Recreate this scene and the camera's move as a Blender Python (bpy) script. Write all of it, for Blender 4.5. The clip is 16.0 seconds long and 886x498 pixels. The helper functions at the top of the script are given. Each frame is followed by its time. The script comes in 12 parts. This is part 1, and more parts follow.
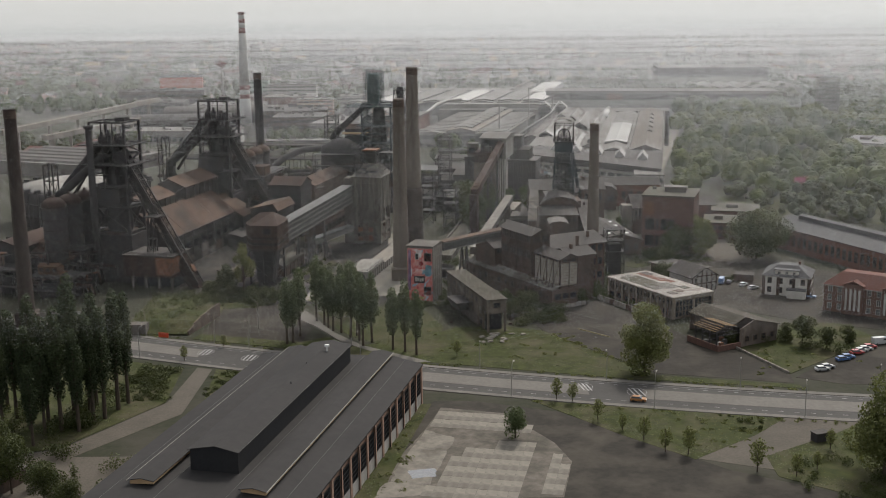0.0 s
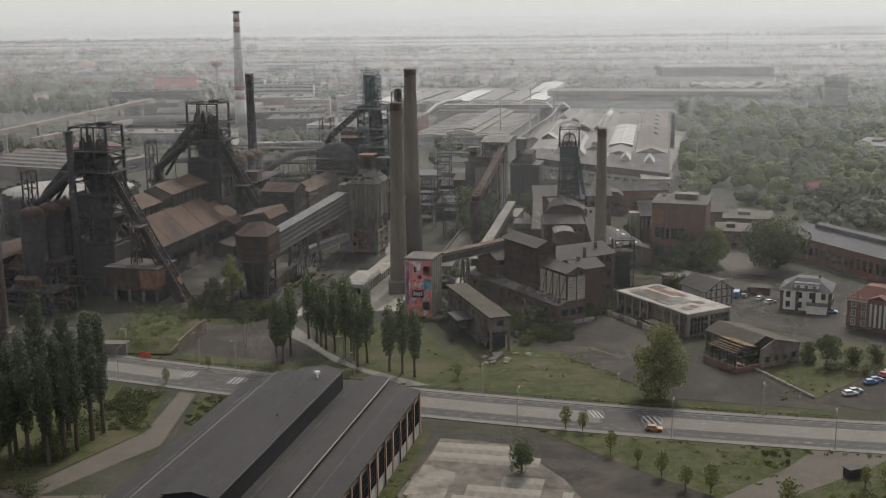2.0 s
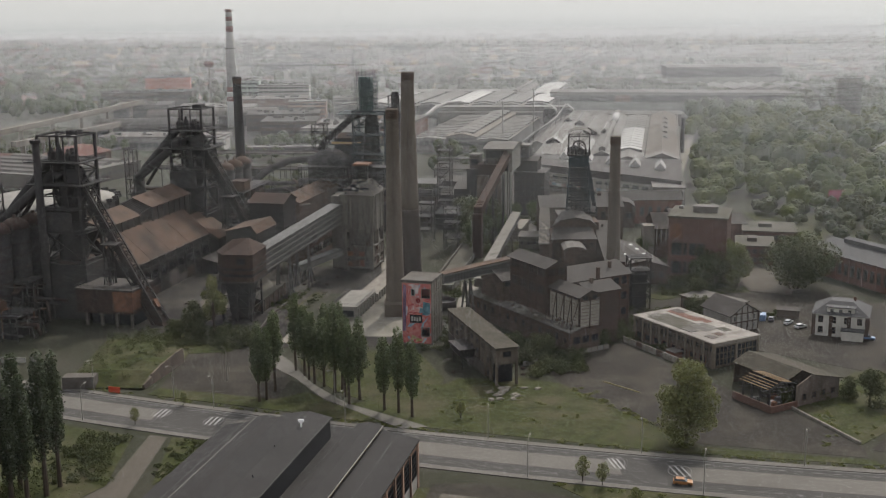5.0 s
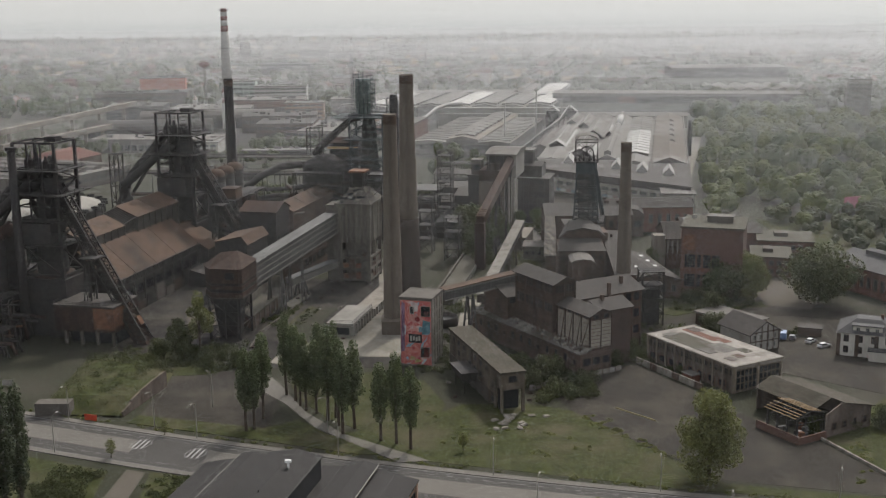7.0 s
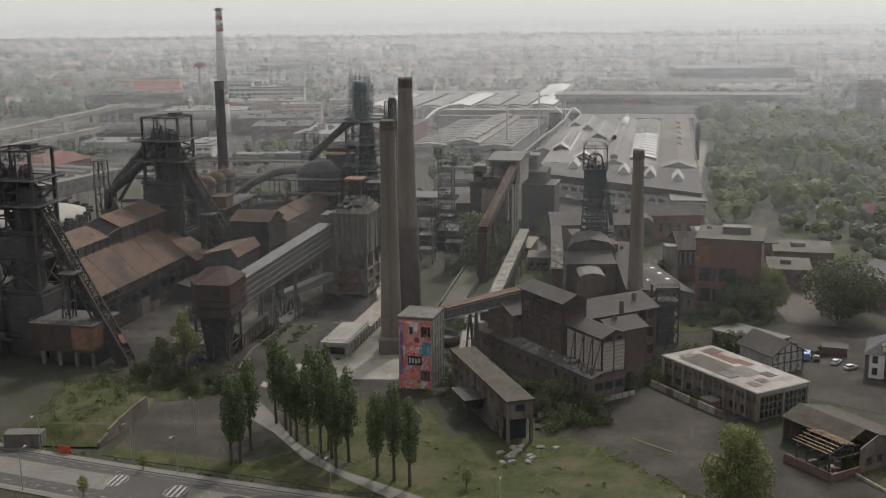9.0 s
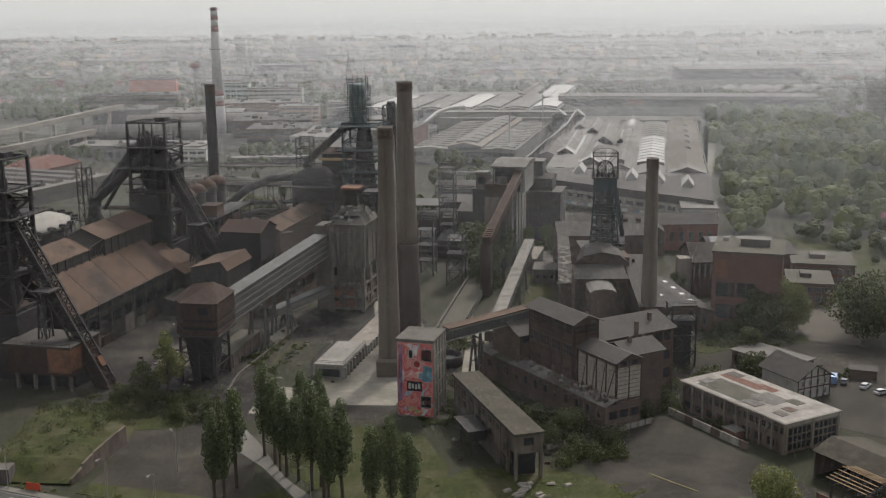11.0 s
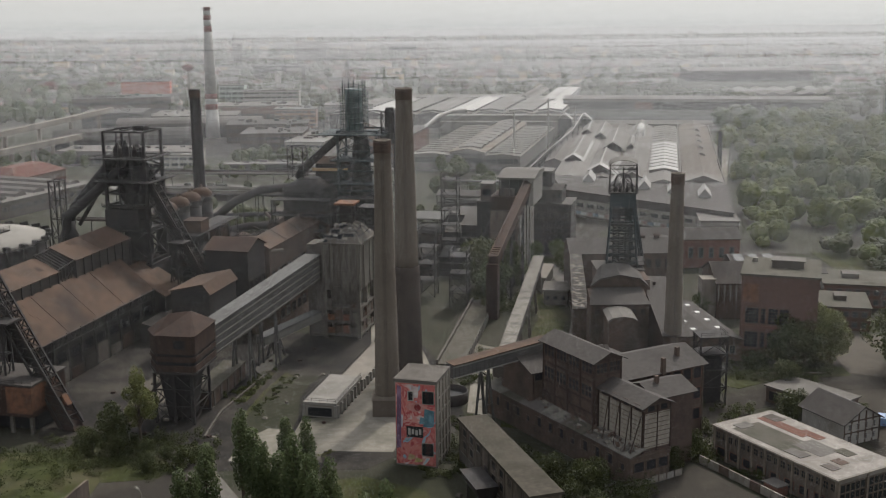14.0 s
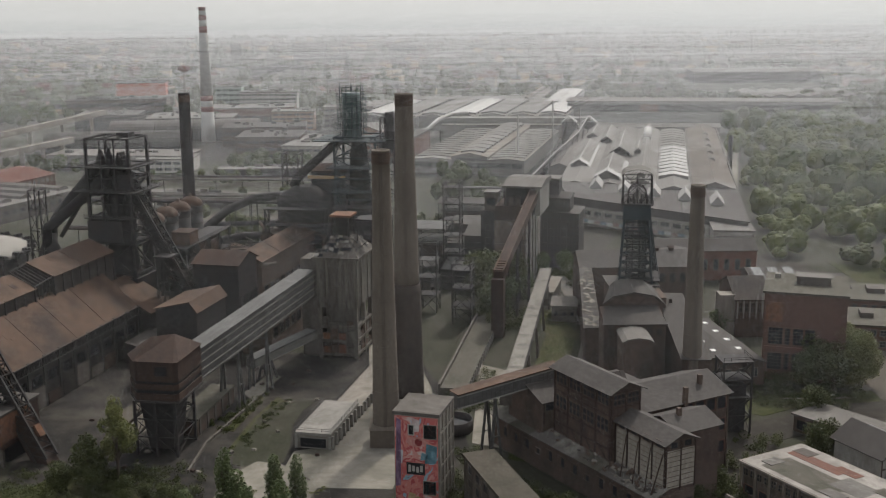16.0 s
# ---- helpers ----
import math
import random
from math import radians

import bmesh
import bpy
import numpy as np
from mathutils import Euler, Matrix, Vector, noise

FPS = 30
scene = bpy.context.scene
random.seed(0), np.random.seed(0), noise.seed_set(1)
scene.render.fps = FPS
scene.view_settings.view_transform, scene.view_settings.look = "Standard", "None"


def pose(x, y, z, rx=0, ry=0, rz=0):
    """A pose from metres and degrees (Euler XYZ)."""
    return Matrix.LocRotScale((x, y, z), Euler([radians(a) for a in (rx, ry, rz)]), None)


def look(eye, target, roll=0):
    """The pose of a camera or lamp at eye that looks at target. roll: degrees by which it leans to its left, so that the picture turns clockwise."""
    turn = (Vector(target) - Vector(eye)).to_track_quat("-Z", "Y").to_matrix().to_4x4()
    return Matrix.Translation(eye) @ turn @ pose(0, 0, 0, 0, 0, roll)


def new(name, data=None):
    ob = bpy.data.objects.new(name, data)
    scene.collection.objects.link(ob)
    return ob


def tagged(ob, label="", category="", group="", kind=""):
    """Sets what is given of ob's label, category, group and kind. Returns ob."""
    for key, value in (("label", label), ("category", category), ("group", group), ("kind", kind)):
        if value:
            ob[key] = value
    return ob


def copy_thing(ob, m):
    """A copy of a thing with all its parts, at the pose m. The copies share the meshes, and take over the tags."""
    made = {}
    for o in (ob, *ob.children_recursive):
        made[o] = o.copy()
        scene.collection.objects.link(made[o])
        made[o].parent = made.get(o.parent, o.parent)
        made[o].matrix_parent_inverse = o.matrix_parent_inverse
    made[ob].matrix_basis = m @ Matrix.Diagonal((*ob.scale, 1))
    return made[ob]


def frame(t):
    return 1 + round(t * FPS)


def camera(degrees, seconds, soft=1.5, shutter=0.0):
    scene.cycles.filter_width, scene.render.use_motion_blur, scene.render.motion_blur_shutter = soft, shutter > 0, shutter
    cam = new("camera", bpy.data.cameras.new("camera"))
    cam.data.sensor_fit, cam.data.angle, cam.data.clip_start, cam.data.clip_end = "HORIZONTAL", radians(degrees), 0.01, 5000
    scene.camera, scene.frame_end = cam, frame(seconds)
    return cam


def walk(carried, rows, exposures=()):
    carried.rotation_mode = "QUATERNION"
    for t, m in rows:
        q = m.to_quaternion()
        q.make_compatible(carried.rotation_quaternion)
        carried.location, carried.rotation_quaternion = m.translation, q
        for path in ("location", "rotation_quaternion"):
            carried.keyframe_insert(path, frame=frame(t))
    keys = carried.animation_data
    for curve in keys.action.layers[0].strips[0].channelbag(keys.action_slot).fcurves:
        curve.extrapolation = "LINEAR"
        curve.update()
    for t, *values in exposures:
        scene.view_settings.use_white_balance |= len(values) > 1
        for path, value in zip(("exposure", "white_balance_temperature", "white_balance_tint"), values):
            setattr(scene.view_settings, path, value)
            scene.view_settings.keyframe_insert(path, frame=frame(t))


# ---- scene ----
cam = camera(42.0, 16.0, 1.0)
# seconds, eye, yaw, pitch, roll
PATH_ROWS = [
    (0, 0.00, 0.00, 107.00, 0.000, -12.173, 0.606),
    (1, -0.05, 11.76, 106.87, -0.017, -12.203, 0.609),
    (2, -0.11, 23.46, 106.73, -0.031, -12.230, 0.611),
    (3, -0.19, 35.10, 106.58, -0.044, -12.254, 0.613),
    (4, -0.28, 46.67, 106.43, -0.056, -12.276, 0.614),
    (5, -0.39, 58.18, 106.28, -0.065, -12.296, 0.614),
    (6, -0.52, 69.64, 106.12, -0.073, -12.312, 0.614),
    (7, -0.67, 81.03, 105.96, -0.080, -12.326, 0.612),
    (8, -0.83, 92.35, 105.79, -0.084, -12.338, 0.610),
    (9, -1.01, 103.62, 105.61, -0.087, -12.347, 0.607),
    (10, -1.20, 114.83, 105.43, -0.088, -12.353, 0.604),
    (11, -1.41, 125.97, 105.25, -0.087, -12.357, 0.599),
    (12, -1.64, 137.05, 105.06, -0.085, -12.358, 0.594),
    (13, -1.88, 148.07, 104.86, -0.081, -12.356, 0.588),
    (14, -2.14, 159.03, 104.66, -0.075, -12.352, 0.582),
    (15, -2.42, 169.93, 104.45, -0.068, -12.345, 0.574),
    (16, -2.71, 180.76, 104.24, -0.059, -12.336, 0.566),
]


def sight(yaw, pitch):
    a, b = radians(yaw), radians(pitch)
    return Vector((-math.sin(a) * math.cos(b), math.cos(a) * math.cos(b), math.sin(b)))


walk(cam, [(t, look((x, y, z), Vector((x, y, z)) + 10 * sight(yaw, pitch), -roll)) for t, x, y, z, yaw, pitch, roll in PATH_ROWS])

# ---- light: hazy afternoon, veiled sun ahead of the camera to the right ----
SUN_AZ, SUN_EL = 22.0, 47.0      # degrees from +y towards +x, degrees above the horizon
world = bpy.data.worlds.new("sky")
scene.world = world
world.use_nodes = True
wt = world.node_tree
wt.nodes.clear()
w_out, w_bg, w_sky = wt.nodes.new("ShaderNodeOutputWorld"), wt.nodes.new("ShaderNodeBackground"), wt.nodes.new("ShaderNodeTexSky")
w_sky.sky_type, w_sky.sun_disc = "NISHITA", False
w_sky.sun_elevation, w_sky.sun_rotation = radians(SUN_EL), radians(SUN_AZ)
w_sky.air_density, w_sky.dust_density, w_sky.ozone_density = 1.0, 3.0, 1.0
w_hsv = wt.nodes.new("ShaderNodeHueSaturation")
w_hsv.inputs["Saturation"].default_value = 0.25
w_bg.inputs["Strength"].default_value = 0.14
wt.links.new(w_sky.outputs[0], w_hsv.inputs["Color"])
wt.links.new(w_hsv.outputs[0], w_bg.inputs["Color"])
wt.links.new(w_bg.outputs[0], w_out.inputs["Surface"])
sun = new("sun", bpy.data.lights.new("sun", "SUN"))
sun.data.energy, sun.data.angle, sun.data.color = 1.7, radians(5), (1.0, 0.96, 0.9)
sd = Vector((math.sin(radians(SUN_AZ)) * math.cos(radians(SUN_EL)), math.cos(radians(SUN_AZ)) * math.cos(radians(SUN_EL)), math.sin(radians(SUN_EL))))
sun.matrix_world = look(sd * 900, (0, 0, 0))
scene.view_settings.exposure = 0.6

# ---- materials ----
def mat(name, c1, c2=None, scale=1.5, rough=0.85, metal=0.0, bump=0.25, coarse=0.12, stain=None, amount=0.5, streak=1.0, vary=0.0, spec=0.12):
    """Two-scale weathered surface: fine grain between c1 and c2, large stains, bump."""
    m = bpy.data.materials.new(name)
    m.use_nodes = True
    nt = m.node_tree
    b = nt.nodes["Principled BSDF"]
    b.inputs["Roughness"].default_value, b.inputs["Metallic"].default_value = rough, metal
    b.inputs["Specular IOR Level"].default_value = spec
    c2 = c2 or tuple(c * 0.65 for c in c1)
    tc = nt.nodes.new("ShaderNodeTexCoord")
    mp = nt.nodes.new("ShaderNodeMapping")
    mp.inputs["Scale"].default_value = (1, 1, 1 / streak)
    nt.links.new(tc.outputs["Object"], mp.inputs["Vector"])
    n1, n2 = nt.nodes.new("ShaderNodeTexNoise"), nt.nodes.new("ShaderNodeTexNoise")
    n1.inputs["Scale"].default_value, n1.inputs["Detail"].default_value, n1.inputs["Roughness"].default_value = scale, 6, 0.65
    n2.inputs["Scale"].default_value, n2.inputs["Detail"].default_value, n2.inputs["Roughness"].default_value = coarse, 5, 0.6
    nt.links.new(mp.outputs[0], n1.inputs["Vector"])
    nt.links.new(mp.outputs[0], n2.inputs["Vector"])
    ramp = nt.nodes.new("ShaderNodeMapRange")
    ramp.inputs["From Min"].default_value, ramp.inputs["From Max"].default_value = 0.35, 0.65
    nt.links.new(n1.outputs["Fac"], ramp.inputs["Value"])
    mix = nt.nodes.new("ShaderNodeMix")
    mix.data_type = "RGBA"
    nt.links.new(ramp.outputs[0], mix.inputs["Factor"])
    mix.inputs["A"].default_value, mix.inputs["B"].default_value = (*c1, 1), (*c2, 1)
    r2 = nt.nodes.new("ShaderNodeMapRange")
    r2.inputs["From Min"].default_value, r2.inputs["From Max"].default_value, r2.inputs["To Max"].default_value = 0.45, 0.68, amount
    nt.links.new(n2.outputs["Fac"], r2.inputs["Value"])
    mix2 = nt.nodes.new("ShaderNodeMix")
    mix2.data_type = "RGBA"
    nt.links.new(r2.outputs[0], mix2.inputs["Factor"])
    nt.links.new(mix.outputs["Result"], mix2.inputs["A"])
    mix2.inputs["B"].default_value = (*(stain or tuple(c * 0.5 for c in c1)), 1)
    col = mix2.outputs["Result"]
    if vary:
        info, hs, mr = nt.nodes.new("ShaderNodeObjectInfo"), nt.nodes.new("ShaderNodeHueSaturation"), nt.nodes.new("ShaderNodeMapRange")
        mr.inputs["To Min"].default_value, mr.inputs["To Max"].default_value = 1 - vary, 1 + vary
        nt.links.new(info.outputs["Random"], mr.inputs["Value"])
        nt.links.new(mr.outputs[0], hs.inputs["Value"])
        nt.links.new(col, hs.inputs["Color"])
        col = hs.outputs["Color"]
    nt.links.new(col, b.inputs["Base Color"])
    if bump:
        bp = nt.nodes.new("ShaderNodeBump")
        bp.inputs["Strength"].default_value, bp.inputs["Distance"].default_value = bump, 0.12
        nt.links.new(n1.outputs["Fac"], bp.inputs["Height"])
        nt.links.new(bp.outputs[0], b.inputs["Normal"])
    return m


def leafy(name, c1, c2, rough=0.6, island=0.38):
    """Foliage: colour varies from clump to clump and from tree to tree; leaves let some light through."""
    m = bpy.data.materials.new(name)
    m.use_nodes = True
    nt = m.node_tree
    b, out = nt.nodes["Principled BSDF"], nt.nodes["Material Output"]
    b.inputs["Roughness"].default_value, b.inputs["Specular IOR Level"].default_value = rough, 0.2
    geo, info, add = nt.nodes.new("ShaderNodeNewGeometry"), nt.nodes.new("ShaderNodeObjectInfo"), nt.nodes.new("ShaderNodeMath")
    tc, no = nt.nodes.new("ShaderNodeTexCoord"), nt.nodes.new("ShaderNodeTexNoise")
    no.inputs["Scale"].default_value = 0.12
    nt.links.new(tc.outputs["Object"], no.inputs["Vector"])
    add.operation = "MULTIPLY_ADD"
    add.inputs[1].default_value, add.use_clamp = island, True
    nt.links.new(geo.outputs["Random Per Island"], add.inputs[0])
    mr = nt.nodes.new("ShaderNodeMapRange")
    mr.inputs["From Min"].default_value, mr.inputs["From Max"].default_value, mr.inputs["To Max"].default_value = 0.35, 0.65, 0.5
    nt.links.new(no.outputs["Fac"], mr.inputs["Value"])
    nt.links.new(mr.outputs[0], add.inputs[2])
    mix = nt.nodes.new("ShaderNodeMix")
    mix.data_type = "RGBA"
    mix.inputs["A"].default_value, mix.inputs["B"].default_value = (*c1, 1), (*c2, 1)
    nt.links.new(add.outputs[0], mix.inputs["Factor"])
    nt.links.new(mix.outputs["Result"], b.inputs["Base Color"])
    tr, sh = nt.nodes.new("ShaderNodeBsdfTranslucent"), nt.nodes.new("ShaderNodeMixShader")
    sh.inputs[0].default_value = 0.3
    nt.links.new(mix.outputs["Result"], tr.inputs["Color"])
    nt.links.new(b.outputs[0], sh.inputs[1])
    nt.links.new(tr.outputs[0], sh.inputs[2])
    nt.links.new(sh.outputs[0], out.inputs["Surface"])
    return m


RUST = mat("rusted_sheet_roof", (0.104, 0.066, 0.0455), (0.071, 0.047, 0.034), 0.4, 0.85, 0, 0.2, 0.06, (0.033, 0.0255, 0.0215), 0.85)
RUST_DARK = mat("dark_rusted_sheet", (0.0566, 0.0374, 0.0296), (0.0357, 0.027, 0.0235), 0.7, 0.9, 0, 0.2, 0.1, (0.074, 0.0452, 0.0322), 0.45, 3)
SHEET_DARK = mat("dark_panelled_sheet", (0.062, 0.052, 0.045), (0.042, 0.036, 0.032), 0.8, 0.88, 0, 0.2, 0.12, (0.026, 0.023, 0.021), 0.65, 6)
RUST_BRIGHT = mat("orange_rusted_plate", (0.2, 0.098, 0.056), (0.105, 0.058, 0.04), 0.8, 0.85, 0, 0.2, 0.2, (0.07, 0.045, 0.035), 0.6)
STEEL_DARK = mat("sooty_steel", (0.05, 0.046, 0.0445), (0.033, 0.031, 0.031), 0.8, 0.8, 0.0, 0.2, 0.15, (0.058, 0.046, 0.04), 0.5)
STEEL_GREEN = mat("green_painted_steel", (0.055, 0.068, 0.07), (0.038, 0.047, 0.049), 0.8, 0.7, 0, 0.1, 0.2, (0.055, 0.052, 0.048), 0.4)
STEEL_GREY = mat("grey_galvanised_steel", (0.105, 0.101, 0.0944), (0.0764, 0.0733, 0.0686), 0.7, 0.65, 0.1, 0.1, 0.15, (0.0484, 0.0437, 0.039), 0.5)
CONCRETE = mat("weathered_concrete", (0.25, 0.225, 0.19), (0.17, 0.15, 0.125), 0.6, 0.92, 0, 0.3, 0.12, (0.085, 0.075, 0.062), 0.65, 3)
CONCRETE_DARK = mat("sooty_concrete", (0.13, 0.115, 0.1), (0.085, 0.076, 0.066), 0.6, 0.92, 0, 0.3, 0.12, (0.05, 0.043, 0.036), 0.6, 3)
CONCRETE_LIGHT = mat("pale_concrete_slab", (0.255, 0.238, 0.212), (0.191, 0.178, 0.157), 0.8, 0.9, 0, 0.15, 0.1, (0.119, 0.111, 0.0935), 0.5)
CHIMNEY = mat("sooty_buff_chimney_brick", (0.16, 0.134, 0.108), (0.128, 0.106, 0.086), 1.6, 0.92, 0, 0.3, 0.09, (0.088, 0.073, 0.06), 0.55, 1.4)
CHIMNEY_DARK = mat("dark_chimney_brick", (0.07, 0.056, 0.047), (0.045, 0.037, 0.032), 1.2, 0.92, 0, 0.3, 0.12, (0.03, 0.026, 0.024), 0.5, 4)
BRICK = mat("dark_red_brick", (0.17, 0.085, 0.062), (0.12, 0.062, 0.047), 1.6, 0.92, 0, 0.3, 0.15, (0.07, 0.045, 0.037), 0.6, 2)
BRICK_SOOT = mat("sooty_brick", (0.115, 0.082, 0.064), (0.076, 0.057, 0.047), 0.9, 0.92, 0, 0.3, 0.15, (0.045, 0.037, 0.032), 0.7, 2)
BRICK_RED = mat("red_brick", (0.135, 0.078, 0.06), (0.1, 0.06, 0.048), 1.6, 0.9, 0, 0.25, 0.15, (0.066, 0.045, 0.038), 0.6, 2)
BRICK_BROWN = mat("brown_works_brick", (0.098, 0.067, 0.053), (0.068, 0.049, 0.041), 1.4, 0.92, 0, 0.3, 0.14, (0.036, 0.03, 0.027), 0.7, 2)
PLASTER = mat("white_plaster", (0.37, 0.35, 0.315), (0.3, 0.28, 0.25), 0.8, 0.9, 0, 0.1, 0.2, (0.2, 0.18, 0.155), 0.5, 2)
CREAM = mat("cream_panel", (0.42, 0.29, 0.17), (0.34, 0.23, 0.13), 1.0, 0.85, 0, 0.1, 0.2, (0.25, 0.18, 0.11), 0.4)
BOARD = mat("stained_white_boarding", (0.3, 0.265, 0.218), (0.225, 0.197, 0.16), 1.0, 0.9, 0, 0.2, 0.25, (0.12, 0.1, 0.082), 0.6, 3)
TAR = mat("tar_felt_roof", (0.0723, 0.0646, 0.0578), (0.0536, 0.0476, 0.0433), 0.9, 0.85, 0, 0.15, 0.1, (0.0399, 0.0348, 0.0314), 0.5)
TAR_PALE = mat("pale_roof_felt", (0.145, 0.132, 0.117), (0.106, 0.0978, 0.0867), 0.9, 0.85, 0, 0.15, 0.12, (0.068, 0.0603, 0.0527), 0.55)
MEMBRANE = mat("grey_roof_membrane", (0.0389, 0.0359, 0.0336), (0.0321, 0.0299, 0.0284), 0.4, 0.9, 0, 0.05, 0.06, (0.0262, 0.0247, 0.0231), 0.6)
# black of real cladding, also used as painted shade inside openings
BLACK = mat("black_cladding_and_shade", (0.026, 0.026, 0.027), (0.02, 0.02, 0.021), 1.0, 0.6, 0, 0.05, 0.1, (0.034, 0.032, 0.03), 0.4)
TILE_RED = mat("red_roof_tiles", (0.14, 0.062, 0.047), (0.105, 0.05, 0.039), 1.4, 0.85, 0, 0.3, 0.2, (0.075, 0.045, 0.037), 0.5)
SLATE = mat("grey_slate_roof", (0.085, 0.0816, 0.0808), (0.0629, 0.0603, 0.0595), 1.4, 0.75, 0, 0.2, 0.2, (0.0493, 0.0467, 0.045), 0.5)
GLASS = mat("dim_window_glass", (0.03, 0.033, 0.036), (0.02, 0.022, 0.024), 0.4, 0.15, 0, 0, 0.3, (0.05, 0.05, 0.05), 0.3, spec=0.6)
WHITE_PAINT = mat("white_paint", (0.75, 0.74, 0.71), (0.66, 0.65, 0.62), 1.5, 0.7, 0, 0.03, 0.4, (0.5, 0.48, 0.44), 0.4)
ASPHALT = mat("worn_asphalt", (0.0345, 0.0298, 0.0238), (0.0245, 0.0215, 0.0173), 0.5, 0.93, 0, 0.15, 0.075, (0.066, 0.0575, 0.0445), 0.7)
ROADWAY = mat("grey_road_asphalt", (0.068, 0.0638, 0.0578), (0.0578, 0.0536, 0.0493), 0.8, 0.9, 0, 0.05, 0.06, (0.0459, 0.0425, 0.0382), 0.5)
PAVING = mat("pale_road_concrete", (0.14, 0.128, 0.112), (0.115, 0.105, 0.0918), 0.8, 0.92, 0, 0.08, 0.06, (0.085, 0.0782, 0.0663), 0.55)
GRAVEL = mat("dusty_gravel", (0.102, 0.0879, 0.0707), (0.0754, 0.066, 0.0532), 1.6, 0.95, 0, 0.2, 0.08, (0.0505, 0.0452, 0.0356), 0.6)
GRASS = mat("rough_grass", (0.045, 0.0505, 0.0135), (0.0225, 0.0285, 0.0085), 0.33, 0.95, 0, 0.6, 0.09, (0.074, 0.062, 0.038), 0.8)
TOWN_GREEN = mat("gardens_and_lanes", (0.042, 0.047, 0.027), (0.028, 0.034, 0.018), 0.05, 0.95, 0, 0, 0.012, (0.075, 0.068, 0.055), 0.5)
SCRUB = mat("weedy_earth", (0.036, 0.036, 0.022), (0.025, 0.027, 0.016), 0.5, 0.95, 0, 0.4, 0.05, (0.052, 0.047, 0.036), 0.9)
WORN_FELT = mat("worn_pale_felt", (0.2, 0.185, 0.16), (0.13, 0.12, 0.103), 0.5, 0.92, 0, 0.2, 0.16, (0.06, 0.055, 0.047), 0.85)
BARK = mat("bark", (0.09, 0.07, 0.052), (0.055, 0.044, 0.034), 3.0, 0.95, 0, 0.4, 0.5, None, 0.3, 4)
LEAF = leafy("mixed_leaves", (0.028, 0.037, 0.011), (0.076, 0.084, 0.024))
LEAF_DARK = leafy("poplar_leaves", (0.044, 0.062, 0.025), (0.108, 0.128, 0.05))
LEAF_PALE = leafy("willow_leaves", (0.068, 0.077, 0.022), (0.175, 0.18, 0.058))
DRY_GRASS = leafy("dry_grass_blades", (0.036, 0.045, 0.012), (0.088, 0.088, 0.027), island=0.6)
YARD = mat("oily_dark_yard", (0.023, 0.0203, 0.018), (0.0145, 0.013, 0.0118), 0.35, 0.93, 0, 0.15, 0.09, (0.066, 0.058, 0.047), 0.75)
SOOT_WALL = mat("sooty_plaster_wall", (0.046, 0.04, 0.035), (0.028, 0.025, 0.023), 0.5, 0.92, 0, 0.2, 0.12, (0.018, 0.0165, 0.015), 0.7, 4)
SHEET = mat("brown_grey_sheet", (0.125, 0.108, 0.092), (0.09, 0.078, 0.068), 0.7, 0.85, 0, 0.15, 0.1, (0.055, 0.046, 0.04), 0.6, 3)
PALE_DIRT = mat("pale_trodden_dirt", (0.235, 0.215, 0.178), (0.165, 0.15, 0.123), 0.4, 0.95, 0, 0.25, 0.07, (0.085, 0.08, 0.06), 0.8)
MOSS_ROOF = mat("mossy_concrete_roof", (0.102, 0.0918, 0.0748), (0.0723, 0.0663, 0.0527), 0.8, 0.95, 0, 0.2, 0.14, (0.0467, 0.0467, 0.0323), 0.7)
# brighter leaf colours put direct sun on the crowns into the base colour
WOOD_LEAF = leafy("sunlit_wood_leaves", (0.05, 0.066, 0.015), (0.15, 0.168, 0.034), island=0.15)
LEAF_TALL = leafy("dark_poplar_leaves", (0.022, 0.033, 0.014), (0.058, 0.071, 0.028))
RENDER = mat("stained_beige_render", (0.21, 0.175, 0.135), (0.15, 0.124, 0.097), 0.9, 0.92, 0, 0.25, 0.16, (0.085, 0.068, 0.053), 0.7, 3)
BRICK_PALE = mat("pale_pink_brick", (0.3, 0.2, 0.15), (0.24, 0.155, 0.115), 1.6, 0.9, 0, 0.2, 0.2, (0.18, 0.12, 0.09), 0.5, 2)
PAD_BED = mat("crumbled_concrete", (0.125, 0.11, 0.09), (0.075, 0.066, 0.054), 0.35, 0.95, 0, 0.3, 0.1, (0.05, 0.046, 0.036), 0.9)
RUIN_WALL = mat("dark_stained_render", (0.14, 0.115, 0.09), (0.095, 0.079, 0.064), 0.8, 0.93, 0, 0.3, 0.2, (0.045, 0.039, 0.033), 0.8, 4)
RUIN_ROOF = mat("dark_mossy_slab", (0.075, 0.064, 0.05), (0.052, 0.046, 0.036), 0.8, 0.95, 0, 0.25, 0.16, (0.034, 0.034, 0.022), 0.75)
WHITE_WASH = mat("cream_whitewash", (0.52, 0.49, 0.43), (0.45, 0.42, 0.365), 0.8, 0.9, 0, 0.1, 0.2, (0.33, 0.3, 0.255), 0.4, 2)
OLD_SLAB = mat("cracked_old_concrete", (0.19, 0.17, 0.142), (0.145, 0.13, 0.109), 0.5, 0.93, 0, 0.25, 0.1, (0.09, 0.083, 0.067), 0.8, vary=0.07)
TYRE = mat("rubber", (0.02, 0.02, 0.02), None, 3, 0.9)


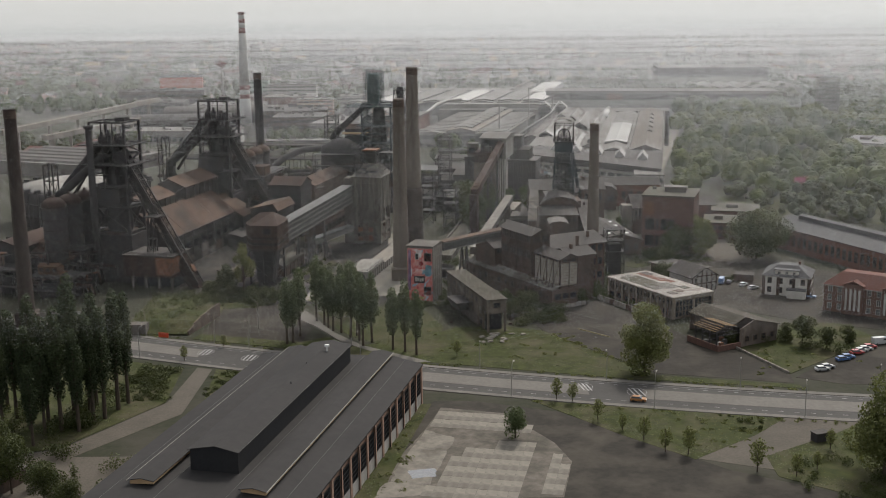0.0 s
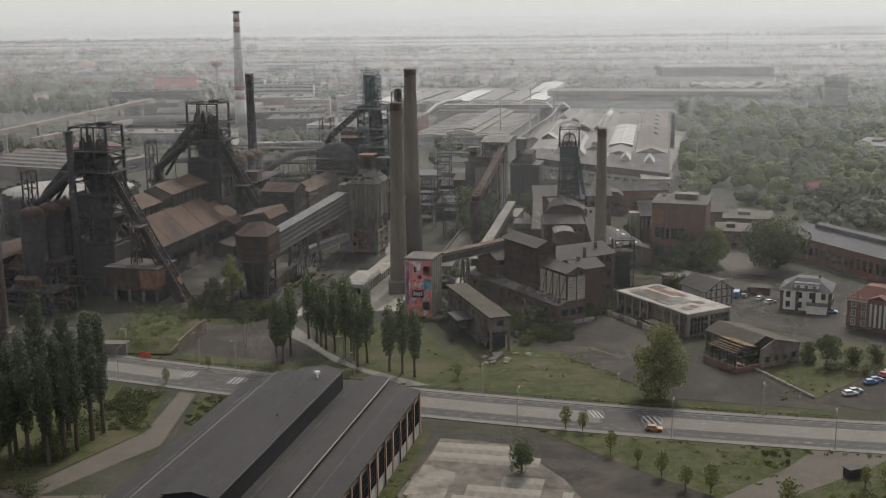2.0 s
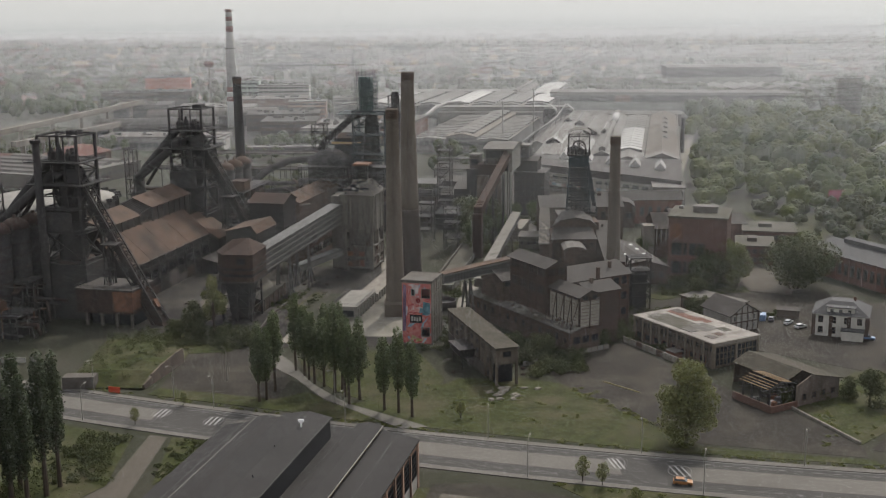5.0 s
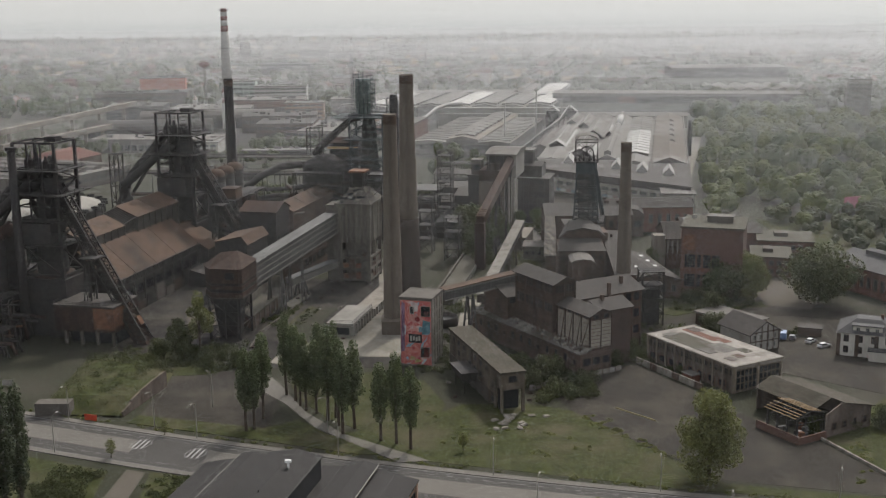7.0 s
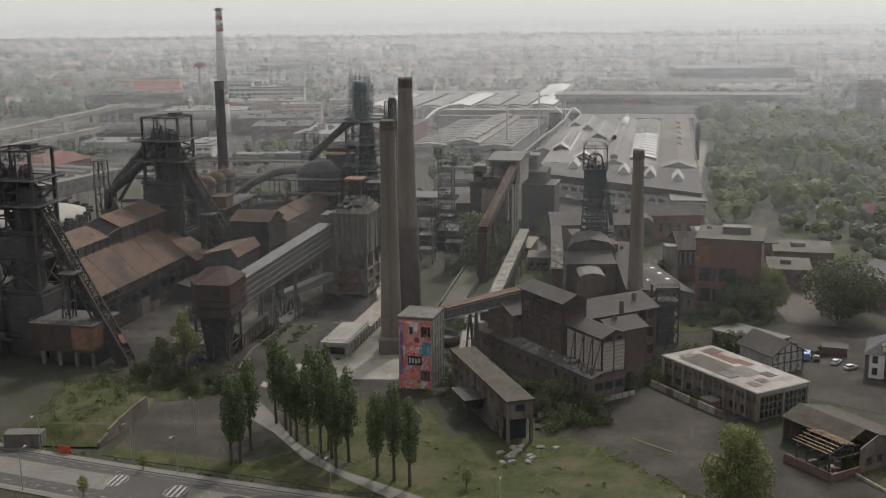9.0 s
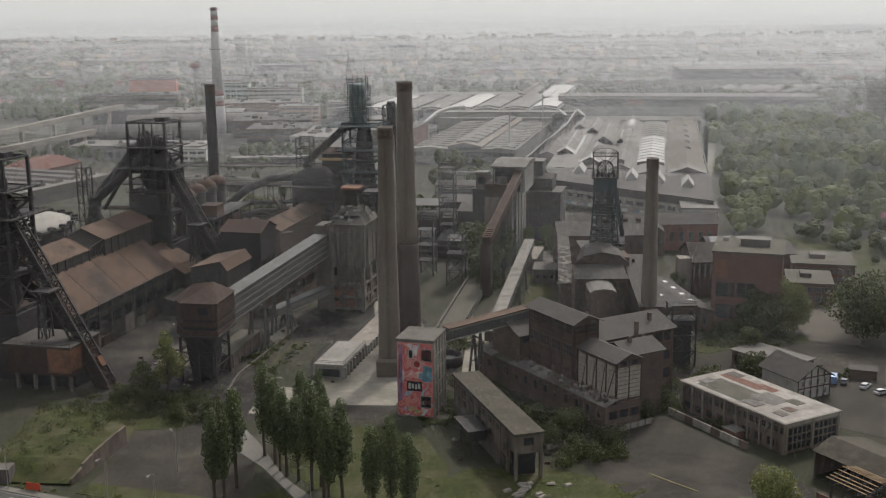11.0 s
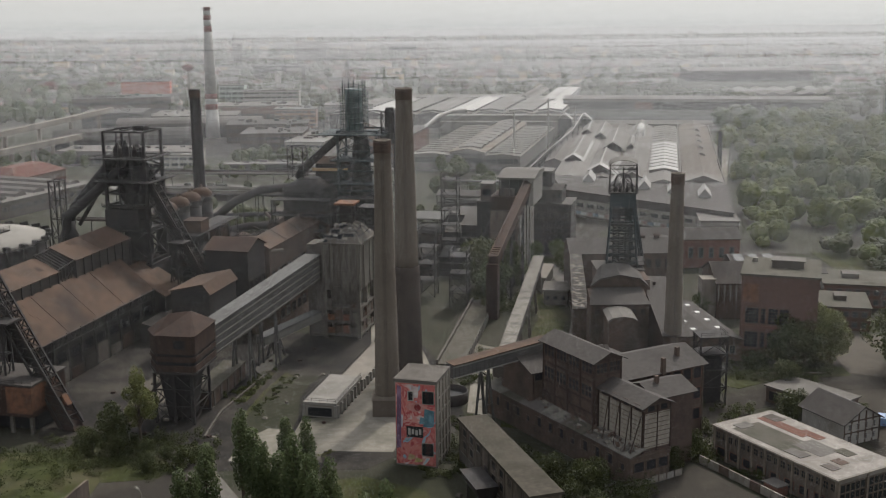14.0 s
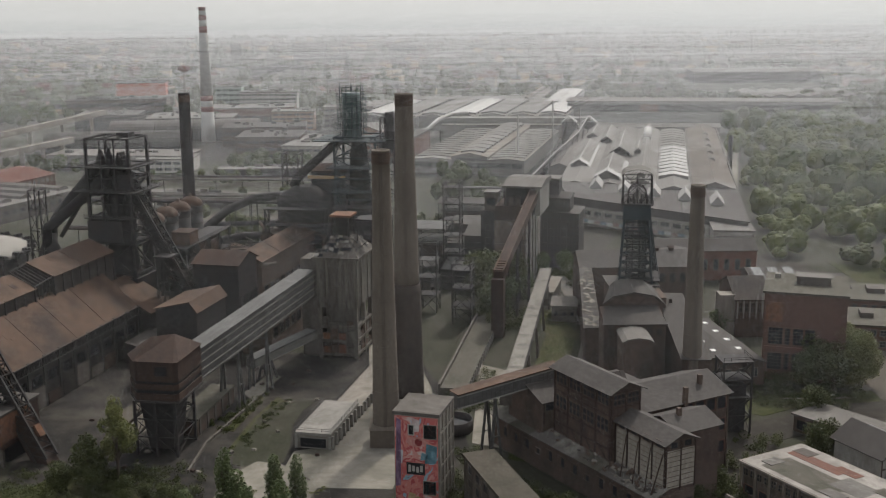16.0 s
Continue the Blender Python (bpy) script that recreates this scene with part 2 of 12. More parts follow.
# ---- mesh kit ----
class Mesh:
    """Collects vertices and faces; done() links it as one object."""

    def __init__(self):
        self.v, self.f, self.m, self.k, self.nodes = [], [], [], 0, {}

    def add(self, vs, fs):
        o = len(self.v)
        self.v += [tuple(p) for p in vs]
        self.f += [tuple(i + o for i in f) for f in fs]
        self.m += [self.k] * len(fs)
        return self

    def slot(self, k):
        self.k = k
        return self

    def box(self, x0, x1, y0, y1, z0, z1):
        return self.add([(x, y, z) for z in (z0, z1) for y in (y0, y1) for x in (x0, x1)],
                        [(0, 2, 3, 1), (4, 5, 7, 6), (0, 1, 5, 4), (2, 6, 7, 3), (0, 4, 6, 2), (1, 3, 7, 5)])

    def cuboid(self, m, x, y, z):
        """A box of half sizes x, y, z under the matrix m."""
        return self.add([m @ Vector((sx * x, sy * y, sz * z)) for sz in (-1, 1) for sy in (-1, 1) for sx in (-1, 1)],
                        [(0, 2, 3, 1), (4, 5, 7, 6), (0, 1, 5, 4), (2, 6, 7, 3), (0, 4, 6, 2), (1, 3, 7, 5)])

    def beam(self, a, b, w, h=None):
        a, b = Vector(a), Vector(b)
        d = b - a
        q = d.to_track_quat("Z", "Y").to_matrix().to_4x4()
        self.cuboid(Matrix.Translation((a + b) / 2) @ q, w / 2, (h or w) / 2, d.length / 2)
        for p, i in ((a, len(self.v) - 8), (b, len(self.v) - 4)):      # small gusset plate where two beams meet
            key = tuple(round(c, 2) for c in p)
            if key in self.nodes:
                self.f.append((self.nodes[key], i, i + 1))
                self.m.append(self.k)
            self.nodes[key] = i
        return self

    def tube(self, pts, r, n=10):
        """A round pipe through the points; r: radius or one for each point."""
        pts = [Vector(p) for p in pts]
        rs = r if isinstance(r, (list, tuple)) else [r] * len(pts)
        vs, fs = [], []
        for i, p in enumerate(pts):
            d = (pts[min(i + 1, len(pts) - 1)] - pts[max(i - 1, 0)]).normalized()
            q = d.to_track_quat("Z", "Y").to_matrix()
            vs += [p + q @ Vector((math.cos(2 * math.pi * k / n) * rs[i], math.sin(2 * math.pi * k / n) * rs[i], 0)) for k in range(n)]
        for i in range(len(pts) - 1):
            fs += [(i * n + k, i * n + (k + 1) % n, (i + 1) * n + (k + 1) % n, (i + 1) * n + k) for k in range(n)]
        fs += [tuple(range(n - 1, -1, -1)), tuple(range((len(pts) - 1) * n, len(pts) * n))]
        return self.add(vs, fs)

    def lathe(self, cx, cy, prof, n=20):
        """A turned body round the upright axis at cx, cy; prof: rows of radius and height."""
        vs, fs = [], []
        for r, z in prof:
            vs += [(cx + r * math.cos(2 * math.pi * k / n), cy + r * math.sin(2 * math.pi * k / n), z) for k in range(n)]
        for i in range(len(prof) - 1):
            fs += [(i * n + k, i * n + (k + 1) % n, (i + 1) * n + (k + 1) % n, (i + 1) * n + k) for k in range(n)]
        fs += [tuple(range(n - 1, -1, -1)), tuple(range((len(prof) - 1) * n, len(prof) * n))]
        return self.add(vs, fs)

    def prism(self, prof, y0, y1):
        """Profile of x, z drawn from y0 to y1."""
        n = len(prof)
        vs = [(x, y0, z) for x, z in prof] + [(x, y1, z) for x, z in prof]
        fs = [(k, (k + 1) % n, n + (k + 1) % n, n + k) for k in range(n)]
        return self.add(vs, fs + [tuple(range(n - 1, -1, -1)), tuple(range(n, 2 * n))])

    def prism_x(self, prof, x0, x1):
        n = len(prof)
        vs = [(x0, y, z) for y, z in prof] + [(x1, y, z) for y, z in prof]
        fs = [((k + 1) % n, k, n + k, n + (k + 1) % n) for k in range(n)]
        return self.add(vs, fs + [tuple(range(n)), tuple(range(2 * n - 1, n - 1, -1))])

    def slab(self, a, b, c, d, t):
        """A sheet with the corners a, b, c, d (from above anticlockwise) and the thickness t below them."""
        vs = [Vector(p) for p in (a, b, c, d)]
        n = (vs[1] - vs[0]).cross(vs[3] - vs[0]).normalized()
        vs += [p - n * t for p in vs]
        return self.add(vs, [(0, 1, 2, 3), (7, 6, 5, 4), (0, 4, 5, 1), (1, 5, 6, 2), (2, 6, 7, 3), (3, 7, 4, 0)])

    def frustum(self, x0, x1, y0, y1, z0, X0, X1, Y0, Y1, z1):
        return self.add([(x0, y0, z0), (x1, y0, z0), (x1, y1, z0), (x0, y1, z0), (X0, Y0, z1), (X1, Y0, z1), (X1, Y1, z1), (X0, Y1, z1)],
                        [(0, 3, 2, 1), (4, 5, 6, 7), (0, 1, 5, 4), (1, 2, 6, 5), (2, 3, 7, 6), (3, 0, 4, 7)])

    def gable(self, x0, x1, y0, y1, z0, z1, t=0.25, over=0.4, along="y", ridge=0.5):
        """Two sheets of a pitched roof from the eaves z0 to the ridge z1."""
        if along == "y":
            xm, s = x0 + (x1 - x0) * ridge, 0
            e0, e1 = z0 - over * (z1 - z0) / max(xm - x0, 0.1), z0 - over * (z1 - z0) / max(x1 - xm, 0.1)
            self.slab((x0 - over, y0 - over, e0), (xm, y0 - over, z1), (xm, y1 + over, z1), (x0 - over, y1 + over, e0), t)
            return self.slab((xm, y0 - over, z1), (x1 + over, y0 - over, e1), (x1 + over, y1 + over, e1), (xm, y1 + over, z1), t)
        ym = y0 + (y1 - y0) * ridge
        e0, e1 = z0 - over * (z1 - z0) / max(ym - y0, 0.1), z0 - over * (z1 - z0) / max(y1 - ym, 0.1)
        self.slab((x0 - over, y0 - over, e0), (x1 + over, y0 - over, e0), (x1 + over, ym, z1), (x0 - over, ym, z1), t)
        return self.slab((x0 - over, ym, z1), (x1 + over, ym, z1), (x1 + over, y1 + over, e1), (x0 - over, y1 + over, e1), t)

    def data(self, name, *mats):
        me = bpy.data.meshes.new(name)
        me.from_pydata(self.v, [], self.f)
        for m in mats:
            me.materials.append(m)
        if len(mats) > 1:
            me.polygons.foreach_set("material_index", self.m)
        me.update()
        return me

    def done(self, name, mats, parent=None, label="", m=None, smooth=False):
        mats = mats if isinstance(mats, (list, tuple)) else [mats]
        me = self.data(name, *mats)
        if smooth:
            me.polygons.foreach_set("use_smooth", [len(f) == 4 for f in self.f])
        ob = new(name, me)
        if parent:
            ob.parent = parent
        if m:
            ob.matrix_basis = m
        return tagged(ob, label) if label else ob


def thing(name, label, category, m, group="", kind=""):
    ob = new(name)
    ob.empty_display_size = 0.5
    ob.matrix_basis = m
    return tagged(ob, label, category, group, kind)


def one(me, name, parent, m):
    """One more object on a shared mesh."""
    ob = new(name, me)
    ob.parent, ob.matrix_basis = parent, m
    return ob


def window_mesh(w, h, frame_mat, glass=GLASS, nx=2, nz=3, bar=0.07, rim=0.14):
    """Window that faces -y, with frame, bars and pane set back; origin at the middle of the sill."""
    k = Mesh()
    e, i_ = (-w / 2 - rim, w / 2 + rim, -rim, h + rim), (-w / 2, w / 2, 0, h)
    vs = [(q[a], y, q[b]) for q, y in ((e, 0.1), (e, -0.1), (i_, -0.1), (i_, 0.04)) for a, b in ((0, 2), (1, 2), (1, 3), (0, 3))]
    k.slot(1).add(vs, [(r_ * 4 + j, r_ * 4 + (j + 1) % 4, r_ * 4 + 4 + (j + 1) % 4, r_ * 4 + 4 + j) for r_ in range(3) for j in range(4)])
    k.f.append((12, 13, 14, 15))
    k.m.append(0)
    for i in range(1, nx):
        x = -w / 2 + w * i / nx
        k.box(x - bar / 2, x + bar / 2, -0.02, 0.05, 0, h)
    for i in range(1, nz):
        z = h * i / nz
        k.box(-w / 2, w / 2, -0.025, 0.045, z - bar / 2, z + bar / 2)
    return k.data("window", glass, frame_mat)


def sash_mesh(w, h, frame_mat, glass=GLASS, nx=2, nz=3, bar=0.07, rim=0.14):
    """Window of one casting that faces -y: rim and glazing bars in one grid, the panes set back."""
    k = Mesh()

    def cuts(a, n, size):
        q = [a - rim]
        for i in range(n):
            q += [a + size * i / n + (bar / 2 if i else 0), a + size * (i + 1) / n - (bar / 2 if i < n - 1 else 0)]
        return q + [a + size + rim]
    X, Z = cuts(-w / 2, nx, w), cuts(0, nz, h)
    c = len(X)
    k.v = [(x, -0.1, z) for z in Z for x in X]

    def put(f, s):
        k.f.append(f)
        k.m.append(s)
    for j in range(len(Z) - 1):
        for i in range(c - 1):
            q = (j * c + i, j * c + i + 1, (j + 1) * c + i + 1, (j + 1) * c + i)
            if i % 2 and j % 2:
                o = len(k.v)
                k.v += [(k.v[p][0], 0.04, k.v[p][2]) for p in q]
                put((o, o + 1, o + 2, o + 3), 0)
                for s in range(4):
                    put((q[s], q[(s + 1) % 4], o + (s + 1) % 4, o + s), 1)
            else:
                put(q, 1)
    o, e = len(k.v), (0, c - 1, len(Z) * c - 1, (len(Z) - 1) * c)
    k.v += [(k.v[p][0], 0.1, k.v[p][2]) for p in e]
    for s in range(4):
        put((e[(s + 1) % 4], e[s], o + s, o + (s + 1) % 4), 1)
    return k.data("window", glass, frame_mat)


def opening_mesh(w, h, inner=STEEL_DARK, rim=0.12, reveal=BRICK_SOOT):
    """Broken, empty opening: dark backing, standing in for the shade inside, set behind a proud reveal; faces -y."""
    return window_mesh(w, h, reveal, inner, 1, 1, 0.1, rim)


def put_row(me, parent, a, b, n, z, name="window", skip=()):
    """n windows on the wall line from a to b (outside on the right hand when walking from a to b)."""
    a, b = Vector((*a, 0)), Vector((*b, 0))
    turn = math.atan2(b.y - a.y, b.x - a.x)
    for i in range(n):
        if i in skip:
            continue
        p = a + (b - a) * ((i + 0.5) / n)
        q = Matrix.Translation((p.x, p.y, z)) @ Matrix.Rotation(turn, 4, "Z")
        one(me, name, parent, q)


def lattice(k, a, b, w, n, t=0.25, up=(0, 0, 1)):
    """Square lattice girder from a to b with chords t thick and zigzag braces."""
    a, b = Vector(a), Vector(b)
    d = (b - a).normalized()
    s = d.cross(Vector(up))
    s = s.normalized() if s.length > 0.01 else Vector((1, 0, 0))
    u = s.cross(d).normalized()
    cs = [s * i * w / 2 + u * j * w / 2 for i, j in ((-1, -1), (1, -1), (1, 1), (-1, 1))]
    for c in cs:
        k.beam(a + c, b + c, t)
    for i in range(n):
        p, q = a + (b - a) * i / n, a + (b - a) * (i + 1) / n
        for j in range(4):
            c, e = cs[j], cs[(j + 1) % 4]
            k.beam(p + c, q + e if i % 2 else q + e, t * 0.55)
            k.beam(q + c, q + e, t * 0.55)


def tower_frame(k, x0, x1, y0, y1, z0, z1, floors, t=0.5, X=None, brace=True):
    """Open steel tower, upright or tapering to X = (x0, x1, y0, y1) at the top."""
    X = X or (x0, x1, y0, y1)

    def ring(z):
        s = (z - z0) / (z1 - z0)
        a, b, c, d = (p + (q - p) * s for p, q in zip((x0, x1, y0, y1), X))
        return [(a, c, z), (b, c, z), (b, d, z), (a, d, z)]
    for i in range(floors):
        lo, hi = ring(z0 + (z1 - z0) * i / floors), ring(z0 + (z1 - z0) * (i + 1) / floors)
        for j in range(4):
            k.beam(lo[j], hi[j], t)
            k.beam(hi[j], hi[(j + 1) % 4], t * 0.7)
            if brace:
                k.beam(lo[j], hi[(j + 1) % 4], t * 0.45)
                if brace == 2:
                    k.beam(lo[(j + 1) % 4], hi[j], t * 0.45)


def railing(k, pts, h=1.1, step=2.0, t=0.07):
    for a, b in zip(pts, pts[1:]):
        a, b = Vector(a), Vector(b)
        n = max(1, round((b - a).length / step))
        for i in range(n + 1):
            p = a + (b - a) * i / n
            k.beam(p, p + Vector((0, 0, h)), t)
        for z in (h, h * 0.55):
            k.beam(a + Vector((0, 0, z)), b + Vector((0, 0, z)), t)

# ---- ground, road, yards ----
GRASS_AREAS = []


def patch(name, pts, z, material, label, category="ground"):
    """Thin layer on the ground with the outline pts (anticlockwise)."""
    k = Mesh()
    n = len(pts)
    if material is GRASS:
        GRASS_AREAS.append((pts, z))
    k.add([(x, y, z) for x, y in pts] + [(x, y, -0.2) for x, y in pts], [tuple(range(n))] + [(i, n + i, n + (i + 1) % n, (i + 1) % n) for i in range(n)])
    return tagged(k.done(name, material), label, category, kind="structure")


g = Mesh()
NG = 40
xs = [-4200 + 8400 * i / NG for i in range(NG + 1)]
ys = [-400 + 4900 * i / NG for i in range(NG + 1)]
g.add([(x, y, 0) for y in ys for x in xs], [(j * (NG + 1) + i, j * (NG + 1) + i + 1, (j + 1) * (NG + 1) + i + 1, (j + 1) * (NG + 1) + i) for j in range(NG) for i in range(NG)])
tagged(g.done("ground", SCRUB), "weedy earth and worn yards of the works", "ground", kind="structure")


def road_y(x):
    """Far kerb line of the road, a slow bend."""
    return 329.3 - 0.309 * x + 0.00053 * x * x


ROAD_W = 22.0


def strip(name, f0, f1, z0, z, x0, x1, material, label, category="road", step=6.0):
    """Part of the road's cross-section, from the fraction f0 to f1 of its width, with real edges."""
    k = Mesh()
    n = max(2, round((x1 - x0) / step))
    vs, fs = [], []
    for i in range(n + 1):
        x = x0 + (x1 - x0) * i / n
        a, b = road_y(x) - ROAD_W * f0, road_y(x) - ROAD_W * f1
        vs += [(x, a, z), (x, b, z), (x, a, z0), (x, b, z0)]
    for i in range(n):
        o = 4 * i
        fs += [(o, o + 1, o + 5, o + 4), (o + 2, o, o + 4, o + 6), (o + 1, o + 3, o + 7, o + 5)]
    fs += [(0, 2, 3, 1), (4 * n, 4 * n + 1, 4 * n + 3, 4 * n + 2)]
    k.add(vs, fs)
    return tagged(k.done(name, material), label, category, kind="structure")


HATCH_PAINT = mat("worn_road_paint", (0.36, 0.35, 0.33), (0.26, 0.25, 0.24), 1.2, 0.85, 0, 0.03, 0.4, (0.17, 0.16, 0.15), 0.7)
strip("road", 0.10, 0.94, -0.2, 0.06, -420, 420, ROADWAY, "dark asphalt road with two carriageways", step=12)
strip("pavement", 0.0, 0.10, -0.2, 0.2, -420, 420, PAVING, "pale concrete footway with a kerb along the road", "pavement", 12)
strip("pavement", 0.94, 1.03, -0.2, 0.2, -420, 420, PAVING, "pale concrete footway with a kerb along the road", "pavement", 12)
for a, b in ((-420, -76), (-57, 40), (55, 420)):
    strip("median", 0.31, 0.68, 0.0, 0.1, a, b, PAVING, "broad pale concrete median strip between the carriageways", "median")
for i, x in enumerate(range(-200, 200, 4)):
    for f in (0.2, 0.81):
        k = Mesh()
        ya, yb = road_y(x) - ROAD_W * f, road_y(x + 1.3) - ROAD_W * f
        k.slab((x, ya - 0.07, 0.085), (x + 1.3, yb - 0.07, 0.085), (x + 1.3, yb + 0.07, 0.085), (x, ya + 0.07, 0.085), 0.02)
        tagged(k.done("lane_mark", HATCH_PAINT), "worn white dashed lane mark on the road", "road mark", "lane marks", "structure")
for f in (0.115, 0.925):
    strip("edge_line", f, f + 0.006, 0.05, 0.085, -300, 300, HATCH_PAINT, "white edge line along the carriageway", "road mark", 10)


def hatch(cx, cy, turn, w, h, lean):
    """Island of slanting white bars inside a rounded white outline."""
    t = thing("hatched_island", "white hatched island painted on the asphalt road", "road mark", pose(cx, cy, 0.09, 0, 0, turn), "hatched islands", "structure")
    for i in (-1, 0, 1):
        k = Mesh()
        x = i * w / 3.7
        s = h / 2 * math.sqrt(max(0.05, 1 - (abs(i) / 1.9) ** 2))
        k.slab((x - 0.24 - s * lean, -s, 0.02), (x + 0.24 - s * lean, -s, 0.02), (x + 0.24 + s * lean, s, 0.02), (x - 0.24 + s * lean, s, 0.02), 0.03)
        k.done("bar", HATCH_PAINT, t)
    k = Mesh()
    n = 28
    for i in range(n):
        a, b = 2 * math.pi * i / n, 2 * math.pi * (i + 1) / n
        ca = [(math.copysign(abs(math.cos(u)) ** 0.8, math.cos(u)) * w / 2, math.sin(u) * h / 2) for u in (a, b)]
        k.slab((*ca[0], 0.02), (ca[0][0] * 1.05, ca[0][1] * 1.03, 0.02), (ca[1][0] * 1.05, ca[1][1] * 1.03, 0.02), (*ca[1], 0.02), 0.03)
    k.done("outline", HATCH_PAINT, t)


hatch(-74.5, 346.2, -20, 4.4, 6.0, -0.15)
hatch(-59.8, 340.0, -20, 4.6, 6.0, -0.15)
hatch(39.6, 309.4, -14, 4.0, 6.0, -0.45)
hatch(53.4, 304.6, -14, 5.2, 6.0, -0.45)

# yards and tracks
patch("yard_near", [(-9, 240), (60, 205), (105, 225), (66, 250), (30, 290), (8, 299), (-3, 299), (-8, 290), (-20, 235), (-40, 120)], 0.04, ASPHALT, "worn asphalt yard in front of the road", "yard")
patch("verge_near", [(-19, 200), (-12.5, 250), (-3.5, 297), (-9, 297), (-30, 200)], 0.06, GRASS, "grass verge along the long shed", "grass")
patch("drive_near", [(76, 250), (88, 254), (112, 279), (92, 285), (78, 279), (60, 257)], 0.05, GRAVEL, "dusty drive that joins the road", "road")
patch("grass_triangle", [(59.3, 256.5), (78, 272), (88, 283), (60, 290), (23.5, 299), (44.3, 272.8)], 0.07, GRASS, "rough grass triangle beside the road", "grass")
patch("grass_corner", [(76, 246), (96, 230), (150, 225), (150, 268), (106, 279), (97.6, 272), (76.4, 258)], 0.07, GRASS, "overgrown grass beside the drive", "grass")
patch("grass_bank", [(-12, 336), (54, 316), (100, 306.5), (100, 309.5), (62, 319), (52, 334), (33, 366), (22, 372), (4, 372), (-10, 356), (-27, 352)], 0.07, GRASS, "mown grass bank between road and works", "grass")
patch("grass_island", [(100, 319), (119, 336), (140, 352), (132, 371), (118, 374), (92, 344)], 0.09, GRASS, "grass island beside the car park", "grass")
patch("grass_poplars", [(-30, 362), (-12, 345), (-4, 352), (0, 372), (-6, 392), (-20, 400), (-34, 396), (-44, 392), (-40, 378)], 0.08, GRASS, "grass under the poplar row", "grass")
patch("yard_pad", [(-80, 366), (-46, 354), (-44, 372), (-52, 396), (-60, 402), (-78, 402)], 0.05, ASPHALT, "bare asphalt lay-by beside the road", "yard")
patch("path", [(-11, 333), (-4, 334), (-26, 352), (-37, 368), (-46, 389), (-54, 404), (-60, 402), (-52, 386), (-43, 374), (-33, 356)], 0.13, PAVING, "curving footpath beside the poplars", "path")
patch("grass_roadside", [(-82, 361), (-46, 348), (-20, 338), (-12, 338), (-30, 352), (-38, 362), (-46, 356), (-80, 366.5)], 0.12, GRASS, "grass strip between road and lay-by", "grass")
patch("yard_works", [(-100, 420), (-60, 404), (-20, 404), (4, 430), (0, 470), (-14, 520), (-40, 512), (-70, 520), (-96, 520), (-112, 470)], 0.04, YARD, "oily concrete yard between the furnaces", "yard")
patch("yard_dust", [(-49, 428), (-44.5, 430), (-38, 426), (-32.5, 420), (-30, 408), (-40, 409), (-49, 416)], 0.09, GRAVEL, "pale dusty patch of broken concrete", "yard")
patch("yard_dust", [(-84, 446), (-76, 450), (-74, 470), (-80, 480), (-88, 462)], 0.06, GRAVEL, "pale dusty streak on the oily yard", "yard")
patch("yard_pad", [(-49.9, 423.4), (-45.6, 430.1), (-39.8, 428.1), (-30.2, 415.9), (-31.6, 407.2), (-41.9, 403.3), (-52.1, 409.8)], 0.13, PALE_DIRT, "worn pale concrete pad in the works yard", "yard")
patch("yard_mat", [(-49.3, 461.9), (-45.4, 469.9), (-36.4, 470.4), (-38.9, 463.2), (-40.4, 452.5), (-39.2, 438.4), (-39.5, 429.3), (-44.4, 425.7), (-51.2, 428.4), (-52.5, 438.7), (-51, 448.4)], 0.115, SCRUB, "brown weedy mat over old concrete", "yard")
patch("yard_strip", [(-56.8, 477), (-52.2, 493.2), (-48.2, 491.2), (-51.2, 478.6), (-52.3, 470.1)], 0.12, PALE_DIRT, "pale concrete ramp beside the conveyor", "yard")
patch("yard_weeds", [(-57.8, 450), (-54.5, 449), (-50, 474), (-54, 476)], 0.1, GRASS, "weeds along the foot of the duct", "grass")
patch("yard_weeds", [(-54, 436), (-50, 440), (-44, 470), (-47, 474), (-51, 458)], 0.1, GRASS, "weedy strip in the yard", "grass")
patch("grass_corner_left", [(-100, 402), (-94, 414), (-90, 424), (-80, 424), (-64, 407), (-66, 400), (-78, 398), (-82, 404)], 0.1, GRASS, "weedy slope beside the lay-by", "grass")
patch("yard_pale", [(-40, 416), (-14, 414), (-9, 440), (-3, 444), (-6, 480), (-14, 530), (-26, 530), (-22, 470), (-28, 440), (-38, 436)], 0.07, PALE_DIRT, "pale dusty concrete around the brick stacks", "yard")
patch("yard_right", [(33, 366), (53, 334), (62, 321), (99, 311), (100, 318), (91, 342), (80, 356), (72, 372), (56, 404), (44, 398), (28, 384)], 0.05, ASPHALT, "worn asphalt yard before the flat-roofed hall", "yard")
patch("car_park", [(101, 316), (112, 310), (190, 300), (190, 350), (160, 356), (141, 353), (119, 335.5)], 0.05, ASPHALT, "asphalt car park", "car park")
patch("yard_villas", [(96, 395), (120, 375), (150, 360), (180, 372), (176, 420), (150, 450), (132, 470), (112, 500), (100, 480), (104, 450)], 0.06, ASPHALT, "worn asphalt yard between the villas", "yard")
patch("lane_works", [(50, 404), (62, 412), (78, 440), (104, 452), (104, 460), (76, 452), (56, 430)], 0.08, ASPHALT, "narrow works lane", "road")
patch("track_left", [(-90, 262), (-70, 291), (-69.2, 329), (-74, 331), (-76, 300), (-94, 268), (-130, 250), (-130, 225), (-60, 215), (-64, 262)], 0.05, GRAVEL, "dusty gravel track beside the long shed", "road")
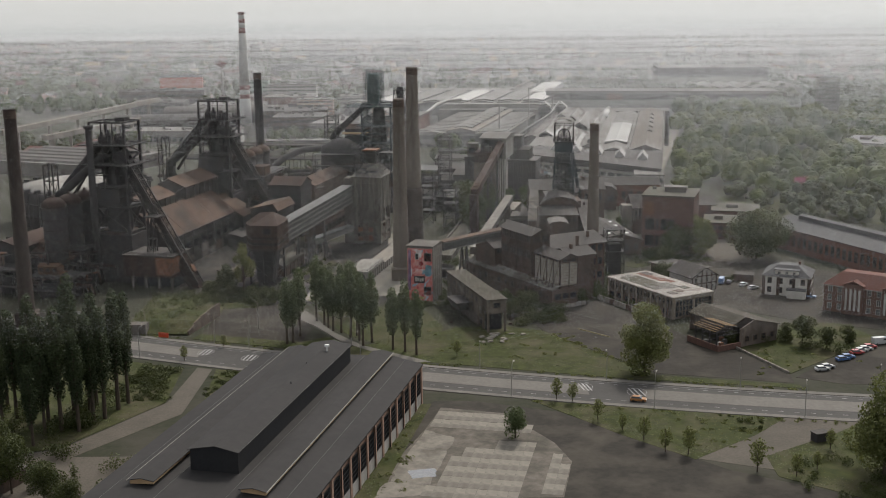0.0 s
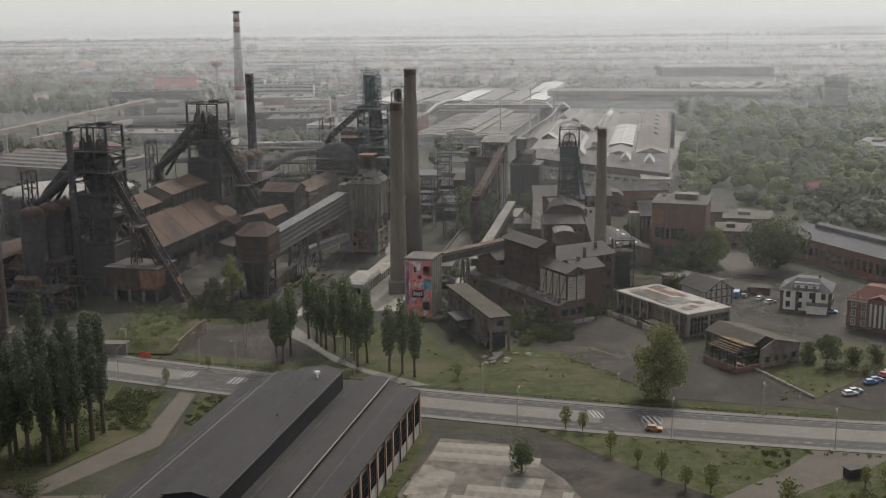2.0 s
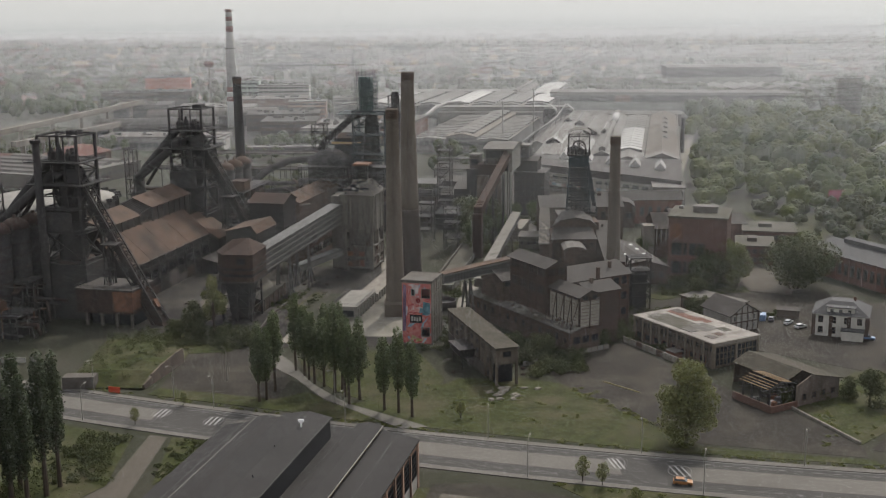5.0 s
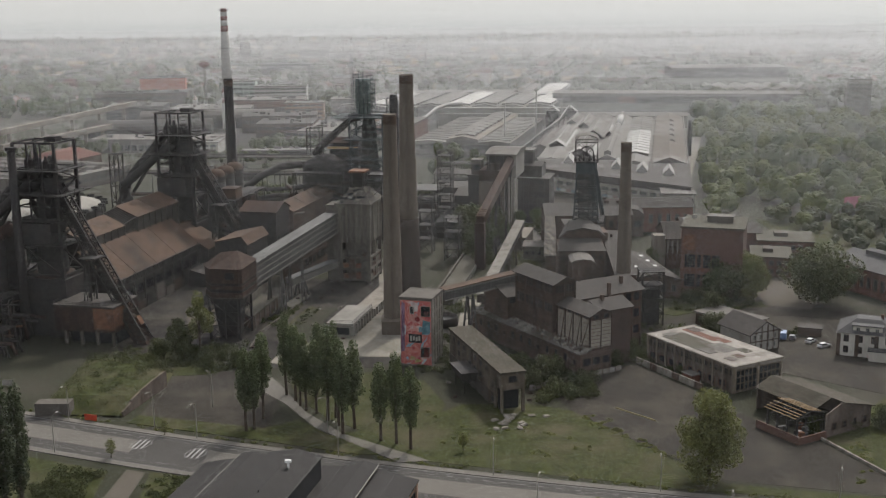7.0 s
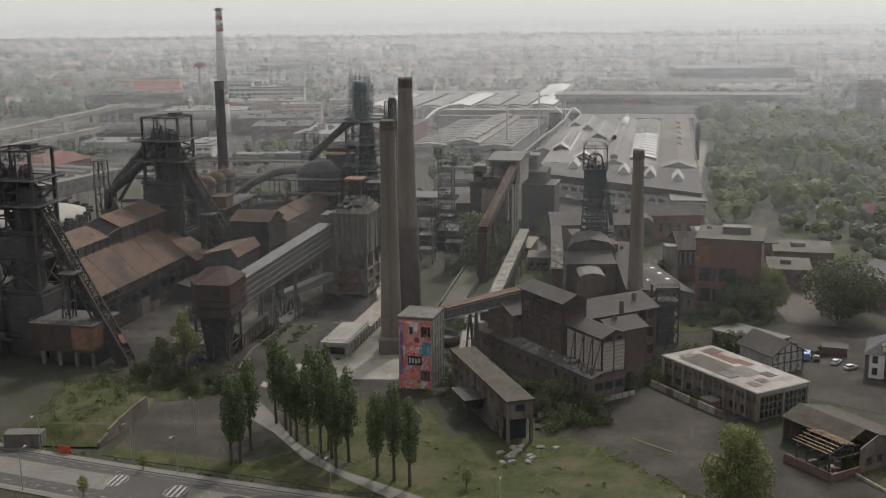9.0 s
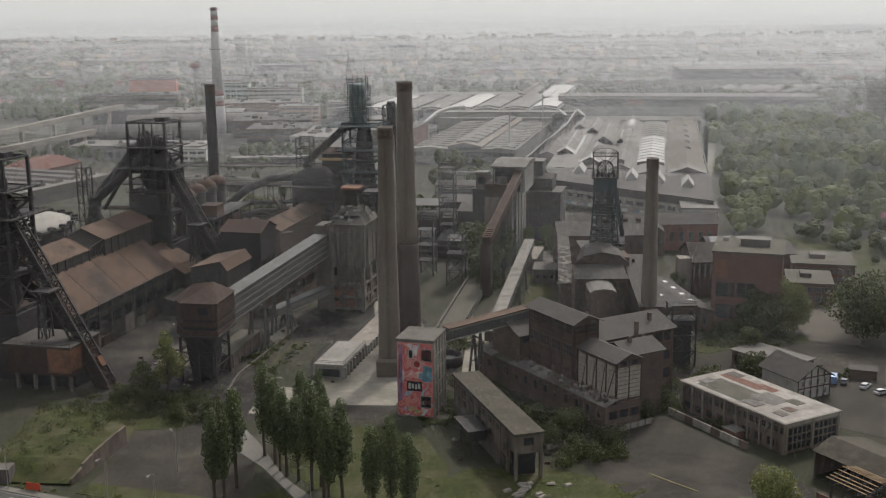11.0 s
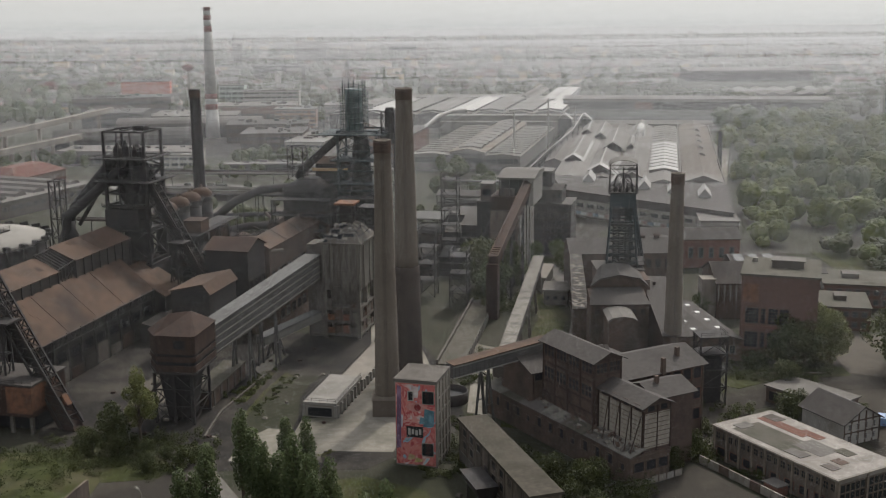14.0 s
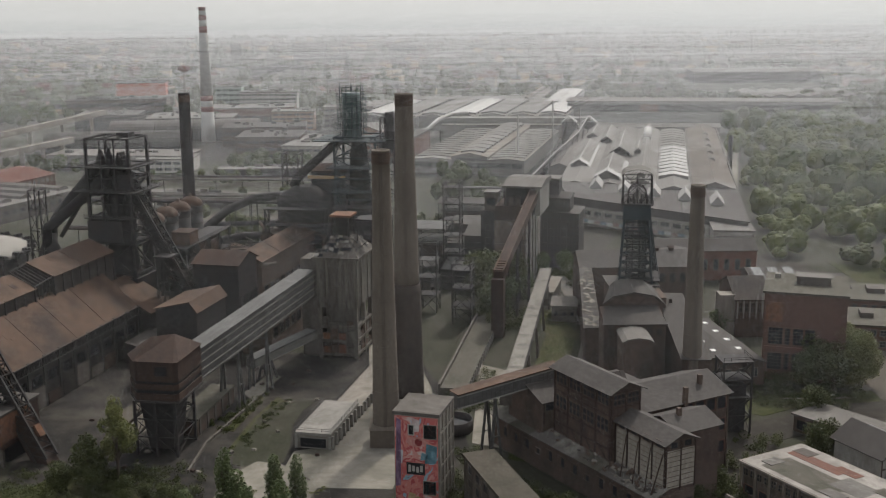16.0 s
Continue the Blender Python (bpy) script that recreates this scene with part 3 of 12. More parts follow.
patch("grass_left", [(-78, 330), (-104, 341), (-170, 362), (-190, 300), (-110, 262), (-95, 268), (-76.4, 300)], 0.08, GRASS, "overgrown grass under the poplars", "grass")
patch("grass_left_strip", [(-66, 300), (-56, 320), (-55, 325), (-68, 329)], 0.08, GRASS, "grass strip between track and shed", "grass")
patch("road_rear", [(126, 560), (120, 640), (131, 690), (214, 1020), (206, 1024), (121, 690), (112, 640), (118, 560), (112, 500), (120, 498)], 0.06, PALE_DIRT, "pale road between the rolling halls and the wood", "road")

# bank with a broken concrete retaining wall
bank = Mesh()
NB = 18
for_z = {}
vs = []
for j in range(NB + 1):
    for i in range(NB + 1):
        u, v = i / NB, j / NB
        x, y = -108 + u * (23.8 + 5.5 * min(1, v * 2.1)), 368 + 48 * v - 3 * u * (1 - v)
        edge = (min(1, 4 * (1 - u) + 0.9) if v < 0.45 else min(1, 2.2 * (1 - u))) * min(1, 5 * v + 0.15) * min(1, 5 * u) * min(1, 4 * (1 - v))
        h = 3.6 * max(0, edge) * (0.75 + 0.5 * noise.noise(Vector((x * 0.12, y * 0.12, 3)))) if i < NB or v > 0.45 else 3.4 * min(1, 5 * v + 0.15)
        vs.append((x, y, max(h, -0.1)))
bank.add(vs, [(j * (NB + 1) + i, j * (NB + 1) + i + 1, (j + 1) * (NB + 1) + i + 1, (j + 1) * (NB + 1) + i) for j in range(NB) for i in range(NB)])
tagged(bank.done("grass_bank_left", GRASS), "weedy earth bank behind a retaining wall", "bank", kind="structure")
STAINED_WALL = mat("stained_retaining_concrete", (0.17, 0.135, 0.11), (0.105, 0.085, 0.071), 0.7, 0.93, 0, 0.35, 0.2, (0.06, 0.05, 0.042), 0.75, 3)
rw = thing("retaining_wall", "cracked pale concrete retaining wall of the bank", "wall", pose(0, 0, 0), kind="structure")
for i in range(5):
    a, b = Vector((-84.2, 365.6, 0)).lerp(Vector((-78.3, 389.4, 0)), i / 5), Vector((-84.2, 365.6, 0)).lerp(Vector((-78.3, 389.4, 0)), (i + 0.985) / 5)
    za, zb = (1.4, 3.0, 3.9, 4.3, 4.6)[i], (2.4, 3.7, 4.2, 4.6, 4.7)[i]
    k = Mesh()
    k.add([p + Vector((o, -0.1 * o, z)) for p, h in ((a, za), (b, zb)) for o, z in ((-0.35, -0.2), (0.35, -0.2), (0.3, h), (-0.3, h - 0.12))], [(0, 1, 2, 3), (7, 6, 5, 4), (1, 5, 6, 2), (4, 0, 3, 7), (3, 2, 6, 7), (4, 5, 1, 0)])
    k.done("wall_panel", STAINED_WALL, rw)
k = Mesh()
k.box(-107, -98, 366, 370, 0, 3.6)
tagged(k.done("retaining_stub", CONCRETE_DARK), "dark concrete end of the old ramp", "wall", kind="structure")

# broken concrete pad of a demolished hall
pad = thing("concrete_pad", "cracked concrete floor slabs of a demolished hall", "paving", pose(0, 0, 0, 0, 0, 0), kind="structure")
patch("pad_bed", [(-17, 236), (26, 236), (30, 256), (27, 268), (16, 289), (-1, 294), (-5, 278), (-11, 260)], 0.055, PAD_BED, "gritty ground between the broken slabs", "yard")
CRUMB = mat("worn_pale_screed", (0.19, 0.17, 0.142), (0.14, 0.125, 0.104), 0.55, 0.94, 0, 0.3, 0.16, (0.075, 0.069, 0.056), 0.85)


def ragged(name, pts, z, material, label, rough=0.55, n=5):
    """A thin layer with a crumbled outline."""
    rng = random.Random(int(pts[0][0] * 10))
    out = []
    for (x0, y0), (x1, y1) in zip(pts, pts[1:] + pts[:1]):
        for i in range(n):
            f = i / n
            out.append((x0 + (x1 - x0) * f + rng.uniform(-rough, rough), y0 + (y1 - y0) * f + rng.uniform(-rough, rough)))
    return patch(name, out, z, material, label, "yard")


ragged("worn_screed", [(-12.6, 245.5), (-3.6, 243.5), (0.2, 262), (2.9, 271.5), (-4.6, 277.5), (-11.2, 255)], 0.075, CRUMB, "worn pale screed beside the slabs")
ragged("worn_screed", [(3.0, 272.0), (25, 268), (22, 277), (16, 281), (3.5, 279)], 0.07, PAD_BED, "crumbled concrete round the young tree")
ragged("worn_screed", [(-16.4, 236), (1.5, 240), (-4.4, 243.3), (-12.8, 245.8)], 0.078, CRUMB, "worn pale screed beside the slabs")
WATER = mat("puddle_water", (0.04, 0.04, 0.038), (0.035, 0.035, 0.033), 0.3, 0.06, 0, 0, 0.2, (0.05, 0.048, 0.044), 0.3, spec=0.7)
ragged("puddle", [(-8.8, 251.6), (-1.9, 252.8), (-2.4, 248.2), (-7.4, 246.9)], 0.088, WATER, "shallow puddle on the worn screed", 0.35)
random.seed(5)
shapes = []
for i in range(6):
    k = Mesh()
    q = [(-1.18, -2.96 + random.uniform(0, 0.06)), (1.18, -2.96), (1.18, 2.96 - random.uniform(0, 0.1)), (0.2, 2.96 - random.uniform(0, 0.5) * (i > 4)), (-1.18 + random.uniform(0, 0.3) * (i > 4), 2.96)]
    k.add([(x, y, 0) for x, y in q] + [(x * 0.988, y * 0.995, 0.045) for x, y in q], [(5, 6, 7, 8, 9), (0, 1, 6, 5), (1, 2, 7, 6), (2, 3, 8, 7), (3, 4, 9, 8), (4, 0, 5, 9)])
    shapes.append(k.data("slab", OLD_SLAB))
FIELDS = [[(5.2, 266.0), (25.6, 268.0), (19.2, 235.0), (-4.0, 240.0)], [(-1.8, 290.4), (15.5, 287.6), (15.2, 281.4), (-2.2, 285.2)], [(-3.4, 283.4), (22, 279), (21, 272.6), (-4.0, 278.0)],
          [(-0.6, 294), (10.6, 291.2), (10.4, 288.8), (-0.6, 291.6)], [(25.4, 262), (28.2, 260), (23.4, 235), (19.8, 236)], [(27.9, 255), (29.2, 254), (25.8, 235), (23.9, 236)]]


def inside(x, y, pts):
    hit = False
    for (x0, y0), (x1, y1) in zip(pts, pts[1:] + pts[:1]):
        if (y0 > y) != (y1 > y) and x < x0 + (y - y0) / (y1 - y0) * (x1 - x0):
            hit = not hit
    return hit


ca, sa = math.cos(radians(-12)), math.sin(radians(-12))
for i in range(-12, 16):
    for j in range(-6, 7):
        lx, ly = i * 2.38, j * 5.96
        x, y = 8 + lx * ca - ly * sa, 262 + lx * sa + ly * ca
        if any(inside(x, y, f_) for f_ in FIELDS) and (inside(x, y, FIELDS[0]) and random.random() > 0.03 or random.random() > 0.06) and i != 6:
            one(random.choice(shapes), "slab", pad, pose(x, y, 0.05, random.uniform(-0.08, 0.08), random.uniform(-0.1, 0.1), -12 + random.uniform(-0.15, 0.15)))

kw = thing("yard_kerb", "low crumbling concrete kerb wall across the yard", "kerb", pose(0, 0, 0), kind="structure")
line = [Vector(p) for p in ((-60.3, 424, 0), (-59.6, 441, 0), (-51.7, 474, 0))]
for a, b in zip(line, line[1:]):
    n = max(2, round((b - a).length / 4))
    for i in range(n):
        p, q = a.lerp(b, i / n), a.lerp(b, (i + 0.94) / n)
        k = Mesh().beam(p + Vector((0, 0, 0.35)), q + Vector((0, 0, 0.35)), 0.5, 0.7)
        k.done("kerb_stone", CONCRETE_DARK, kw)
lb = thing("duct_house", "low sooty brick store under the conveyor bridge", "works building", pose(-62.6, 446, 0, 0, 0, -10.5))
Mesh().box(-6, 0, 0, 25, 0, 4.2).done("wall", BRICK_SOOT, lb)
Mesh().box(-6.3, 0.3, -0.3, 25.3, 4.2, 4.6).done("roof", MOSS_ROOF, lb)
for i in range(5):
    Mesh().box(0, 0.25, 1 + 5 * i, 2 + 5 * i, 0, 4.2).done("pilaster", CONCRETE_DARK, lb)

for pts, mt, lb in (([(-240, 800), (-150, 812), (-40, 780), (-38, 790), (-150, 824), (-240, 812)], PAVING, "pale works road behind the furnaces"), ([(-165, 842), (-90, 826), (-60, 812), (-58, 824), (-92, 838), (-165, 858)], ASPHALT, "dark works road by the depot"), ([(-160, 700), (-60, 690), (-60, 740), (-160, 750)], GRAVEL, "dusty rail yard behind the stoves"), ([(-160, 788), (-95, 780), (-92, 798), (-160, 806)], GRASS, "green strip beside the works road"),
                    ([(-330, 1180), (-60, 1180), (-60, 1300), (-330, 1300)], ASPHALT, "worn yards of the far works"), ([(-290, 940), (-60, 930), (-60, 1170), (-290, 1170)], YARD, "sooty yards between the far halls"), ([(-35, 860), (110, 830), (215, 1100), (-110, 1180), (-60, 1000)], YARD, "sooty yard under the mill halls"), ([(12, 640), (60, 640), (78, 690), (60, 730), (10, 740)], ASPHALT, "works road behind the silo"), ([(20, 735), (48, 735), (92, 930), (62, 930)], YARD, "rail yard between the mill halls")):
    patch("far_yard", pts, 0.05, mt, lb, "yard")
for i in range(4):
    y0 = 676 + 34 * i
    t = thing("pipe_bridge", "long sooty pipe bridge behind the furnaces", "pipe bridge", pose(0, 0, 0), "rear pipe bridges")
    z = 7 + (i * 5) % 9
    a, b = Vector((-168, y0 + 8 * (i % 3), z)), Vector((-48 + 5 * (i % 2), y0 - 14 + 6 * (i % 3), z))
    for j in range(2 + i % 2):
        Mesh().tube([a + Vector((0, 1.3 * j, 0.6 * j)), (a + b) / 2 + Vector((0, 1.3 * j, 0.6 * j)), b + Vector((0, 1.3 * j, 0.6 * j))], 0.45 + 0.25 * (j == 0), 8).done("pipe", (RUST_DARK, STEEL_DARK, SHEET, TAR_PALE)[(i + j) % 4], t, smooth=True)
    for j in range(9):
        p = a.lerp(b, (j + 0.5) / 9)
        Mesh().beam((p.x, p.y, 0), (p.x, p.y, z), 0.4).done("post", STEEL_DARK, t)

for pts, mt, lb, cat in (([(60, 440), (74, 452), (92, 460), (118, 462), (140, 452), (140, 446), (116, 455), (92, 453), (76, 446), (64, 434)], ASPHALT, "worn lane before the brick block", "road"),
                    ([(78, 456), (90, 463), (112, 466), (112, 474), (84, 472), (70, 462)], GRASS, "grass plot before the brick block", "grass"),
                    ([(62, 442), (74, 454), (70, 470), (62, 462)], GRASS, "grass plot beside the skylight shed", "grass"),
                    ([(112, 468), (126, 462), (140, 500), (124, 512), (114, 492)], GRAVEL, "dusty gravel courtyard", "yard"),
                    ([(20, 480), (28, 478), (40, 530), (34, 560), (28, 560), (30, 530)], GRASS, "grass strip beside the belt bridge", "grass"),
                    ([(30, 470), (35, 468), (47, 530), (44, 600), (40, 600), (42, 532)], PAVING, "narrow path along the birds' hall", "path"),
                    ([(12, 430), (26, 424), (30, 448), (16, 456)], GRASS, "grass plot below the bridge", "grass"),
                    ([(4, 440), (12, 436), (22, 490), (8, 500)], PALE_DIRT, "pale dirt yard beside the quay", "yard"),
                    ([(96, 540), (150, 520), (150, 600), (128, 640), (104, 640)], ASPHALT, "works road towards the rolling halls", "road"),
                    ([(150, 560), (210, 540), (230, 600), (150, 625)], GRASS, "rough grass before the wood", "grass")):
    patch("plot", pts, 0.1, mt, lb, cat)
hd = thing("hedge_bed", "low concrete edge of the hedge bed", "kerb", pose(0, 0, 0), kind="structure")
Mesh().box(86, 106.5, 468.2, 468.5, 0, 0.3).done("kerb_stone", CONCRETE, hd)

patch("town_ground", [(-1600, 1320), (1600, 1320), (2600, 3300), (-2600, 3300)], 0.04, TOWN_GREEN, "gardens and lanes of the far town", "ground")

# ---- long shed in the foreground ----
def long_shed():
    t = thing("long_shed", "long grey-roofed workshop with brick piers and a black monitor roof", "workshop", pose(-6.1, 298.1, 0, 0, 0, -13.1))
    L = 190.0
    k = Mesh()
    k.prism([(-45.2, 0), (-0.3, 0), (-0.3, 10.6), (-9, 12.1), (-18, 12.1), (-27.4, 12.1), (-36, 12.1), (-45.2, 10.6)], -L, -0.3)
    k.done("wall", BRICK_PALE, t)
    k = Mesh()
    k.box(-27.4, -18.0, -L, 0.1, 12.25, 12.45)
    k.done("valley_roof", MEMBRANE, t)
    k = Mesh()
    k.box(-0.3, 0.02, -L, -0.3, 0, 3.2)
    k.done("plinth", PLASTER, t, "white rendered plinth")
    for s, c in ((1, 0), (-1, -45.4)):
        X = lambda x: c + s * x
        k = Mesh()
        pr = [(X(0.35), 11.0), (X(-9), 12.9), (X(-18), 12.45), (X(-18), 12.15), (X(-9), 12.6), (X(0.35), 10.7)]
        k.prism(pr if s > 0 else pr[::-1], -L, 0.2)
        k.done("roof", MEMBRANE, t)
        k = Mesh()
        pr = [(X(-8.2), 12.9), (X(-8.2), 13.75), (X(-10.8), 14.2), (X(-13.4), 13.85), (X(-13.4), 13.2)]
        k.prism(pr if s > 0 else pr[::-1], -92.5, -0.6)
        low = k.done("low_monitor", CREAM, t, "cream-fronted low rooflight")
        k = Mesh()
        pr = [(X(-7.9), 13.72), (X(-10.8), 14.3), (X(-13.7), 13.85), (X(-13.7), 13.98), (X(-10.8), 14.45), (X(-7.9), 13.85)]
        k.prism(pr if s < 0 else pr[::-1], -93.0, -0.3)
        k.done("low_roof", MEMBRANE, low)
        k = Mesh()
        k.prism_x([(-0.3, 0), (-0.3, 0.1), (-93, 0.1), (-93, 0)], X(-7.95), X(-7.7))
        k.done("flashing", CONCRETE_LIGHT, low, m=pose(0, 0, 13.7))
    k = Mesh()
    k.prism([(-18, 12.2), (-18, 17.0), (-23, 18.0), (-28.6, 17.0), (-28.6, 12.2)], -82.6, -6.4)
    k.done("monitor", BLACK, t, "black-clad monitor")
    k = Mesh()
    pr = [(-17.6, 17.0), (-23, 18.08), (-29, 17.0), (-29, 17.14), (-23, 18.24), (-17.6, 17.14)]
    k.prism(pr[::-1], -83.0, -6.0)
    k.done("monitor_roof", MEMBRANE, t)
    seam = Mesh().box(-0.04, 0.04, -100, 0, 0, 0.05).data("seam", STEEL_GREY)
    for x, z in ((-4.5, 11.98), (-15.8, 12.56), (-40.9, 11.98), (-29.6, 12.56)):
        one(seam, "seam", t, pose(x, -0.5, z))
    k = Mesh()
    railing(k, [(-17.65, -82, 17.0), (-17.65, -7, 17.0)], 0.3, 6, 0.05)
    k.done("edge_rail", STEEL_GREY, t)
    # brick piers, tall windows and downpipes
    pier = Mesh().box(-0.05, 0.28, -0.55, 0.55, 0, 10.5).data("pier", BRICK_PALE)
    win = sash_mesh(4.2, 5.6, BLACK, GLASS, 6, 5, 0.12, 0.12)
    pipe = Mesh().tube([(0.35, 0, 0.3), (0.35, 0, 10.4)], 0.1, 8).data("downpipe", BLACK)
    for i in range(18):
        y = -0.9 - 6.35 * i
        one(pier, "pier", t, pose(0, y, 0))
        if i % 2:
            one(pipe, "downpipe", t, pose(0, y - 0.7, 0))
        one(win, "window", t, pose(0.0, y - 3.2, 3.5, 0, 0, 90))
    win2 = sash_mesh(3.6, 5.2, BLACK, GLASS, 5, 4, 0.12, 0.12)
    put_row(win2, t, (-9, -0.22), (-36, -0.22), 5, 3.6)
    return t


long_shed()
for x, y, z in ((-30.5, 288.5, 18.5), (-34.5, 277.0, 17.6), (-36.6, 262.5, 17.5)):
    k = Mesh()
    k.box(-0.6, 0.6, -0.3, 0.3, 0.6, 1.1) if z > 18 else k.tube([(0, 0, -0.6), (0, 0, 1.0)], 0.12, 8)
    k.box(-0.15, 0.15, -0.15, 0.15, -1.2, 0.6)
    tagged(k.done("roof_vent", WHITE_PAINT if z > 18 else BLACK, m=pose(x, y, z)), "small vent stack on the shed roof", "vent")


# ---- chimneys ----
def chimney(label, x, y, h, r0, r1, material, rings=(), flutes=False, cap=BRICK_SOOT, plinth=0.0, band=None, two=None):
    t = thing("chimney", label, "chimney", pose(x, y, 0))
    n = 28

    def r(z):
        return r0 + (r1 - r0) * z / h
    hs = [0, h] if not two else [0, two[0], h]
    for i in range(len(hs) - 1):
        k = Mesh()
        a, b = hs[i], hs[i + 1]
        gain = 0.25 if two and i == 0 else 0.0
        top = (r(b) + gain, b) if b < h else (r1, b)
        prof = [(r(a) + gain, a)] + [(r(a + (b - a) * j / 12) + gain, a + (b - a) * j / 12) for j in range(1, 12)] + [top]
        if b == h:
            prof += [(r1 + 0.12, h), (r1 + 0.12, h + 0.5), (r1 - 0.45, h + 0.5), (r1 - 0.45, h - 3)]
        k.lathe(0, 0, prof, n)
        k.done("shaft", two[1] if two and i == 0 else material, t, smooth=True)
    for z in rings:
        k = Mesh()
        k.lathe(0, 0, [(r(z) - 0.02, z - 0.14), (r(z) + 0.06, z - 0.14), (r(z) + 0.06, z + 0.14), (r(z) - 0.02, z + 0.14)], n)
        k.done("band", material, t)
    if cap:
        k = Mesh()
        k.lathe(0, 0, [(r1 + 0.05, h - 2.6), (r1 + 0.16, h - 2.6), (r1 + 0.16, h - 0.05), (r1 + 0.05, h - 0.05)], n)
        k.done("crown", cap, t, "sooty crown")
    if plinth:
        k = Mesh()
        k.box(-plinth, plinth, -plinth, plinth, -0.3, 4.5)
        k.frustum(-plinth - 0.3, plinth + 0.3, -plinth - 0.3, plinth + 0.3, 4.5, -plinth + 0.4, plinth - 0.4, -plinth + 0.4, plinth - 0.4, 5.2)
        k.done("plinth", material, t)
    k = Mesh()
    for i in range(int(h / 1.2)):
        z = 3 + i * 1.2
        if z > h - 1:
            break
        k.beam((-0.25, -r(z) - 0.22, z), (0.25, -r(z) - 0.22, z), 0.05)
    for s in (-0.25, 0.25):
        k.beam((s, -r(3) - 0.22, 3), (s, -r(h) - 0.22, h), 0.05)
    k.done("ladder", STEEL_DARK, t)
    return t


chimney("tall buff brick chimney with a square plinth", -16.4, 441.0, 70.0, 3.3, 2.0, CHIMNEY, [8 + 5.5 * i for i in range(11)], plinth=3.7)
chimney("taller buff brick chimney with a dark lower shaft", -12.0, 475.0, 79.9, 4.0, 2.2, CHIMNEY, [40 + 6 * i for i in range(7)], two=(30.8, CHIMNEY_DARK))
chimney("slender buff brick chimney above the colliery roofs", 61.9, 467.2, 57.0, 2.7, 1.7, CHIMNEY, [6 + 4.2 * i for i in range(12)])
chimney("dark riveted steel chimney at the furnace edge", -141.7, 379.7, 73.0, 2.7, 1.9, CHIMNEY_DARK, [10 + 7 * i for i in range(9)], plinth=3.2)
chimney("dark steel chimney behind the hot stoves", -93.0, 589.3, 71.5, 2.5, 1.9, STEEL_DARK, [20 + 8 * i for i in range(6)])


def striped_stack():
    x, y, h = -176.9, 1045.8, 98.6
    t = thing("striped_stack", "pale concrete power station stack with red and white bands", "chimney", pose(x, y, 0))
    red = mat("red_stack_paint", (0.31, 0.17, 0.15), None, 0.4, 0.8)
    pale = mat("pale_stack_concrete", (0.48, 0.46, 0.42), (0.42, 0.4, 0.37), 0.3, 0.9)
    cuts = [(0, 22, pale), (22, 26, red), (26, 30, pale), (30, 34, red), (34, 80, pale), (80, 84.5, red), (84.5, 89, pale), (89, 92.5, red), (92.5, 96, pale), (96, 98.6, red)]
    for a, b, m in cuts:
        k = Mesh()
        k.lathe(0, 0, [(5.4 - 2.9 * z / h, z) for z in (a, (a + b) / 2, b)], 24)
        k.done("shaft", m, t, smooth=True)
    for z in (66.0, 97.0):
        k = Mesh()
        r = 5.4 - 2.9 * z / h
        k.lathe(0, 0, [(r, z), (r + 1.5, z), (r + 1.5, z + 0.25), (r, z + 0.25)], 24)
        for i in range(16):
            a = 2 * math.pi * i / 16
            k.beam((math.cos(a) * (r + 1.4), math.sin(a) * (r + 1.4), z), (math.cos(a) * (r + 1.4), math.sin(a) * (r + 1.4), z + 1.3), 0.12)
        k.done("gallery", STEEL_DARK, t)


striped_stack()


# ---- graffiti tower ----
def paint_mural():
    """Mural in coral red with pale blue, cream and dark patches."""
    m = bpy.data.materials.new("mural_paint")
    m.use_nodes = True
    nt = m.node_tree
    b = nt.nodes["Principled BSDF"]
    b.inputs["Roughness"].default_value = 0.8
    tc, no, n2 = nt.nodes.new("ShaderNodeTexCoord"), nt.nodes.new("ShaderNodeTexNoise"), nt.nodes.new("ShaderNodeTexVoronoi")
    no.inputs["Scale"].default_value, no.inputs["Detail"].default_value, no.inputs["Distortion"].default_value = 0.22, 3, 1.8
    n2.inputs["Scale"].default_value = 0.45
    ramp = nt.nodes.new("ShaderNodeValToRGB")
    ramp.color_ramp.interpolation = "CONSTANT"
    e = ramp.color_ramp.elements
    e[0].position, e[0].color = 0.0, (0.05, 0.03, 0.04, 1)
    e[1].position, e[1].color = 0.34, (0.22, 0.33, 0.38, 1)
    for p, c in ((0.42, (0.42, 0.1, 0.09)), (0.5, (0.5, 0.17, 0.14)), (0.56, (0.35, 0.06, 0.06)), (0.62, (0.5, 0.22, 0.19)), (0.68, (0.5, 0.38, 0.34)), (0.74, (0.3, 0.42, 0.47))):
        q = e.new(p)
        q.color = (*c, 1)
    nt.links.new(tc.outputs["Object"], no.inputs["Vector"])
    nt.links.new(tc.outputs["Object"], n2.inputs["Vector"])
    mx = nt.nodes.new("ShaderNodeMath")
    mx.operation = "MULTIPLY_ADD"
    mx.inputs[1].default_value = 0.12
    nt.links.new(n2.outputs["Distance"], mx.inputs[0])
    nt.links.new(no.outputs["Fac"], mx.inputs[2])
    nt.links.new(mx.outputs[0], ramp.inputs["Fac"])
    nt.links.new(ramp.outputs["Color"], b.inputs["Base Color"])
    return m


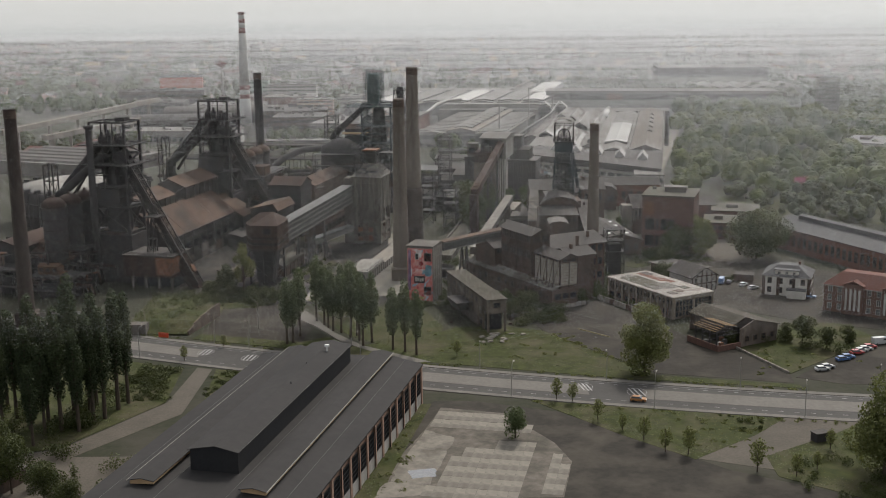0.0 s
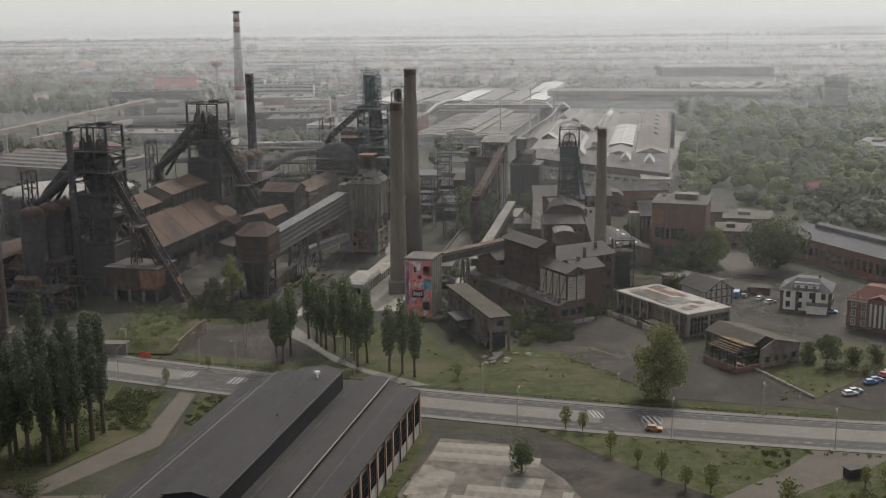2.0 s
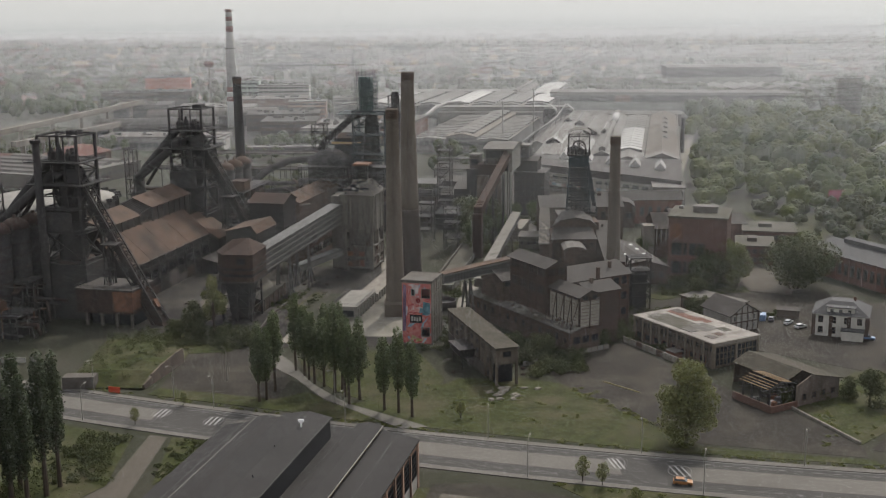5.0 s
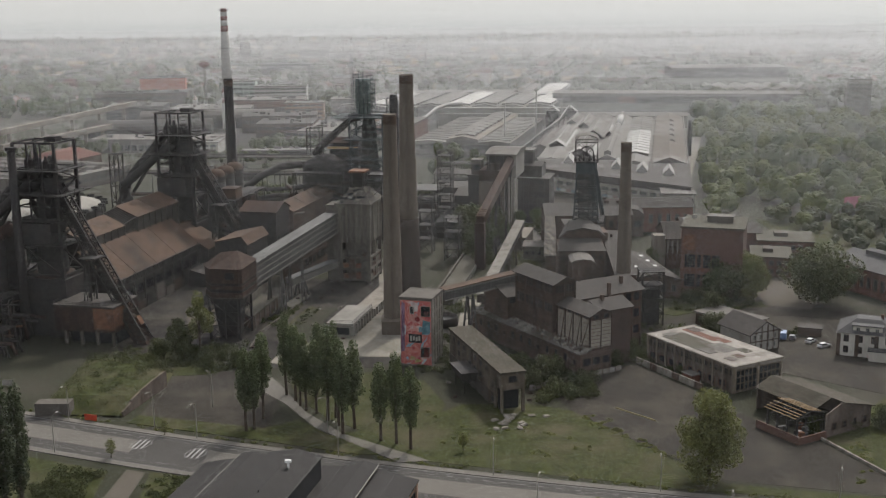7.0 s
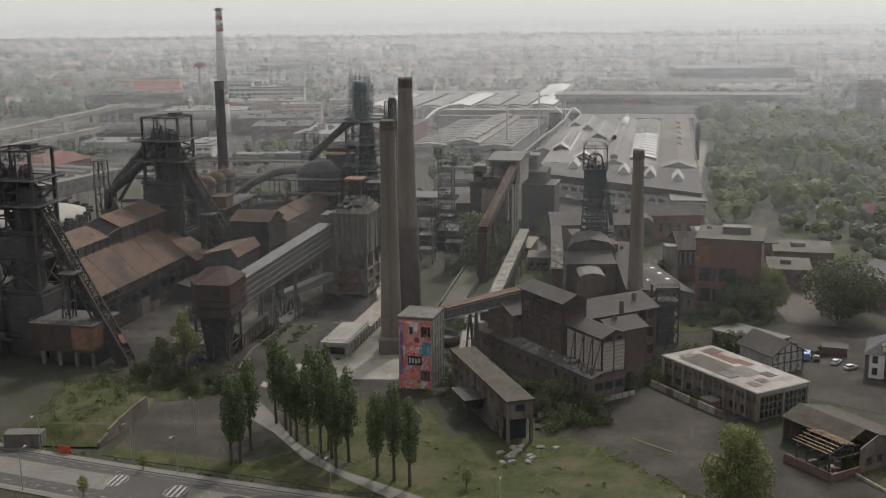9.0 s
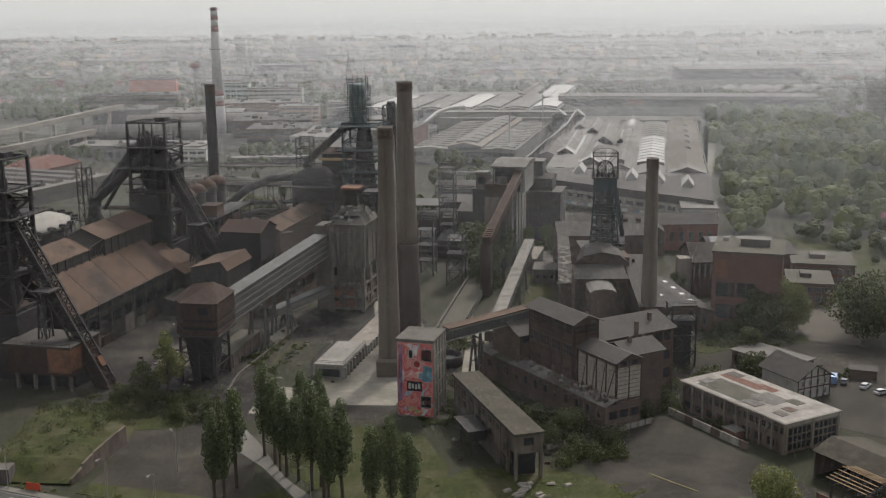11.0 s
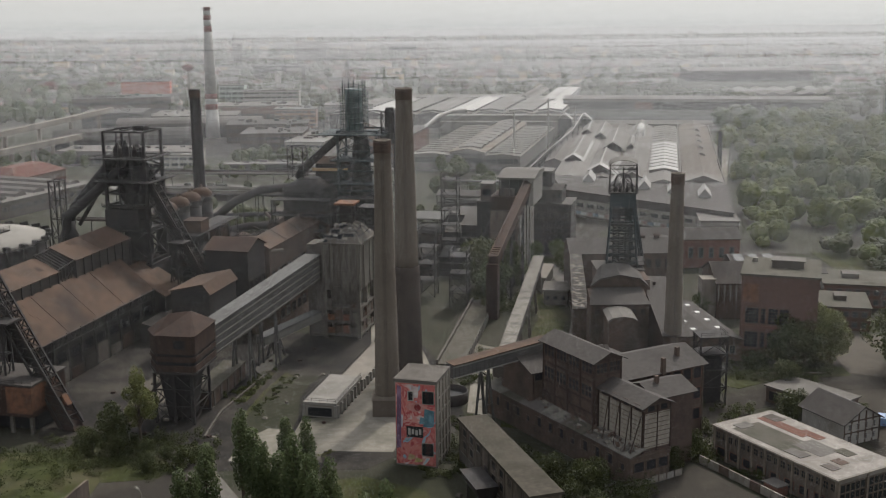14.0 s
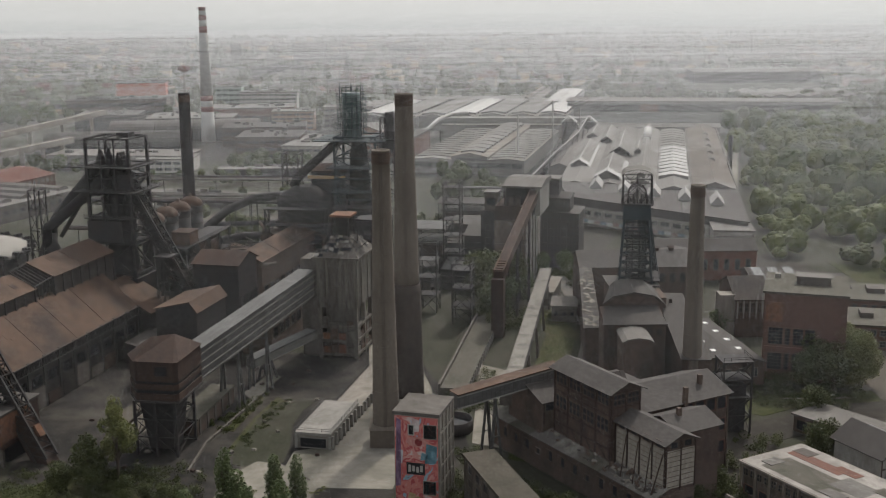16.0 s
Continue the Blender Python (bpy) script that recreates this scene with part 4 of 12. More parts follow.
def mural_tower():
    t = thing("mural_tower", "concrete tower with a coral red mural on one wall", "tower", pose(-13.0, 407.0, 0, 0, 0, -16))
    W, D, H = 9.6, 11.0, 20.0
    k = Mesh()
    k.box(0, W, 0.0, D, 0, H)
    k.done("wall", CONCRETE, t)
    k = Mesh()
    k.box(-0.3, W + 0.3, -0.3, D + 0.3, H, H + 0.7)
    k.box(0.2, W - 0.2, 0.2, D - 0.2, H + 0.7, H + 0.75)
    k.done("roof", CONCRETE_DARK, t, "stained concrete roof slab")
    k = Mesh()
    k.box(0.15, W - 0.15, -0.08, 0.0, 0.4, H - 0.3)
    k.done("mural", paint_mural(), t, "coral red and pale blue painted mural")
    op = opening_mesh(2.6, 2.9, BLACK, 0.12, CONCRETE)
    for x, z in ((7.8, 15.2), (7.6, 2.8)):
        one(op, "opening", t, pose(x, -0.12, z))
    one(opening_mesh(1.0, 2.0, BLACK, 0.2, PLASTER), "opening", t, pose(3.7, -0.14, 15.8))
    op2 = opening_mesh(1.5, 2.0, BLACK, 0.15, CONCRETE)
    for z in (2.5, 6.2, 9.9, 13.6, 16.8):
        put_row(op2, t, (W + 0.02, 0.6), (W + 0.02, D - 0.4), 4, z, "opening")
    k = Mesh()
    for z in (1.2, 4.9, 8.6, 12.3, 15.9):
        k.box(W, W + 0.25, 0, D, z, z + 0.45)
    for i in range(5):
        k.box(W, W + 0.3, i * (D - 0.5) / 4, i * (D - 0.5) / 4 + 0.5, 0, H)
    k.done("concrete_frame", CONCRETE, t)
    # broad painted fields of the mural
    for x0, x1, z0, z1, c in ((0.2, 1.5, 4.0, 19.2, (0.17, 0.1, 0.16)), (0.5, 1.9, 9.0, 12.5, (0.4, 0.38, 0.42)), (6.6, 9.3, 9.6, 14.0, (0.1, 0.2, 0.24)), (5.6, 7.4, 10.2, 12.0, (0.14, 0.25, 0.29)), (2.8, 4.6, 1.4, 3.0, (0.42, 0.3, 0.16)), (3.6, 5.6, 16.2, 19.4, (0.5, 0.36, 0.34)), (0.6, 1.3, 13.6, 17.0, (0.32, 0.16, 0.3)), (4.4, 6.4, 0.9, 2.2, (0.36, 0.3, 0.12))):
        Mesh().prism([(x0, z0), (x1 - 0.2, z0 + 0.3), (x1, z1 - 0.4), (x0 + 0.35, z1)], -0.1, -0.08).done("paint_field", mat("mural_field", c, tuple(q * 0.6 for q in c), 0.8, 0.85, 0, 0, 0.5, tuple(min(0.6, q * 1.5 + 0.05) for q in c), 0.7), t)
    ring = [(4.9 + 2.4 * math.cos(a) * (1 - 0.12 * (i % 2)), 14.2 + 1.15 * math.sin(a)) for i, a in enumerate([2 * math.pi * j / 20 for j in range(20)])]
    Mesh().prism(ring, -0.11, -0.08).done("paint_field", mat("mural_rose", (0.5, 0.24, 0.21), (0.4, 0.17, 0.15), 1.2, 0.85), t)
    disc = [(5.3 + 0.8 * math.cos(2 * math.pi * j / 16), 14.2 + 0.8 * math.sin(2 * math.pi * j / 16)) for j in range(16)]
    Mesh().prism(disc, -0.13, -0.11).done("paint_field", mat("mural_crimson", (0.26, 0.05, 0.05), None, 1.0, 0.85), t)
    # plain bars where the mural carries lettering
    k = Mesh()
    k.box(2.6, 6.6, -0.12, -0.08, 7.0, 9.6)
    k.done("letter_panel", BLACK, t)
    for i in range(4):
        k = Mesh().box(3.0 + i * 0.85, 3.6 + i * 0.85, -0.15, -0.12, 7.5 + 0.2 * (i % 2), 9.1 - 0.15 * (i % 3))
        k.done("letter_bar", PLASTER, t)
    return t


mural_tower()


# ---- low concrete platform building with railings ----
def platform_block():
    t = thing("platform_block", "low pale concrete loading house with a flat railed roof", "loading house", pose(-38.0, 438.5, 0, 0, 0, -13))
    k = Mesh()
    k.box(0.3, 8.7, 0.3, 22, 0, 3.3)
    k.done("wall", CONCRETE, t)
    k = Mesh()
    k.box(0, 9, 0, 22.4, 3.3, 4.0)
    k.done("roof", CONCRETE_LIGHT, t)
    col = Mesh().box(-0.35, 0.35, -0.35, 0.35, 0, 3.3).data("column", CONCRETE_LIGHT)
    for i in range(8):
        one(col, "column", t, pose(9.2, 0.5 + i * 3.05, 0))
    for x in (0.4, 8.7):
        one(col, "column", t, pose(x, 0.1, 0))
    one(opening_mesh(6.4, 2.3, BLACK, 0.2, CONCRETE_LIGHT), "opening", t, pose(4.5, 0.15, 0.3))
    op = opening_mesh(2.0, 2.2, BLACK, 0.15, CONCRETE)
    for i in range(7):
        one(op, "opening", t, pose(8.75, 2.0 + i * 3.05, 0.4, 0, 0, 90))
    k = Mesh()
    railing(k, [(0.2, 22, 4.0), (0.2, 0.2, 4.0), (8.8, 0.2, 4.0), (8.8, 22, 4.0)], 1.0, 2.2)
    k.done("railing", STEEL_GREY, t)
    # long raised quay behind
    q = thing("loading_quay", "long crumbling concrete quay with a row of columns", "quay", pose(-38.0, 438.5, 0, 0, 0, -13))
    k = Mesh()
    k.box(2, 9, 22.6, 62, 0, 2.6)
    k.done("deck", CONCRETE, q)
    for i in range(13):
        one(col, "column", q, pose(9.3, 24 + i * 3.05, -0.6))
    k = Mesh()
    railing(k, [(2.3, 23, 2.6), (2.3, 61, 2.6)], 1.0, 3)
    k.done("railing", STEEL_DARK, q)
    r = thing("loading_quay", "long crumbling concrete quay beside the sidings", "quay", pose(-3.5, 474, 0, 0, 0, -10), "quays")
    k = Mesh()
    k.box(0, 7, 0, 75, 0, 2.2)
    k.done("deck", MOSS_ROOF, r)
    for i in range(24):
        one(col, "column", r, pose(7.1, 1 + i * 3.05, -1.1))
    k = Mesh()
    k.box(-0.6, 0, 0, 75, 0, 3.3)
    k.done("parapet", CONCRETE_DARK, r)


platform_block()


# ---- concrete coke bunker tower ----
CONCRETE_STREAK = mat("soot_streaked_concrete", (0.165, 0.147, 0.125), (0.09, 0.08, 0.069), 0.9, 0.92, 0, 0.35, 0.3, (0.05, 0.044, 0.038), 0.8, 9)


def coke_bunker():
    t = thing("coke_bunker", "tall stained concrete coke bunker with a broken hipped roof", "bunker", pose(-27.6, 506.0, 0, 0, 0, -12))
    k = Mesh()
    k.box(-12, 0, 0, 17, 15.6, 30)
    k.done("bin", CONCRETE_STREAK, t)
    for x in (-12.0, -1.2):
        for y in (0.0, 7.9, 15.8):
            k = Mesh().box(x, x + 1.2, y, y + 1.2, 0, 15.6)
            k.done("column", CONCRETE_STREAK, t)
    # dark core fills the open storey, painting in the recess's shade
    k = Mesh()
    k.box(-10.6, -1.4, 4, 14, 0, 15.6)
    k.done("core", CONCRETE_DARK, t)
    for z in (0.8, 5.0, 9.2):
        k = Mesh().box(-12, 0, 0, 17, z, z + 0.8)
        k.done("floor_beam", CONCRETE_STREAK, t)
    pr = random.Random(8)
    for z, h in ((1.6, 3.4), (5.8, 3.4)):
        for i in range(4):
            Mesh().box(-10.7 + 2.4 * i, -8.5 + 2.4 * i, 0.25, 0.7, z, z + h * pr.choice((0.55, 0.75, 1.0))).done("infill_panel", (BRICK_SOOT, RUST_BRIGHT, CONCRETE_STREAK, BRICK)[(i * 3 + int(z)) % 4], t)
            if i < 3:
                Mesh().box(-8.45 + 2.4 * i, -8.25 + 2.4 * i, 0.1, 0.6, z, z + h).done("mullion", CONCRETE_STREAK, t)
        for i in range(5):
            Mesh().box(-0.7, -0.25, 1.4 + 3.1 * i, 4.1 + 3.1 * i, z, z + h * pr.choice((0.5, 0.8, 1.0))).done("infill_panel", (CONCRETE_STREAK, BRICK_SOOT, RUST_BRIGHT)[i % 3], t)
    Mesh().box(-10.7, -9.2, 0.5, 1.0, 10.0, 12.6).done("broken_wall", CONCRETE_STREAK, t)
    Mesh().box(-3.4, -1.3, 0.5, 1.0, 10.0, 11.4).done("broken_wall", BRICK_SOOT, t)
    rib = Mesh().box(-0.35, 0.35, -0.3, 0, 0, 14.4).data("rib", CONCRETE_STREAK)
    for x in (-11.6, -8.9, -3.1, -0.4):
        one(rib, "rib", t, pose(x, 0, 15.6))
    for y in (0.4, 5.0, 11.8, 16.6):
        one(rib, "rib", t, pose(0, y, 15.6, 0, 0, 90))
    k = Mesh()
    k.box(-13.2, 1.2, -1.2, 18.2, 30, 30.7)
    k.done("cornice", CONCRETE_STREAK, t)
    k = Mesh()
    k.frustum(-12.6, 0.6, -0.6, 17.6, 30.7, -8.6, -3.4, 5.5, 11.5, 35.5)
    k.done("roof", CONCRETE_DARK, t, "broken hipped roof, black plates standing in for its holes")
    rng = random.Random(4)
    for i in range(46):
        f, q = rng.random(), rng.random()
        if i % 2:
            x, y, z, rx, rz = -12.4 + 12.6 * f * (1 - 0.55 * q) + 3.6 * q, -0.6 + 6.1 * q, 30.75 + 4.8 * q, 38, rng.uniform(-15, 15)
            m = pose(x, y - 0.02, z + 0.05, rx, 0, 0) @ pose(0, 0, 0, 0, 0, rz)
        else:
            y = -0.4 + 17.6 * f * (1 - 0.55 * q) + 5.2 * q
            m = pose(0.6 - 4.0 * q, y, 30.8 + 4.8 * q, 0, 50, 0) @ pose(0, 0, 0, 0, 0, rng.uniform(-15, 15))
        one(Mesh().box(-0.9 * rng.uniform(0.4, 1), 0.9 * rng.uniform(0.4, 1), -0.6 * rng.uniform(0.4, 1.2), 0.6, 0.02, 0.1).data("roof_plate", rng.choice((CONCRETE_LIGHT, CONCRETE, CONCRETE_DARK, BLACK))), "roof_plate", t, m)
    # black plates on the solid roof stand in for dark holes
    hole = Mesh().box(-0.9, 0.9, -0.06, 0.06, -0.7, 0.7).data("hole", BLACK)
    for x, y, z in ((-9.5, 1.3, 32.2), (-6.5, 1.6, 32.4), (-4.2, 1.8, 32.6), (-2.2, 1.2, 31.8), (-7.6, 2.9, 33.6)):
        one(hole, "hole", t, pose(x, y - 0.05, z, -38, 0, 0))
    for y in (3.5, 7.0, 10.5):
        one(hole, "hole", t, pose(-1.1, y, 32.6, -50, 0, 90))
    k = Mesh()
    tower_frame(k, -8.4, -3.6, 5.7, 11.3, 35.4, 41.5, 2, 0.4)
    k.done("top_frame", STEEL_DARK, t)
    Mesh().box(-9.2, -2.8, 5, 12, 41.5, 42.1).done("top_roof", RUST_BRIGHT, t, "orange rusted roof plate")
    Mesh().box(-7.8, -4.2, 6.3, 10.7, 35.5, 41.4).done("top_cabin", SOOT_WALL, t)
    Mesh().box(-2.6, 7.5, 9, 16, 39.8, 40.3).done("gantry_floor", STEEL_DARK, t)
    for x in (-2, 2.5, 7):
        for y in (9.3, 15.7):
            Mesh().beam((x, y, 30), (x, y, 39.8), 0.3).done("gantry_post", STEEL_DARK, t)
    for x, X in ((-2, 7), (7, -2)):
        Mesh().beam((x, 9.3, 31), (X, 9.3, 39.5), 0.2).done("gantry_brace", STEEL_DARK, t)
    for z in (16.4, 21.6, 27.4):
        Mesh().box(-8.9, -3.1, -0.24, 0, z, z + 0.4).done("panel_frame", CONCRETE_STREAK, t)
    for x, z, w_, h_ in ((-7.5, 17.4, 1.8, 1.2), (-4.4, 22.2, 2.2, 0.8), (-1.7, 18.0, 1.4, 2.4), (-10.4, 24.0, 1.2, 3.0), (-10.2, 17.0, 1.4, 1.6)):
        Mesh().box(x - w_ / 2, x + w_ / 2, -0.05, 0, z, z + h_).done("patch_repair", CONCRETE_DARK, t)
    # stair shaft on the flank
    k = Mesh()
    k.box(-17.5, -12, 2, 10, 0, 29.5)
    k.done("shaft", CONCRETE_DARK, t)


coke_bunker()


# ---- inclined gallery and its corner tower ----
def corner_tower():
    t = thing("transfer_tower", "rust-brown sheet-clad transfer tower on steel legs", "tower", pose(-69.0, 440.5, 0, 0, 0, -10))
    a, b = 6.9, 7.4
    cham = [(-a, -b + 5.0), (-a + 3.6, -b), (a - 0.9, -b), (a, -b + 0.9), (a, b), (-a, b)]

    def ring(z0, z1, s, m, name, label=""):
        k = Mesh()
        n = len(cham)
        vs = [(x * s, y * s, z) for z in (z0, z1) for x, y in cham]
        k.add(vs, [tuple(range(n - 1, -1, -1)), tuple(range(n, 2 * n))] + [(i, (i + 1) % n, n + (i + 1) % n, n + i) for i in range(n)])
        return k.done(name, m, t, label)
    ring(18.6, 23.4, 1.0, RUST_DARK, "upper_cladding")
    # set-back black rings stand in for shade in the cladding's gaps
    ring(17.9, 18.6, 0.96, BLACK, "gap")
    ring(16.6, 17.9, 1.0, RUST_DARK, "middle_cladding")
    ring(15.6, 16.6, 0.96, BLACK, "gap")
    ring(14.0, 15.6, 1.0, RUST_DARK, "lower_cladding")
    ring(13.4, 13.95, 1.02, STEEL_DARK, "floor")
    k = Mesh()
    n = len(cham)
    k.add([(x * 1.05, y * 1.05, 23.4) for x, y in cham] + [(-2.0, -0.6, 27.2), (2.6, 2.6, 27.2)],
          [(0, 1, n), (1, 2, n + 1, n), (2, 3, n + 1), (3, 4, n + 1), (4, 5, n, n + 1), (5, 0, n), tuple(range(n - 1, -1, -1))])
    k.done("roof", RUST_DARK, t, "faceted rusty sheet roof")
    for i, (x, y) in enumerate(((-4.4, -6.4), (5.6, -6.4), (5.6, 4.6), (-5.6, 4.6), (0.6, -6.4))):
        k = Mesh().box(x - 0.3, x + 0.3, y - 0.3, y + 0.3, 0, 13.4)
        k.done("leg", STEEL_DARK, t)
    k = Mesh()
    for z0, z1 in ((0.3, 4.6), (4.6, 9.0), (9.0, 13.2)):
        for (x0, y0), (x1, y1) in (((-4.4, -6.4), (0.6, -6.4)), ((0.6, -6.4), (5.6, -6.4)), ((5.6, -6.4), (5.6, 4.6)), ((-5.6, 4.6), (-4.4, -6.4)), ((5.6, 4.6), (-5.6, 4.6))):
            k.beam((x0, y0, z0), (x1, y1, z1), 0.18)
            k.beam((x1, y1, z0), (x0, y0, z1), 0.18)
            k.beam((x0, y0, z1), (x1, y1, z1), 0.25)
    k.done("bracing", STEEL_DARK, t)
    k = Mesh()
    k.frustum(-2.6, 3.2, -3.0, 2.6, 0.4, -3.8, 4.6, -5.0, 4.0, 13.2)
    k.done("hopper", STEEL_DARK, t)
    Mesh().tube([(-2, 5, 12.6), (-7.5, -3, 6.5), (-9.5, -6, 4.0)], 0.3, 8).done("stay_pipe", RUST_DARK, t)
    one(opening_mesh(3.0, 2.2, BLACK, 0.15, RUST_DARK), "opening", t, pose(3.0, -7.45, 20.0))


corner_tower()


def inclined_gallery(a, b, w, h, material, name, label, trusses=True, legs=(), top=None):
    """Closed conveyor bridge from a to b (floor middle) with ribbed sides."""
    a, b = Vector(a), Vector(b)
    t = thing(name, label, "conveyor bridge", pose(0, 0, 0))
    d = b - a
    hor = Vector((d.x, d.y, 0)).normalized()
    s = Vector((hor.y, -hor.x, 0))
    up = Vector((0, 0, 1))
    k = Mesh()
    vs = [p + s * i * w / 2 + up * z for p in (a, b) for i, z in ((-1, 0), (1, 0), (1, h), (0, h + 0.35), (-1, h))]
    n = 5
    k.add(vs, [(4, 3, 2, 1, 0), (5, 6, 7, 8, 9)] + [(i, (i + 1) % n, n + (i + 1) % n, n + i) for i in range(n)])
    k.done("body", material, t)
    if name == "covered_bridge":
        rib = Mesh().box(-0.06, 0.06, -0.06, 0.06, 0, h).data("rib", material)
        for side in (-1, 1):
            for i in range(24):
                p = a + d * ((i + 0.5) / 24) + s * side * (w / 2 + 0.03)
                one(rib, "rib", t, Matrix.Translation(p))
    for side in (-1, 1):
        for z in (0.05, 0.95) if name == "covered_bridge" else (0.08, 0.34, 0.6, 0.86):
            k = Mesh()
            o = s * side * (w / 2 + 0.12) + up * h * z
            k.beam(a + o, b + o, 0.2, 0.2)
            k.done("rail", CONCRETE_LIGHT if material is STEEL_GREY else STEEL_DARK, t)
    k = Mesh()
    o = up * (h + 0.68)
    k.slab(a - s * (w / 2 + 0.35) + o - up * 0.2, a + s * (w / 2 + 0.35) + o - up * 0.2, b + s * (w / 2 + 0.35) + o - up * 0.2, b - s * (w / 2 + 0.35) + o - up * 0.2, 0.2)
    k.done("roof", top or material, t)
    for f in legs:
        p = a + d * f
        k = Mesh()
        for side in (-1, 1):
            foot = Vector((p.x, p.y, 0)) + s * side * (w / 2 + 0.6)
            k.beam(foot + hor * 1.5, p + s * side * w / 2, 0.55)
            k.beam(foot - hor * 1.5, p + s * side * w / 2, 0.55)
            k.beam(foot + hor * 0.8 + up * p.z * 0.45, foot - hor * 0.8 + up * p.z * 0.45, 0.3)
        k.beam(Vector((p.x, p.y, p.z * 0.9)) - s * w / 2, Vector((p.x, p.y, p.z * 0.9)) + s * w / 2, 0.35)
        k.done("trestle", material if material is not TAR_PALE else STEEL_DARK, t)
    return t


inclined_gallery((-63.6, 449.5, 13.6), (-42.2, 509, 18.8), 4.5, 7.6, STEEL_GREY, "conveyor_bridge", "grey sheet-clad inclined conveyor bridge on trestles", legs=(0.28, 0.52))
inclined_gallery((-55.5, 484, 5.2), (-41, 507, 6.6), 3.0, 2.2, STEEL_GREY, "conveyor_bridge", "low grey conveyor duct under the inclined bridge", legs=(0.25,))

# ---- blast furnaces ----
LINE = pose(-111, 453, 0, 0, 0, -13.8)     # frame of the furnace line: y runs along it


def blast_furnace(ly, label, high=62.5):
    t = thing("blast_furnace", label, "blast furnace", LINE @ pose(-14, ly, 0), "blast furnaces")
    # shaft of the furnace
    k = Mesh()
    k.lathe(0, 0, [(5.2, 0), (5.2, 14), (4.6, 18), (5.0, 22), (3.4, 40), (3.4, 44), (2.0, 47), (1.6, 52)], 20)
    k.done("shaft", STEEL_DARK, t, smooth=True)
    k = Mesh()
    k.lathe(0, 0, [(6.0, 18.5), (6.6, 18.5), (6.6, 20), (6.0, 20)], 24)
    k.done("bustle_pipe", RUST_DARK, t)
    Mesh().box(-8.2, 8.2, -7, 7, 0, 19).done("hearth_house", STEEL_DARK, t)
    # main steel tower
    k = Mesh()
    tower_frame(k, -7.2, 7.2, -6, 6, 0, 30, 3, 0.9, brace=2)
    k.done("lower_frame", STEEL_DARK, t)
    k = Mesh()
    tower_frame(k, -7.2, 7.2, -6, 6, 30, 54, 3, 0.95, brace=False)
    k.beam((7.2, -6, 38), (7.2, 6, 46), 0.4)
    k.beam((-7.2, 6, 38), (7.2, 6, 46), 0.4)
    k.done("upper_frame", STEEL_DARK, t)
    k = Mesh()
    tower_frame(k, -7.2, 7.2, -6, 6, 54, high, 1, 0.8, brace=False)
    for x in (-2.4, 2.4):
        k.beam((x, -6, high), (x, 6, high), 0.45)
        k.beam((x, -6, 54), (x, -6, high), 0.4)
    k.box(1.5, 5.5, -2, 2, high + 0.1, high + 1.6)
    k.done("top_gantry", STEEL_DARK, t)
    for z, e in ((30.0, 1.0), (38.0, 1.2), (46.5, 3.2), (54.0, 2.2)):
        k = Mesh()
        k.box(-7.4 - e * (1.9 if z > 50 else 1), 7.4 + e, -6.2 - e, 6.2 + e, z - 0.35, z)
        railing(k, [(-7.4 - e * (1.9 if z > 50 else 1), -6.2 - e, z), (7.4 + e, -6.2 - e, z), (7.4 + e, 6.2 + e, z)], 1.1, 2.6, 0.1)
        k.done("platform", STEEL_DARK, t)
    for z in (33.8, 42.2, 50.2):
        k = Mesh()
        for x in (-7.2, -2.4, 2.4, 7.2):
            k.beam((x, -6, z), (x, 6, z), 0.4)
        for y in (-6, -2, 2, 6):
            k.beam((-7.2, y, z), (7.2, y, z), 0.35)
        k.done("cross_girder", STEEL_DARK, t)
    for x in (-2.4, 2.4):
        k = Mesh().beam((x, -6, 30), (x, -6, 54), 0.5)
        k.done("mullion_post", STEEL_DARK, t)
    Mesh().lathe(0.5, 0, [(3.4, 37), (3.9, 40), (3.9, 44), (2.4, 46.5)], 18).done("bell_floor_drum", STEEL_DARK, t, smooth=True)
    # skip house, machinery on the top
    k = Mesh()
    k.box(-7.8, 4.2, -7.0, 2.0, 30.2, 37.0)
    k.done("top_house", STEEL_DARK, t)
    for x, y, w, h in ((-4.5, -2, 1.4, 4.5), (-1.0, -3, 1.1, 5.5), (1.8, -2.4, 0.9, 4.0), (4.6, -3, 1.5, 3.2), (0.5, 2.5, 1.8, 3.6)):
        k = Mesh()
        k.lathe(x, y, [(w, 54), (w, 54 + h * 0.6), (w * 0.5, 54 + h * 0.8), (w * 0.35, 54 + h)], 12)
        k.done("bell_hopper", STEEL_DARK, t)
    k = Mesh()
    k.box(1.6, 6.6, -5.6, -2, 47, 51.5)
    k.done("hoist_cabin", STEEL_DARK, t)
    Mesh().box(-6.4, -2.8, 1, 5.6, 47, 52).done("hoist_cabin", STEEL_DARK, t)
    # uptakes joining to downcomers
    for x, y in ((-3.2, -2.5), (3.2, -2.5), (3.2, 2.5), (-3.2, 2.5)):
        k = Mesh()
        k.tube([(x * 0.5, y * 0.5, 37), (x * 1.25, y * 1.1, 43), (x * 1.25, y * 1.1, 49), (-1.6, y * 0.4, 54.5)], 1.15, 10)
        k.done("uptake", STEEL_DARK, t, smooth=True)
